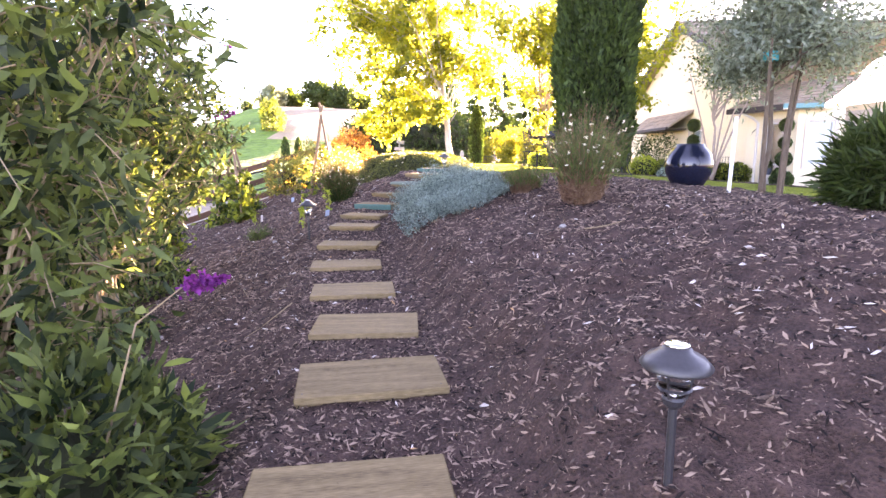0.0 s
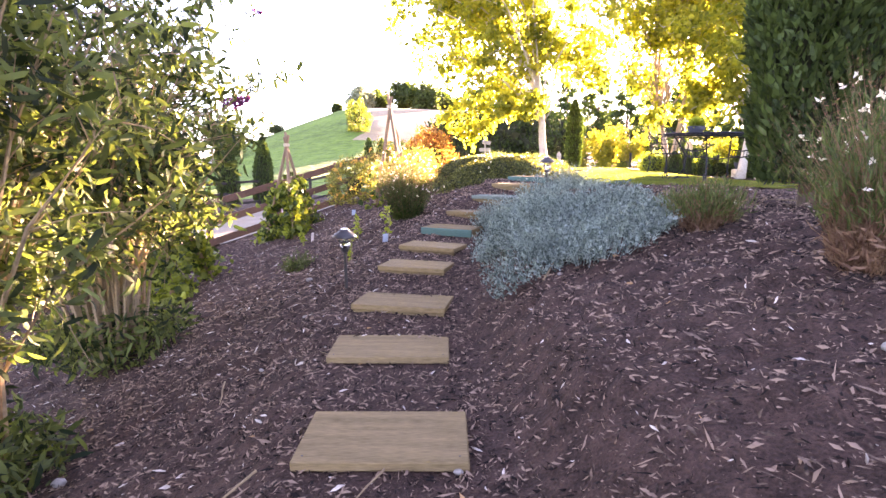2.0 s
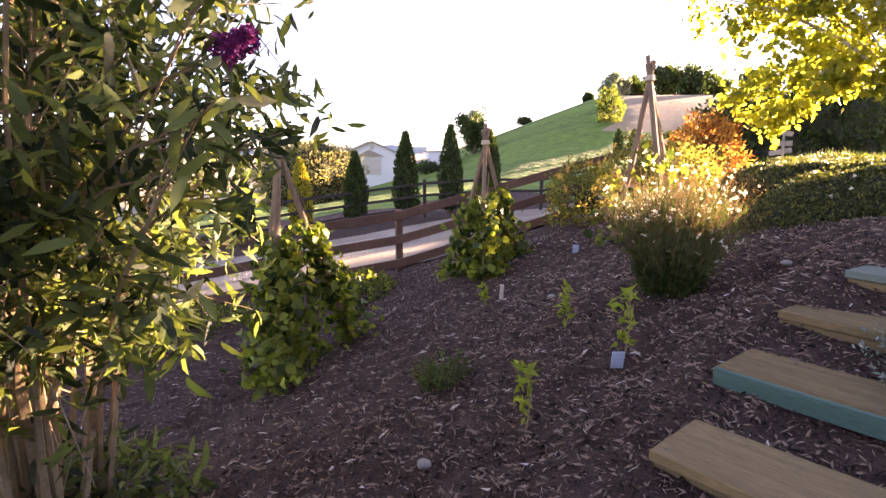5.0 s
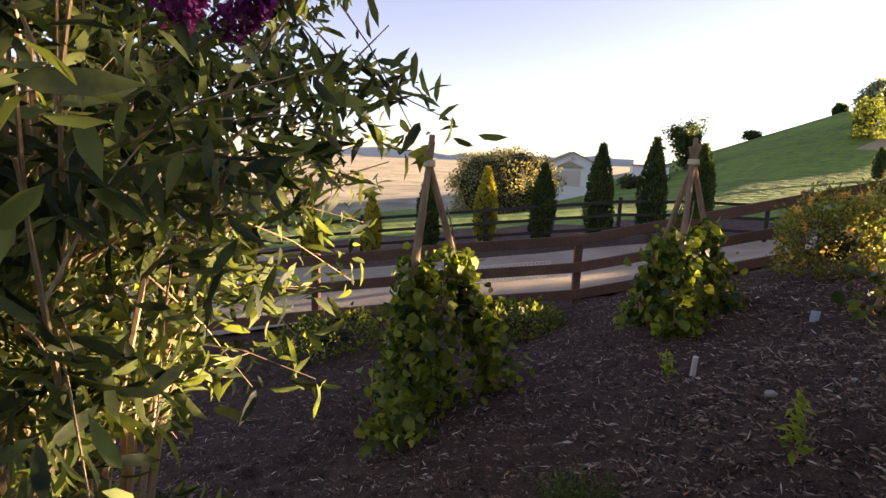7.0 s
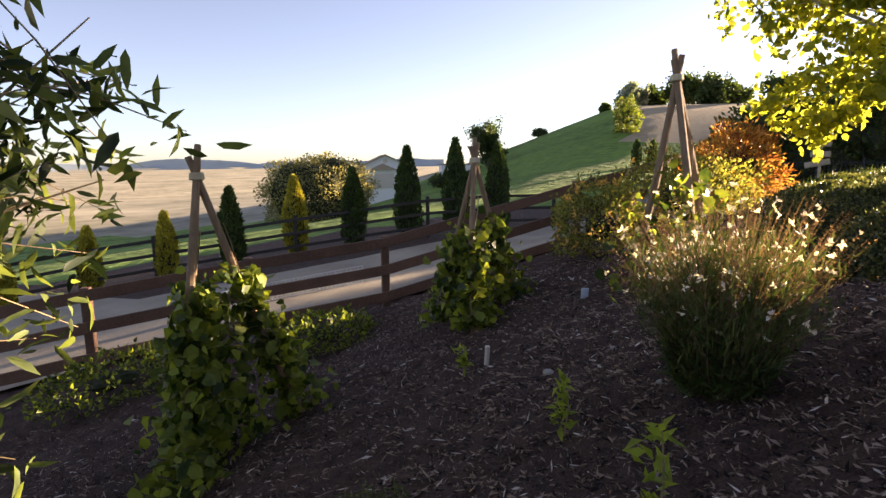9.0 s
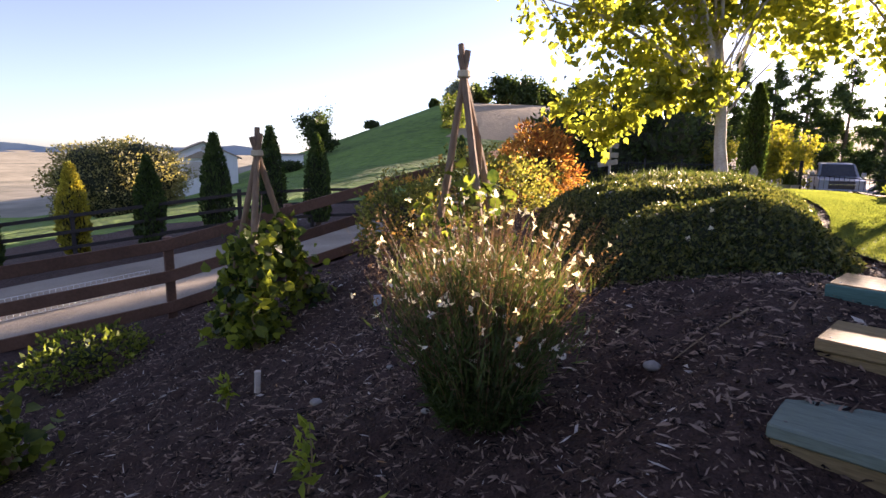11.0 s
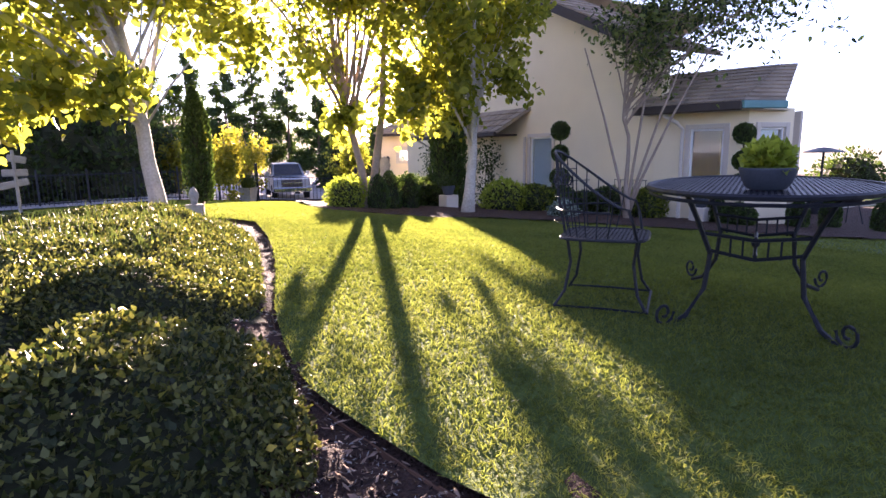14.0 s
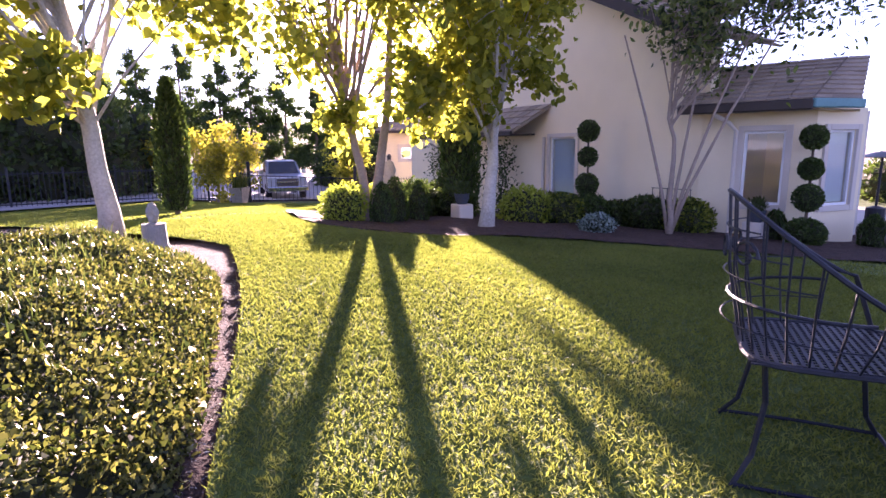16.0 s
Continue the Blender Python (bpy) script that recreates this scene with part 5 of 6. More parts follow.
def vine_tripod(top, feet, seed, cover=0.62, leaf_n=2600, label="tall pole tripod overgrown with leafy green vine", hug=0.72):
    """Three rough poles tied near the top, with a broad-leaved vine climbing them."""
    rg = np.random.default_rng(seed)
    foot = [Vector((x, y, gz(x, y) - 0.05)) for x, y in feet]
    b = sum(foot, Vector()) / 3
    t = thing("vine_tripod", label, "trellis", tuple(b), 0, "vine tripods")
    tie = Vector(top) - b
    lens = (1.06, 1.0, 1.02)
    for f, k in zip(foot, lens):
        f = f - b
        over = (tie - f).normalized() * 0.16 * (k - 0.9) * 10
        j = Vector(rg.normal(0, 0.02, 3))
        part("pole", Geo().tube([f, f.lerp(tie, 0.5) + j, tie, tie + over], [0.038, 0.034, 0.028, 0.026], 8), M_POLE, t)
    part("tie", Geo().lathe([(0.05, -0.03), (0.06, -0.02), (0.055, 0.02), (0.05, 0.03)], 10, Matrix.Translation(tie)), M_TWINE, t)
    hgt = tie.z
    P_ = []
    for i in range(leaf_n):
        u = rg.uniform(0, 1) ** 1.25 * cover
        if rg.uniform() < hug:
            f = foot[rg.integers(0, 3)] - b
            c = f.lerp(tie, u)
            P_.append(c + Vector(rg.normal(0, 0.115 * (1.15 - u), 3)))
        else:
            w = rg.dirichlet((1.2, 1.2, 1.2))
            c = sum(((foot[k] - b) * float(w[k]) for k in range(3)), Vector()).lerp(tie, u)
            P_.append(c * 1.02 + Vector(rg.normal(0, 0.10, 3)))
    P_ = np.array([q[:] for q in P_]); P_[:, 2] = np.maximum(P_[:, 2], 0.05 + P_[:, 0] * 0.3)
    part("vine", leaves("vine", P_, 0.1, M_LEAF_VINE, rg, 0.85, 0.45, 0, None, 0.15), None, t, "broad green vine leaves")
    for _ in range(3):
        f = foot[rg.integers(0, 3)] - b
        part("vine_stem", Geo().tube([f.lerp(tie, u) + Vector((0.04 * math.cos(9 * u), 0.04 * math.sin(9 * u), 0)) for u in np.linspace(0, cover + 0.2, 12)], 0.006, 5), M_TWIG, t)
    return t


vine_tripod((-4.4, 12.3, 2.42), [(-3.85, 11.7), (-3.95, 12.85), (-4.8, 12.25)], 61, 0.62, 2100, hug=0.74)
vine_tripod((-3.56, 15.03, 2.52), [(-3.23, 14.48), (-3.31, 15.53), (-4.11, 15.13)], 62, 0.58, 1550, hug=0.74)
vine_tripod((-1.53, 15.07, 3.2), [(-1.22, 14.72), (-1.25, 15.47), (-1.87, 15.12)], 63, 0.5, 280, "tall pole tripod with sparse green vine", 0.97)

# cypress beside the lawn edge and the slim ones farther off
cypress("tall dense dark green column cypress", (3.2, 9.55, gz(3.2, 9.55)), 4.4, 0.5, 26000, 0.085, M_LEAF_CYP, 71, "cypresses", pointed=0.6)
cypress("slim dark green cypress beside the lawn", (2.75, 26.1, gz(2.75, 26.1)), 2.6, 0.28, 4000, 0.09, M_LEAF_CYP, 72, "cypresses")
# left end of the row gets the gold leaf, painted low sunlight
ROW = [(-17.6, 12.6, 1.5, 0), (-17.2, 14.6, 1.9, 0), (-16.2, 16.4, 2.0, 0), (-15.2, 18.0, 2.5, 0.5), (-14.5, 19.9, 2.6, 0.5), (-13.2, 21.3, 2.6, 1), (-12.2, 22.9, 3.1, 1), (-11.1, 24.2, 3.2, 1), (-10.0, 25.2, 3.0, 1)]
for i, (x, y, h, dark) in enumerate(ROW):
    x, y = swung(x, y)
    cypress("young cypress along the drive, low sunlight painted golden yellow-green" if dark < 0.4 else "dark green column cypress along the drive", column_of(x, y), h * 0.95, 0.12 * h + 0.05, 3600, 0.10, M_LEAF_CYPY if dark < 0.6 and i % 2 == 0 or dark == 0 else M_LEAF_CYP, 80 + i, "cypress row", pointed=0.2)


# ---- path lamps ----
def path_lamp(x, y, h, z=None):
    base = gz(x, y) if z is None else z
    t = thing("path_lamp", "dark bronze path lamp with a conical hood on a stake", "lamp", (x, y, base), 0, "path lamps")
    part("stake", Geo().tube([(0, 0, -0.05), (0, 0, h - 0.17)], 0.014, 8), M_LAMP, t)
    part("collar", Geo().lathe([(0.014, h - 0.20), (0.03, h - 0.185), (0.036, h - 0.165), (0.03, h - 0.155)], 12), M_LAMP, t)
    part("glass", Geo().lathe([(0.034, h - 0.155), (0.047, h - 0.12), (0.05, h - 0.075), (0.048, h - 0.062)], 16), M_FROST, t, "clear ribbed glass", True)
    for k in range(2):
        part("ring", Geo().lathe([(0.049, h - 0.135 + k * 0.03), (0.054, h - 0.13 + k * 0.03), (0.049, h - 0.125 + k * 0.03)], 16, None, False), M_LAMP, t)
    for k in range(4):
        a = math.pi / 4 + k * math.pi / 2
        part("bar", Geo().tube([(0.038 * math.cos(a), 0.038 * math.sin(a), h - 0.158), (0.053 * math.cos(a), 0.053 * math.sin(a), h - 0.09), (0.053 * math.cos(a), 0.053 * math.sin(a), h - 0.058)], 0.004, 5), M_LAMP, t)
    part("hood", Geo().lathe([(0.105, h - 0.062), (0.108, h - 0.055), (0.085, h - 0.03), (0.045, h - 0.008), (0.04, h + 0.004), (0.0, h + 0.006)], 24, None, False), M_LAMP, t, "dark conical hood", True)
    part("cap", Geo().lathe([(0.04, h + 0.004), (0.038, h + 0.012), (0.02, h + 0.018), (0.001, h + 0.019)], 16), M_CHROME, t, "pale solar cap", True)
    return t


path_lamp(-0.57, 9.39, 0.50)
path_lamp(1.88, 3.75, 0.46)
path_lamp(1.25, 12.3, 0.5)

# ---- things at the top of the bank ----
POTX, POTY = 4.5, 9.6
t = thing("glazed_pot", "round glossy black glazed pot standing empty", "pot", (POTX, POTY, gz(POTX, POTY) - 0.02), 0)
part("body", Geo().lathe([(0.14, 0), (0.20, 0.04), (0.29, 0.2), (0.31, 0.32), (0.27, 0.46), (0.19, 0.55), (0.185, 0.58), (0.165, 0.58), (0.17, 0.54), (0.2, 0.45)], 32, None, False), M_POT, t, "", True)
part("soil", Geo().lathe([(0.001, 0.45), (0.2, 0.45)], 24, None, False), M_SOIL, t)
ol = make_tree("olive_tree", "young olive tree with grey-green leaves and several stems", (4.85, 8.45, gz(4.85, 8.45)), [(0, 0, 0), (0.03, 0, 0.9), (0.0, 0.1, 1.8), (0.1, 0, 2.8)], 0.032, (0.15, 0, 1.95), (1.4, 1.2, 0.95), 30, 17000, 0.07, M_LEAF_OLIVE, M_BARK, 91, clump=0.2, aspect=0.3, first=0.45)
for dx, dy in ((-0.14, -0.2), (0.3, 0.15), (0.12, -0.1)):
    part("stem", Geo().tube([(dx, dy, 0), (dx * 1.15, dy * 1.1, 0.8), (dx * 1.6, dy * 1.5, 1.7)], [0.026, 0.022, 0.015], 8), M_BARK, ol)
part("tie_tape", Geo().lathe([(0.075, 1.50), (0.078, 1.55), (0.075, 1.60)], 12, Matrix.Translation((-0.1, -0.1, 0)), False), M_TAPE, ol, "turquoise tie tape")
t = thing("white_stake", "slim white post leaning beside the olive tree", "stake", (4.2, 7.95, gz(4.2, 7.95)), 0)
part("post", Geo().tube([(0, 0, -0.05), (0.03, 0.02, 0.78)], [0.02, 0.019], 10), M_WHITE, t)
shrub("dark green strappy shrub beside the mulch", (4.6, 6.3, gz(4.6, 6.3)), (0.42, 0.42, 0.42), 5000, 0.16, M_LEAF_DARK, 92, aspect=0.12)
shrub("dark green lance-leaved low growth under the bush", (-0.4, 4.3, gz(-0.4, 4.3)), (0.5, 0.5, 0.5), 2600, 0.12, M_LEAF_BUD, 98, aspect=0.28, core=0.5, rough=0.5)
fl = thing("flowering_twig", "arching butterfly bush twig with a purple bloom", "plant", (-0.3, 4.2, gz(-0.3, 4.2)), 0)
part("twig", Geo().tube([(0, 0, 0), (0.12, 0.0, 0.55), (0.3, -0.03, 1.05), (0.5, -0.05, 1.2)], [0.008, 0.006, 0.004, 0.003], 5), M_TWIG, fl)
rg = np.random.default_rng(99)
u = rg.uniform(0, 1, 260)
P_ = np.stack([0.5 + 0.16 * u, -0.05 + rg.normal(0, 0.022, 260) * (1.1 - u), 1.2 + 0.03 * u + rg.normal(0, 0.022, 260) * (1.1 - u)], 1)
part("bloom", leaves("bloom", P_, 0.02, M_PURPLE, rg, 0.8), None, fl, "bright purple flower head")
P_ = np.stack([rg.uniform(0.05, 0.45, 40), rg.normal(0, 0.03, 40), rg.uniform(0.3, 1.1, 40)], 1)
part("foliage", leaves("foliage", P_, 0.11, M_LEAF_BUD, rg, 0.26, 0.2), None, fl)
# young saplings with tags, a stake and stray stones on the bank
for k, (x, y, h) in enumerate(((-0.75, 11.64, 0.42), (-1.35, 12.3, 0.3), (-1.0, 10.85, 0.34), (-2.6, 13.3, 0.2))):
    rg = np.random.default_rng(300 + k)
    t = thing("sapling", "thin leafy green sapling in the mulch", "plant", (x, y, gz(x, y)), 0, "saplings")
    part("stem", Geo().tube([(0, 0, -0.02), (0.02, 0.01, h * 0.5), (0.0, 0.03, h)], [0.006, 0.005, 0.002], 5), M_TWIG, t)
    u = rg.uniform(0.2, 1, 46)
    P_ = np.stack([rg.normal(0, 0.02, 46), rg.normal(0, 0.02, 46), u * h], 1)
    part("foliage", leaves("foliage", P_, 0.065, M_LEAF_LIME, rg, 0.42, 0, 0.4), None, t)
for x, y in ((-0.74, 11.47), (-2.19, 14.79)):
    t = thing("plant_tag", "pale blue plant tag stuck in the mulch", "tag", (x, y, gz(x, y)), 30, "plant tags")
    part("plate", Geo().box((0.07, 0.008, 0.11), Matrix.Translation((0, 0, 0.07)) @ Matrix.Rotation(0.25, 4, "X"), 0.003), M_TAG, t)
t = thing("wooden_peg", "short pale wooden peg in the mulch", "peg", (-2.52, 13.53, gz(-2.52, 13.53)), 0)
part("peg", Geo().tube([(0, 0, -0.04), (0.01, 0, 0.12)], 0.022, 8), M_CHIP_PALE, t)
for k in range(16):
    rg = np.random.default_rng(400 + k)
    x, y = rg.uniform(-2.4, 2.8), rg.uniform(5, 14)
    s = rg.uniform(0.018, 0.04)
    tagged(part("stone", Geo().blob((x, y, gz(x, y) + s * 0.3), (s, s * 0.8, s * 0.6), 0.3, k, 10, 6), M_STONE, None, "", True), "small grey stone lying in the mulch", "stone", "stones")
for k in range(12):
    rg = np.random.default_rng(500 + k)
    x, y, a = rg.uniform(-1.6, 3.2), rg.uniform(4.6, 13.5), rg.uniform(0, 6.28)
    L = rg.uniform(0.12, 0.3)
    p = [Vector((x + math.cos(a) * L * u + rg.normal(0, 0.015), y + math.sin(a) * L * u + rg.normal(0, 0.015), 0)) for u in (-1, -0.3, 0.4, 1)]
    for q in p:
        q.z = gz(q.x, q.y) + 0.02
    tagged(part("twig", Geo().tube(p, [0.006, 0.005, 0.004, 0.002], 5), M_TWIG), "thin dry grey twig on the mulch", "twig", "twigs")

# roses and the red-leaved shrub below the hedge
shrub("rose bush with apricot and yellow flowers", (-2.9, 17.2, gz(-2.9, 17.2)), (0.62, 0.6, 0.6), 4600, 0.05, M_LEAF_ROSE, 93, name="rose_bush", group="rose bushes", flower=M_ROSE, flower_n=46, flower_size=0.06, core=0.3, rough=0.5)
shrub("rose bush with yellow-green leaves and few pale flowers", (-2.2, 18.7, gz(-2.2, 18.7)), (1.05, 0.9, 0.7), 6500, 0.05, M_LEAF_ROSE, 94, name="rose_bush", group="rose bushes", flower=M_ROSE, flower_n=26, flower_size=0.05, core=0.3, rough=0.5)
shrub("orange-red leaved shrub glowing in the sun", (-1.75, 20.8, gz(-1.75, 20.8)), (0.75, 0.7, 0.8), 4600, 0.11, M_LEAF_RED, 95, name="red_shrub", core=0.45, rough=0.4, aspect=0.25)
shrub("yellow-green low weed by the fence", (*swung(-6.0, 14.3), gz(*swung(-6.0, 14.3))), (0.55, 0.7, 0.25), 1500, 0.06, M_LEAF_VINE, 96, core=0.3, rough=0.5)
shrub("yellow-green low weed by the fence", (*swung(-7.3, 11.9), gz(*swung(-7.3, 11.9))), (0.6, 0.9, 0.28), 1500, 0.06, M_LEAF_VINE, 97, core=0.3, rough=0.5)

# ---- planting along the house ----
shrub("bright lime clipped round shrub", (*by_house(5.55, 23.3), gz(*by_house(5.55, 23.3))), (0.4, 0.4, 0.4), 2600, 0.05, M_LEAF_LIME, 101, group="bed shrubs")
for k, (x, y, r, h) in enumerate(((6.1, 23.0, 0.22, 0.75), (6.6, 23.3, 0.25, 0.85), (7.2, 23.4, 0.24, 0.8), (12.6, 17.6, 0.2, 0.62), (13.2, 17.2, 0.2, 0.7), (11.9, 18.9, 0.2, 0.6), (13.6, 16.4, 0.22, 0.75))):
    x, y = by_house(x, y)
    cypress("small dark green cone-shaped evergreen in the bed", (x, y, gz(x, y)), h, r, 1500, 0.05, M_LEAF_CYP, 110 + k, "cone evergreens", name="cone_evergreen")
for k, (x, y, r, mt) in enumerate(((6.9, 24.2, 0.5, M_LEAF_LIME), (7.9, 24.4, 0.55, M_LEAF_DARK), (8.6, 24.0, 0.5, M_LEAF_DARK), (9.4, 22.7, 0.55, M_LEAF_LIME), (10.0, 22.3, 0.5, M_LEAF_VINE), (10.55, 21.9, 0.45, M_LEAF_CYP), (11.1, 21.0, 0.5, M_LEAF_DARK), (11.4, 20.3, 0.5, M_LEAF_VINE), (10.9, 21.5, 0.42, M_LEAF_DARK), (9.0, 25.0, 0.6, M_LEAF_DARK))):
    x, y = by_house(x, y)
    shrub("rounded green shrub in the bed below the wall", (x, y, gz(x, y)), (r, r, r * 0.82), 2600, 0.065, mt, 120 + k, group="bed shrubs")
shrub("low grey-leaved plant at the bed edge", (*by_house(9.3, 20.9), gz(*by_house(9.3, 20.9))), (0.35, 0.3, 0.22), 1300, 0.05, M_LEAF_SAGE, 131)


def topiary(x, y, balls, foot, seed):
    rg = np.random.default_rng(seed)
    z0 = gz(x, y)
    t = thing("topiary", "clipped topiary of three dark green balls on one stem", "topiary", (x, y, z0), 0, "topiaries")
    part("stem", Geo().tube([(0, 0, 0), (0.02, 0, 0.9), (0, 0, balls[0][0] - z0)], [0.03, 0.025, 0.02], 8), M_BARK, t)
    for z, r in balls:
        # ball and skirt solids carry the shade behind their leaves as colour
        b = part("ball", Geo().blob((0, 0, z - z0), (r * 0.86, r * 0.86, r * 0.86), 0.08, seed), M_CORE, t)
        P_, d = ell(rg, 1500, (0, 0, z - z0), (r, r, r), 0.9)
        part("foliage", leaves("foliage", P_, 0.04, M_LEAF_CYP, rg, 0.6, 0, 0.0, d), None, b)
    P_, d = ell(rg, 2200, (0, 0, foot * 0.7), (foot, foot, foot * 0.8), 0.85)
    part("skirt", Geo().blob((0, 0, foot * 0.7), (foot * 0.86, foot * 0.86, foot * 0.7), 0.1, seed), M_CORE, t)
    part("skirt_foliage", leaves("skirt_foliage", P_, 0.05, M_LEAF_CYP, rg, 0.6, 0, 0, d), None, t)
    return t


topiary(*by_house(11.2, 22.5), ((3.33, 0.22), (2.78, 0.20), (2.18, 0.24)), 0.42, 141)
topiary(11.55, 18.95, ((3.12, 0.19), (2.60, 0.17), (2.12, 0.22)), 0.32, 142)
# climber and dark cypress on the porch wall
cypress("tall dark cypress against the house wall", (*by_house(9.3, 24.6), gz(*by_house(9.3, 24.6))), 4.6, 0.45, 7000, 0.1, M_LEAF_CYP, 143, "cypresses", pointed=0.5)
for k, (s, h) in enumerate(((1.9, 2.2), (3.2, 2.3), (5.2, 2.3))):
    rg = np.random.default_rng(150 + k)
    o = HOUSE @ Vector((s, -0.25, -0.3))
    t = thing("climber", "sparse climbing rose on the stucco wall", "climber", tuple(o), 0, "climbers")
    g, pts_ = Geo(), []
    for j in range(5):
        p = [Vector((rg.normal(0, 0.1), rg.normal(0, 0.1), 0))]
        for i in range(6):
            p.append(p[-1] + Vector((rg.normal(0, 0.12), rg.normal(0, 0.12), h / 6)))
        g.tube(p, [0.02, 0.016, 0.013, 0.011, 0.009, 0.006, 0.004], 5)
        pts_ += p[1:]
    tagged(part("canes", g, M_BARK, t), kind="stuff")
    c = np.array([q[:] for q in pts_])
    P_ = c[rg.integers(0, len(c), 1100)] + rg.normal(0, 0.16, (1100, 3))
    part("foliage", leaves("foliage", P_, 0.09, M_LEAF_DARK, rg, 0.6, 0.2), None, t)
t = thing("fountain", "pale stone garden figure base among the shrubs", "ornament", (*by_house(6.9, 23.9), gz(*by_house(6.9, 23.9))), 0)
part("column", Geo().lathe([(0.2, 0), (0.2, 0.08), (0.12, 0.14), (0.10, 0.5), (0.14, 0.7), (0.1, 0.85), (0.13, 0.95), (0.08, 1.1), (0.01, 1.14)], 16), M_STONE, t, "", True)
t = thing("iron_trellis", "low dark iron trellis behind the shrubs", "trellis", (*by_house(11.3, 20.6), gz(*by_house(11.3, 20.6))), 95)
for i in range(6):
    part("bar", Geo().tube([(-0.4 + i * 0.16, 0, 0), (-0.4 + i * 0.16, 0, 0.85)], 0.008, 5), M_IRON, t)
for z in (0.5, 0.85):
    part("rail", Geo().tube([(-0.42, 0, z), (0.42, 0, z)], 0.008, 5), M_IRON, t)
for k, (x, y) in enumerate((by_house(11.7, 19.15), by_house(8.3, 23.4))):
    t = thing("plant_pot", "dark pot with a small green plant on a stand", "pot", (x, y, gz(x, y)), 0, "bed pots")
    part("stand", Geo().box((0.34, 0.34, 0.34), Matrix.Translation((0, 0, 0.17)), 0.02), M_TRIM, t)
    part("pot", Geo().lathe([(0.1, 0.34), (0.14, 0.45), (0.16, 0.55), (0.14, 0.55), (0.13, 0.5)], 16, None, False), M_BOWL, t)
    rg = np.random.default_rng(160 + k)
    P_, d = ell(rg, 300, (0, 0, 0.65), (0.17, 0.17, 0.14))
    part("foliage", leaves("foliage", P_, 0.06, M_LEAF_DARK, rg, 0.5, 0, 0.3), None, t)


# ---- wrought-iron table and chairs on the lawn ----
def spiral(c, r, turns, plane_x, up, n=14):
    return [Vector(c) + (Vector(plane_x) * math.cos(2 * math.pi * turns * k / n) + Vector(up) * math.sin(2 * math.pi * turns * k / n)) * r * (1 - 0.75 * k / n) for k in range(n + 1)]


TX, TY = 4.12, 14.64
TZ = gz(TX, TY) + 0.03
table = thing("patio_table", "oval blue-black wrought-iron patio table with mesh top", "table", (TX, TY, TZ), 28)
A_, B_, TH = 1.0, 0.62, 0.76
ring = [(A_ * math.cos(2 * math.pi * k / 40), B_ * math.sin(2 * math.pi * k / 40), TH) for k in range(41)]
part("rim", Geo().tube(ring, 0.016, 6), M_IRON, table)
part("rim_band", Geo().tube([(p[0] * 0.985, p[1] * 0.985, TH - 0.035) for p in ring], 0.010, 5), M_IRON, table)
g = Geo()
for i in range(-38, 39):
    x = i * 0.026
    w = B_ * math.sqrt(max(0, 1 - (x / A_) ** 2)) - 0.005
    if w > 0.02:
        g.box((0.012, 2 * w, 0.004), Matrix.Translation((x, 0, TH)))
for j in range(-23, 24):
    y = j * 0.026
    w = A_ * math.sqrt(max(0, 1 - (y / B_) ** 2)) - 0.005
    if w > 0.02:
        g.box((2 * w, 0.012, 0.004), Matrix.Translation((0, y, TH + 0.003)))
part("mesh_top", g, M_IRON, table, "pierced iron mesh top")
for sx in (-1, 1):
    for sy in (-1, 1):
        top, foot = Vector((sx * 0.62, sy * 0.34, TH - 0.02)), Vector((sx * 0.66, sy * 0.40, 0.0))
        leg = [top, Vector((sx * 0.54, sy * 0.28, 0.58)), Vector((sx * 0.46, sy * 0.22, 0.40)), Vector((sx * 0.47, sy * 0.24, 0.2)), Vector((sx * 0.55, sy * 0.32, 0.05)), foot]
        lg = part("leg", Geo().tube(leg, 0.014, 6), M_IRON, table)
        out_ = Vector((sx * 0.8, sy * 0.6, 0)).normalized()
        part("scroll", Geo().tube(spiral(foot + Vector((out_.x * 0.03, out_.y * 0.03, 0.085)), 0.075, 1.3, -out_, Vector((0, 0, -1))), 0.009, 6), M_IRON, lg)
    part("brace", Geo().tube([(sx * 0.47, -0.23, 0.42), (sx * 0.47, 0, 0.38), (sx * 0.47, 0.23, 0.42)], 0.011, 6), M_IRON, table)
    part("brace", Geo().tube([(sx * 0.5, -0.26, 0.52), (sx * 0.5, 0, 0.49), (sx * 0.5, 0.26, 0.52)], 0.011, 6), M_IRON, table)
    for k in range(7):
        y = -0.18 + k * 0.06
        part("spindle", Geo().tube([(sx * 0.475, y, 0.39), (sx * 0.495, y, 0.50)], 0.006, 5), M_IRON, table)
part("stretcher", Geo().tube([(-0.47, 0, 0.40), (0, 0, 0.36), (0.47, 0, 0.40)], 0.012, 6), M_IRON, table)
part("knob", Geo().lathe([(0.004, 0.37), (0.022, 0.385), (0.026, 0.41), (0.012, 0.43), (0.002, 0.44)], 10), M_IRON, table)


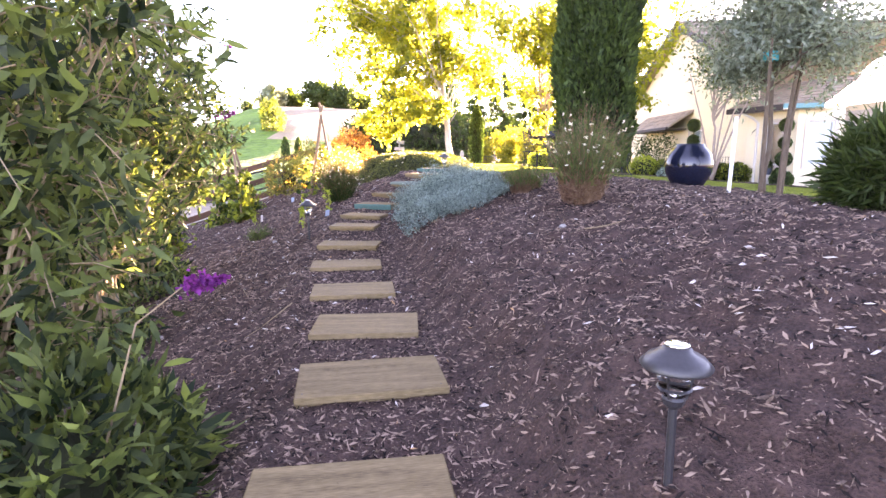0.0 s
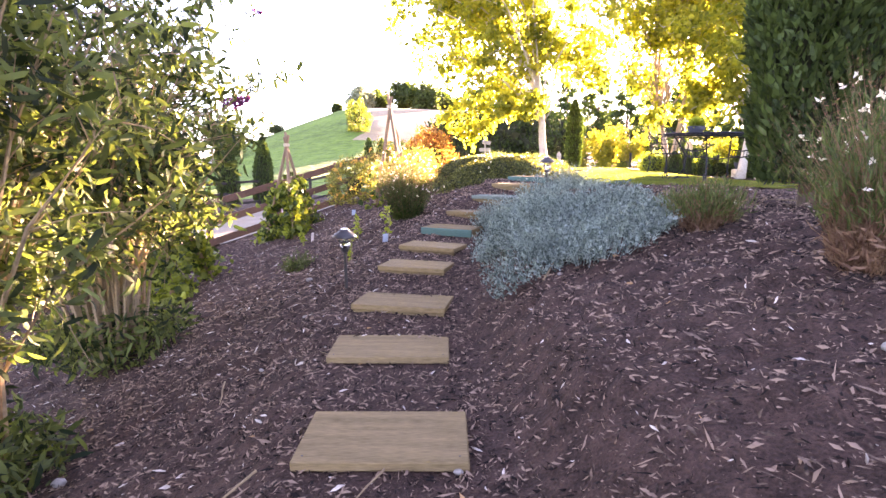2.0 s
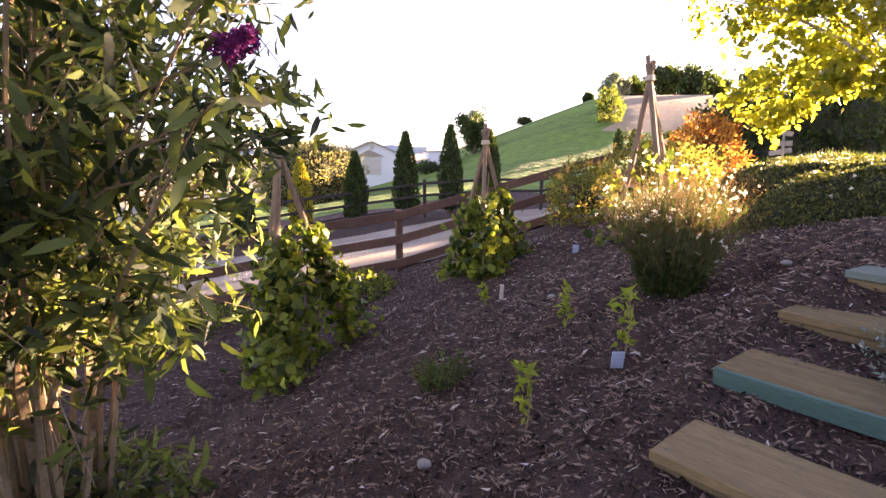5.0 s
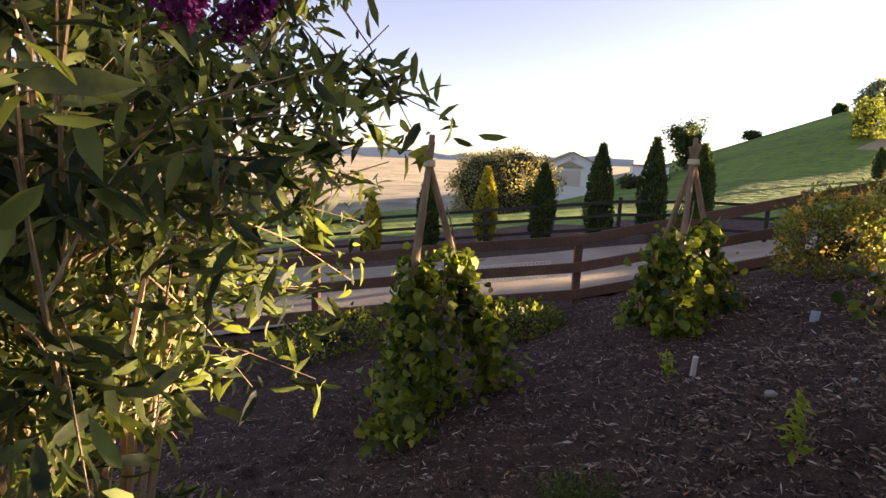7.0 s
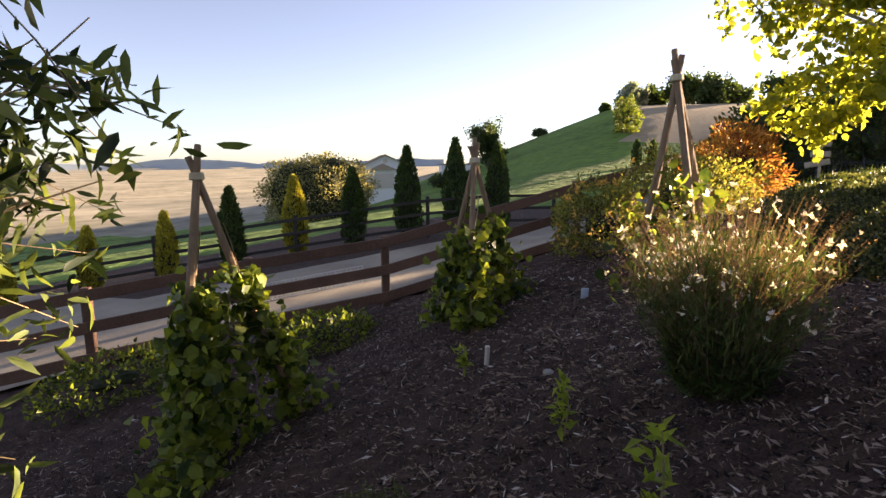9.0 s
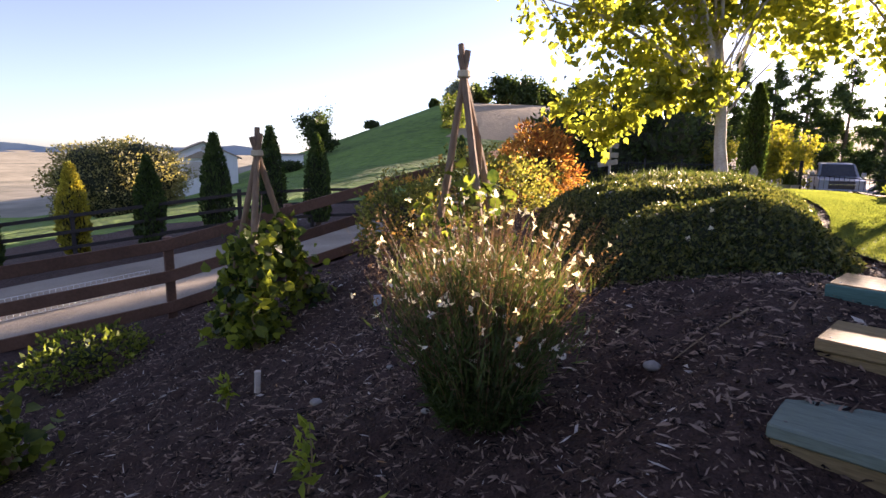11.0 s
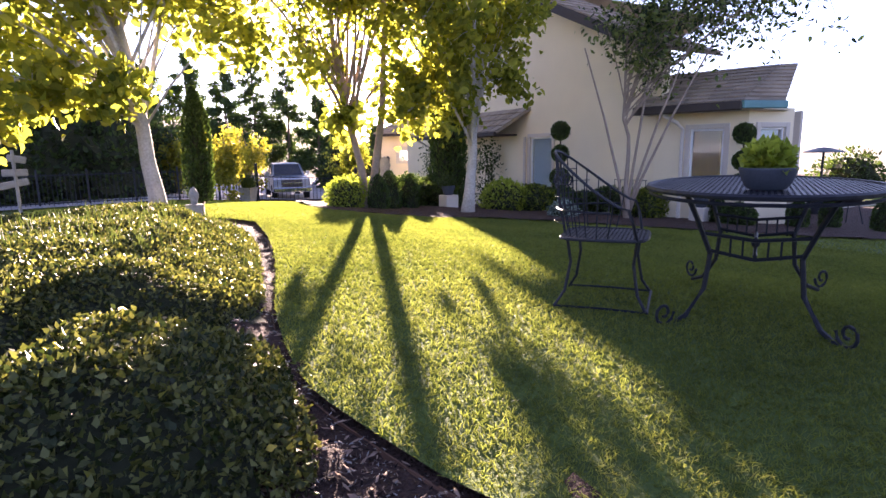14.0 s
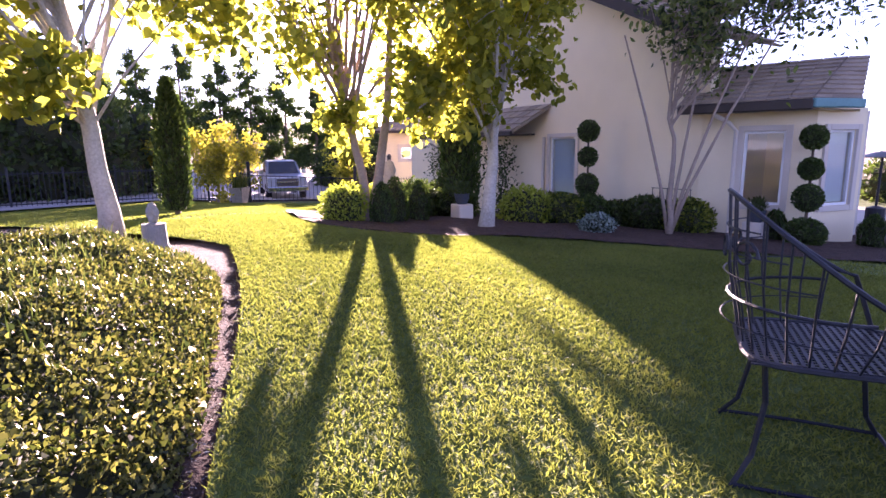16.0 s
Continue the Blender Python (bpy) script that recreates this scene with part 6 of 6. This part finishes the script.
def iron_chair(x, y, rz):
    """Barrel-backed wrought-iron garden chair; it faces +y of its own frame."""
    c = thing("patio_chair", "blue-black wrought-iron barrel-back patio chair", "chair", (x, y, gz(x, y) + 0.03), rz, "patio chairs")
    c.matrix_basis = c.matrix_basis @ Matrix.Diagonal((1.2, 1.2, 1.0, 1.0))
    sh = 0.43
    def corner(a, rx, ry):
        c_, s_ = math.cos(a), math.sin(a)
        return rx * math.copysign(abs(c_) ** 0.45, c_), ry * math.copysign(abs(s_) ** 0.45, s_)
    seat = [(*corner(2 * math.pi * k / 36, 0.225, 0.215), sh) for k in range(37)]
    st = part("seat", Geo().tube(seat, 0.010, 6), M_IRON, c)
    g_ = Geo()
    for i in range(-10, 11):
        u = i * 0.0215
        w = 0.205
        g_.box((0.010, 2 * w, 0.004), Matrix.Translation((u, 0, sh)))
        g_.box((2 * w, 0.010, 0.004), Matrix.Translation((0, u * 0.95, sh + 0.003)))
    part("seat_mesh", g_, M_IRON, st)
    for sx, sy in ((-1, 1), (1, 1), (-1, -1), (1, -1)):
        part("leg", Geo().tube([(sx * 0.19, sy * 0.17, sh), (sx * 0.165, sy * 0.155, 0.28), (sx * 0.19, sy * 0.18, 0.1), (sx * 0.235, sy * 0.23, 0.0)], 0.008, 6), M_IRON, c)
    for p, q in (((-0.235, 0.23), (0.235, 0.23)), ((-0.235, 0.23), (-0.235, -0.23)), ((0.235, 0.23), (0.235, -0.23))):
        part("runner", Geo().tube([(*p, 0.012), ((p[0] + q[0]) / 2, (p[1] + q[1]) / 2, 0.018), (*q, 0.012)], 0.007, 5), M_IRON, c)

    def rim(a):
        hgt = 0.62 + 0.34 * max(0, math.cos(a * 0.82)) ** 1.3
        return Vector((0.29 * math.sin(a), -0.29 * math.cos(a) + 0.02, hgt))
    hoop = [rim(radians(q)) for q in range(-112, 113, 8)]
    ends = [Vector((-0.20, 0.17, sh)), Vector((-0.27, 0.15, 0.55))]
    bk = part("backrest", Geo().tube(ends + hoop + [Vector((0.27, 0.15, 0.55)), Vector((0.20, 0.17, sh))], 0.008, 6), M_IRON, c, "high curved barrel back")
    for q in range(-98, 99, 14):
        a = radians(q)
        p0 = Vector((0.225 * math.sin(a), -0.215 * math.cos(a), sh))
        part("spindle", Geo().tube([p0, p0.lerp(rim(a), 0.5) + Vector((0.015 * math.sin(a), -0.015 * math.cos(a), 0)), rim(a)], 0.0035, 5), M_IRON, bk)
    band = [Vector((0.262 * math.sin(radians(q)), -0.255 * math.cos(radians(q)), 0.60)) for q in range(-100, 101, 10)]
    part("band", Geo().tube(band, 0.006, 5), M_IRON, bk)
    for z, span in ((0.52, 98), (0.68, 80), (0.76, 62), (0.84, 44)):
        wire = [Vector((0.275 * math.sin(radians(q)), -0.27 * math.cos(radians(q)), z)) for q in range(-span, span + 1, 7)]
        part("wire", Geo().tube(wire, 0.003, 4), M_IRON, bk)
    for q in (-30, 0, 30):
        a = radians(q)
        o = Vector((0.275 * math.sin(a), -0.27 * math.cos(a), 0.76))
        part("scroll", Geo().tube(spiral(o, 0.055, 1.2, (math.cos(a), math.sin(a), 0), (0, 0, 1)), 0.005, 5), M_IRON, bk)
    return c


iron_chair(3.45, 15.23, -145)
iron_chair(4.75, 13.55, 55)
PX, PY = 3.67, 14.37
bowl = thing("table_planter", "dark grey bowl planter on the patio table", "planter", (PX, PY, TZ + TH + 0.006), 0)
part("bowl", Geo().lathe([(0.10, 0), (0.135, 0.025), (0.165, 0.095), (0.178, 0.14), (0.18, 0.152), (0.166, 0.152), (0.162, 0.135)], 28, None, False), M_BOWL, bowl, "", True)
part("soil", Geo().lathe([(0.001, 0.13), (0.162, 0.135)], 20, None, False), M_SOIL, bowl)
rg = np.random.default_rng(170)
P_, d = ell(rg, 600, (0, 0, 0.19), (0.13, 0.13, 0.12), 0.5)
part("plant", leaves("plant", P_, 0.07, M_LEAF_LIME, rg, 0.75, 0, 0.5, d), None, bowl, "lime-green bushy plant")
bowl.scale = (0.76, 0.76, 0.76)

# ---- beyond the lawn: iron fence, gate, pickup ----
fence = thing("iron_fence", "black wrought-iron fence along the driveway", "fence", (0, 0, 0))
fx = -9.0
while fx < 15.5:
    if not 6.9 < fx < 10.9:
        a, b = Vector((fx, 38.5, gz(fx, 38.5))), Vector((fx + 1.6, 38.5, gz(fx + 1.6, 38.5)))
        part("post", Geo().box((0.07, 0.07, 1.45), Matrix.Translation(a + Vector((0, 0, 0.7)))), M_IRON, fence)
        for z in (0.15, 1.2):
            part("rail", Geo().tube([a + Vector((0, 0, z)), b + Vector((0, 0, z))], 0.018, 4), M_IRON, fence)
        for k in range(1, 11):
            p = a.lerp(b, k / 11)
            part("picket", Geo().tube([p + Vector((0, 0, 0.08)), p + Vector((0, 0, 1.3))], 0.011, 4), M_IRON, fence)
    fx += 1.6
gate = thing("iron_gate", "closed black iron driveway gate", "gate", (0, 0, 0))
for x in (7.0, 11.8):
    part("gate_post", Geo().box((0.12, 0.12, 1.75), Matrix.Translation((x, 38.4, gz(x, 38.4) + 0.85)), 0.01), M_IRON, gate)
a, b = Vector((7.0, 38.4, gz(7.0, 38.4))), Vector((11.8, 38.4, gz(11.8, 38.4)))
for z in (0.12, 1.15):
    part("rail", Geo().tube([a + Vector((0, 0, z)), b + Vector((0, 0, z))], 0.02, 4), M_IRON, gate)
for k in range(1, 26):
    p = a.lerp(b, k / 26)
    part("picket", Geo().tube([p + Vector((0, 0, 0.1)), p + Vector((0, 0, 1.2))], 0.011, 4), M_IRON, gate)
t = thing("gate_planter", "pale box planter with tawny grass beside the gate", "planter", (6.5, 38.0, gz(6.5, 38.0)), 0)
part("box", Geo().lathe([(0.3, 0), (0.42, 0.6), (0.45, 0.65), (0.38, 0.65), (0.36, 0.55)], 4, None, False), M_STONE, t)
rg = np.random.default_rng(171)
Pp = rg.normal(0, 0.12, (260, 3)); Pp[:, 2] = 0.55
part("grass", blades("grass", Pp, rg.uniform(0.4, 0.8, 260), rg.normal(0, 0.2, (260, 2)), 0.03, M_LEAF_GRASSY, rg), None, t)

KX, KY = 10.1, 44.4
truck = thing("pickup_truck", "silver-blue pickup truck parked on the driveway", "truck", (KX, KY, gz(KX, KY) + 0.07), 170)


def profile_body(prof, w, m=None, taper=0.0):
    """A side profile (y, z) drawn out over the width, narrowed towards the top."""
    zmax = max(p[1] for p in prof)
    zmin = min(p[1] for p in prof)
    v = []
    for s in (-1, 1):
        for y, z in prof:
            k = 1 - taper * (z - zmin) / (zmax - zmin + 1e-9)
            v.append((s * w / 2 * k, y, z))
    n_ = len(prof)
    f = [tuple(range(n_))[::-1], tuple(range(n_, 2 * n_))] + [(i, (i + 1) % n_, n_ + (i + 1) % n_, n_ + i) for i in range(n_)]
    return Geo().add(v, f)


part("body", profile_body([(2.75, 0.5), (2.8, 0.75), (2.75, 1.08), (1.3, 1.22), (-0.9, 1.22), (-2.75, 1.2), (-2.8, 0.6), (-2.0, 0.45), (2.2, 0.42)], 1.95, taper=0.06), M_PAINT, truck)
cab = part("cab", profile_body([(1.35, 1.2), (0.55, 1.86), (-0.75, 1.9), (-1.0, 1.2)], 1.78, taper=0.22), M_PAINT, truck)
part("windscreen", Geo().add([(-0.76, 1.33, 1.25), (0.76, 1.33, 1.25), (0.66, 0.62, 1.83), (-0.66, 0.62, 1.83)], [(0, 1, 2, 3)]), M_DARKGLASS, cab)
for s in (-1, 1):
    part("side_window", Geo().add([(s * 0.875, 1.1, 1.3), (s * 0.80, 0.5, 1.78), (s * 0.80, -0.65, 1.8), (s * 0.875, -0.8, 1.3)], [(0, 1, 2, 3)]), M_DARKGLASS, cab)
    part("mirror", Geo().box((0.2, 0.08, 0.22), Matrix.Translation((s * 1.08, 1.0, 1.33)), 0.03), M_PAINT, truck)
    part("headlight", Geo().box((0.36, 0.06, 0.22), Matrix.Translation((s * 0.74, 2.78, 0.93)), 0.02), M_FROST, truck, "clear headlight")
    for y in (1.75, -1.7):
        wh = part("wheel", Geo().tube([(s * 0.72, y, 0.38), (s * 0.98, y, 0.38)], 0.38, 20), M_RUBBER, truck)
        part("rim", Geo().tube([(s * 0.97, y, 0.38), (s * 0.995, y, 0.38)], 0.22, 14), M_CHROME, wh)
part("grille", Geo().box((1.05, 0.05, 0.38), Matrix.Translation((0, 2.79, 0.86)), 0.02), M_LAMP, truck)
part("grille_bar", Geo().box((1.1, 0.06, 0.07), Matrix.Translation((0, 2.80, 0.88)), 0.01), M_CHROME, truck)
part("bumper", Geo().box((1.98, 0.2, 0.24), Matrix.Translation((0, 2.82, 0.52)), 0.04), M_CHROME, truck)

t = thing("signpost", "weathered garden signpost with small plates", "ornament", (-0.7, 28.4, gz(-0.7, 28.4)), 0)
part("post", Geo().tube([(0, 0, 0), (0, 0, 1.5)], 0.035, 8), M_STONE, t)
for k, z in enumerate((0.75, 1.0, 1.3)):
    part("plate", Geo().box((0.6 - 0.12 * k, 0.04, 0.16), Matrix.Translation((0.06 * (k - 1), 0, z)) @ Matrix.Rotation(0.2 * (k - 1), 4, "Y"), 0.02), M_STONE, t)
t = thing("tree_stump", "short grey stump with a carved top by the lawn", "stump", (1.95, 21.6, gz(1.95, 21.6)), 0)
part("stump", Geo().lathe([(0.17, 0), (0.14, 0.06), (0.13, 0.28), (0.135, 0.3), (0.05, 0.31)], 12), M_STONE, t)
part("figure", Geo().blob((0.0, 0, 0.42), (0.07, 0.07, 0.13), 0.3, 3), M_STONE, t)


# ---- woods behind the driveway, hill trees and far houses ----
def conifer(x, y, h, r, seed, n=8500):
    rg = np.random.default_rng(seed)
    t = thing("pine_tree", "tall dark conifer behind the driveway", "tree", (x, y, gz(x, y) - 0.1), 0, "dark conifers")
    part("trunk", Geo().tube([(0, 0, 0), (0.1, 0, h * 0.5), (0, 0, h)], [0.16, 0.1, 0.03], 7), M_BARK, t)
    g_, P_ = Geo(), []
    for i in range(int(h * 5)):
        u = 0.12 + 0.86 * (i + rg.uniform()) / (h * 5)
        a = rg.uniform(0, 6.28)
        L = r * (1.02 - u) ** 0.8 * rg.uniform(0.55, 1.2) + 0.06
        e = Vector((math.cos(a) * L, math.sin(a) * L, u * h - 0.12 * L))
        s = Vector((0, 0, u * h))
        g_.tube([s, s.lerp(e, 0.6) + Vector((0, 0, 0.08)), e], [0.03, 0.02, 0.008], 4, False)
        k = max(3, int(n / (h * 5) * 2 * L / r))
        for _ in range(k):
            P_.append(s.lerp(e, rg.uniform(0.25, 1.05)) + Vector(rg.normal(0, 0.05 + 0.05 * L, 3)))
    tagged(part("branchwork", g_, M_BARK, t), kind="stuff")
    part("needles", leaves("needles", np.array([p[:] for p in P_]), 0.32, M_LEAF_CYP, rg, 0.3, 0.25), None, t)


def polar(head, dist, frm=(0.5, 12.0)):
    a, dist = radians(0.92 * head), 1.1 * dist
    return frm[0] - math.sin(a) * dist, frm[1] + math.cos(a) * dist


rg0 = np.random.default_rng(7)
for k, (hd, ds, h, r) in enumerate(((-24, 44, 5.2, 1.6), (-21.5, 48, 7.4, 1.8), (-18.5, 50, 9.6, 2.0), (-15.2, 52, 10.4, 2.1), (-12.4, 48, 9.2, 1.9), (-9, 50, 9.8, 2.2), (-5.5, 47, 8.6, 2.1), (-2, 49, 9.0, 2.2), (-27.5, 52, 4.6, 1.8), (1.5, 46, 7.8, 2.1))):
    x, y = polar(hd, ds)
    conifer(x, y, h, r * 1.6, 200 + k)
for k, (hd, ds, r, h) in enumerate(((12, 27, 1.6, 1.5), (9.0, 27, 1.9, 2.7), (5.5, 28, 2.2, 3.1), (1.8, 29, 2.3, 3.3), (-2.0, 29, 2.2, 3.1), (-5, 31, 2.0, 2.8), (-23.5, 40, 1.6, 2.0), (-27, 38, 1.6, 1.9), (15, 27, 1.0, 0.9))):
    x, y = polar(hd, ds)
    shrub("large dark evergreen shrub behind the driveway", (x, y, gz(x, y)), (r, r, h), 2600, 0.26, M_LEAF_DARK, 220 + k, group="dark shrubs", rough=0.4, sink=0.5)
for k, (hd, ds, h, r, lf) in enumerate(((-12.2, 23.0, 3.3, 1.35, M_LEAF_YEL), (-14.2, 29, 4.0, 1.3, M_LEAF_YEL), (-24.6, 30, 4.2, 1.3, M_LEAF_PLANE), (-7.5, 30, 4.0, 1.3, M_LEAF_YEL))):
    x, y = polar(hd, ds)
    make_tree("young_tree", "young multi-stemmed tree with yellow backlit leaves", (x, y, gz(x, y)), [(0, 0, 0), (0.05, 0, 0.5 * h * 0.5), (0, 0, h * 0.8)], 0.05, (0.1, 0, h * 0.55), (r * 1.15, r * 1.15, h * 0.5), 30, 3400, 0.13, lf, M_BARK_RED, 240 + k, clump=0.16, first=0.1, twigs=5, each=False)
x, y = polar(19.8, 62)
shrub("loose young tree with sunlit yellow leaves on the hillside", (x, y, gz(x, y)), (1.5, 1.5, 2.2), 5000, 0.17, M_LEAF_VINE, 259, name="yellow_tree", category="tree", core=0.35, rough=0.55, sink=0.25)
x, y = polar(54.5, 46)
shrub("broad round golden-green oak below the drive", (x, y, gz(x, y)), (5.2, 5.2, 3.7), 17000, 0.19, M_LEAF_OAK, 258, name="oak_tree", category="tree", core=0.8, rough=0.32)
# hill trees: heading, distance, height, crown radius, leaf
for k, (hd, ds, h, r, lf, lab) in enumerate(((19.0, 112, 7.0, 4.0, M_LEAF_OLIVE, "grey-green oak"), (16.9, 116, 6.5, 4.2, M_LEAF_DARK, "dark oak"), (13.6, 112, 8.0, 5.0, M_LEAF_DARK, "dark oak"), (11.2, 108, 7.5, 5.0, M_LEAF_DARK, "dark oak"), (9.0, 112, 5.0, 4.0, M_LEAF_DARK, "dark oak"), (34.4, 70, 7.6, 3.3, M_LEAF_DARK, "broad dark oak"), (21.5, 116, 3.6, 1.1, M_LEAF_DARK, "slim dark tree"), (5.0, 105, 5.5, 4.2, M_LEAF_DARK, "dark oak"))):
    x, y = polar(hd, ds)
    make_tree("hill_tree", lab + " on the grassy hillside", (x, y, gz(x, y)), [(0, 0, 0), (0.2, 0, h * 0.3), (0, 0.2, h * 0.7)], 0.05 * h, (0, 0, h * 0.47), (r * 1.1, r * 1.1, h * 0.5), 34, (22000 if ds < 50 else 8000) if ds < 80 else 4200, 0.26 if ds < 80 else 0.6, lf, M_BARK, 260 + k, clump=0.55 * r / 3.5, first=0.12, twigs=5, group="hill trees", each=False)
for k, (hd, ds, h) in enumerate(((19.3, 42, 2.2), (17.6, 43, 2.1), (12.6, 33, 2.6), (14.2, 36, 2.4))):
    x, y = polar(hd, ds)
    cypress("small dark cypress at the foot of the hill", (x, y, gz(x, y)), h, 0.17 * h, 900, 0.16, M_LEAF_CYP, 280 + k, "cypress row")
for k, (hd, ds, r) in enumerate(((28.5, 95, 1.5), (33.0, 80, 1.2), (40.0, 62, 1.6), (37.5, 60, 1.2))):
    x, y = polar(hd, ds)
    shrub("dark round bush on the hillside", (x, y, gz(x, y)), (r, r, r * 0.6), 500, 0.3, M_LEAF_DARK, 290 + k, group="hill bushes")
# the white house in the valley and its outbuilding
fx_, fy_ = polar(46.2, 70)
fz = gz(fx_, fy_) + 1.7
fh = thing("far_house", "white gabled house with grey roof in the valley", "house", (fx_, fy_, fz), 45)
Wf, Hf = 8.0, 2.9
part("wall", profile_body([(-4, -2.2), (4, -2.2), (4, Hf), (0, Hf + 1.7), (-4, Hf)], 10, None), M_WHITE, fh)
fh.children[0].matrix_basis = Matrix.Translation((0, 5, 0)) @ Matrix.Rotation(radians(90), 4, "Z")
for s in (-1, 1):
    part("roof", Geo().add([(s * 4.5, -0.5, Hf - 0.2), (s * 4.5, 10.5, Hf - 0.2), (0, 10.5, Hf + 1.85), (0, -0.5, Hf + 1.85), (s * 4.5, -0.5, Hf - 0.38), (s * 4.5, 10.5, Hf - 0.38), (0, 10.5, Hf + 1.67), (0, -0.5, Hf + 1.67)], [(0, 1, 2, 3), (7, 6, 5, 4), (0, 4, 5, 1), (0, 3, 7, 4), (1, 5, 6, 2)]), M_TILE, fh, "grey roof")
part("garage_door", Geo().box((3.6, 0.1, 2.1), Matrix.Translation((-0.6, -0.04, 1.1)), 0.02), M_TRIM, fh)
part("vent", Geo().lathe([(0.3, -0.05), (0.3, 0.05)], 16, Matrix.Translation((0, -0.06, Hf + 0.9)) @ Matrix.Rotation(radians(90), 4, "X")), M_TRIM, fh)
part("porch_gable", Geo().add([(-2.4, -0.6, Hf - 0.3), (1.6, -0.6, Hf - 0.3), (-0.4, -0.6, Hf + 0.6), (-2.4, 0, Hf - 0.3), (1.6, 0, Hf - 0.3), (-0.4, 0, Hf + 0.6)], [(0, 1, 2), (3, 5, 4), (0, 2, 5, 3), (1, 4, 5, 2), (0, 3, 4, 1)]), M_TILE, fh)
ox, oy = polar(38.3, 66)
ob_ = thing("outbuilding", "pale flat outbuilding beside the far house", "building", (ox, oy, gz(ox, oy) - 0.2), 40)
part("wall", Geo().box((4.2, 4, 2.2), Matrix.Translation((0, 0, 1.1)), 0.02), M_WHITE, ob_)
part("roof", Geo().box((4.6, 4.4, 0.15), Matrix.Translation((0, 0, 2.27)), 0.02), M_STONE, ob_)

# ---- the far corner beyond the bay ----
kg = thing("kettle_grill", "black kettle grill with a domed lid", "grill", (*by_house(15.33, 17.42), gz(*by_house(15.33, 17.42))), 0)
part("bowl", Geo().lathe([(0.05, 0.52), (0.2, 0.56), (0.29, 0.68), (0.30, 0.76)], 20), M_LAMP, kg, "", True)
lid = part("lid", Geo().lathe([(0.305, 0.765), (0.29, 0.86), (0.2, 0.97), (0.05, 1.01), (0.01, 1.015)], 20), M_LAMP, kg, "", True)
part("handle", Geo().tube([(-0.06, 0, 1.0), (-0.05, 0, 1.06), (0.05, 0, 1.06), (0.06, 0, 1.0)], 0.01, 6), M_LAMP, lid)
for a in (0.5, 2.6, 4.7):
    part("leg", Geo().tube([(0.16 * math.cos(a), 0.16 * math.sin(a), 0.58), (0.32 * math.cos(a), 0.32 * math.sin(a), 0.0)], 0.013, 6), M_IRON, kg)
ph = thing("patio_heater", "slim dark patio heater with a flat round hood", "heater", (*by_house(17.14, 18.55), gz(*by_house(17.14, 18.55))), 0)
part("base", Geo().lathe([(0.2, 0), (0.2, 0.5), (0.05, 0.55)], 14), M_IRON, ph)
part("pole", Geo().tube([(0, 0, 0.5), (0, 0, 1.68)], 0.03, 8), M_IRON, ph)
part("hood", Geo().lathe([(0.48, 1.68), (0.47, 1.70), (0.15, 1.80), (0.01, 1.82)], 20), M_LAMP, ph)
for k, (x, y, r, h, m_) in enumerate(((24.6, 19.75, 1.2, 1.0, M_LEAF_DARK), (26.6, 18.2, 0.8, 0.35, M_LEAF_HEDGE), (27.9, 17.7, 0.9, 0.4, M_LEAF_DARK), (29.3, 17.2, 0.9, 0.38, M_LEAF_HEDGE), (31.0, 17.6, 1.0, 0.4, M_LEAF_DARK), (33.0, 15.6, 1.1, 0.5, M_LEAF_HEDGE))):
    x, y = by_house(x, y)
    shrub("round green shrub at the far lawn edge", (x, y, gz(x, y)), (r, r, h), 1500, 0.13, m_, 610 + k, group="far shrubs", rough=0.5, core=0.7)

# ---- roof tiles, last ----
per = {}
for deck, c4, nrm in TILES:
    per.setdefault(deck, []).append((c4, nrm))
for deck, lst in per.items():
    big = len(lst) > 300
    g = Geo()
    for c4, nrm in lst:
        v = c4 + [q - nrm * 0.028 for q in c4]
        f = [(0, 1, 2, 3), (7, 6, 5, 4), (0, 4, 5, 1), (1, 5, 6, 2), (2, 6, 7, 3), (3, 7, 4, 0)]
        if big:
            g.add(v, f)
        else:
            part("tile", Geo().add(v, f), M_TILE, deck)
    if big:
        tagged(part("tiles", g, M_TILE, deck), kind="stuff")
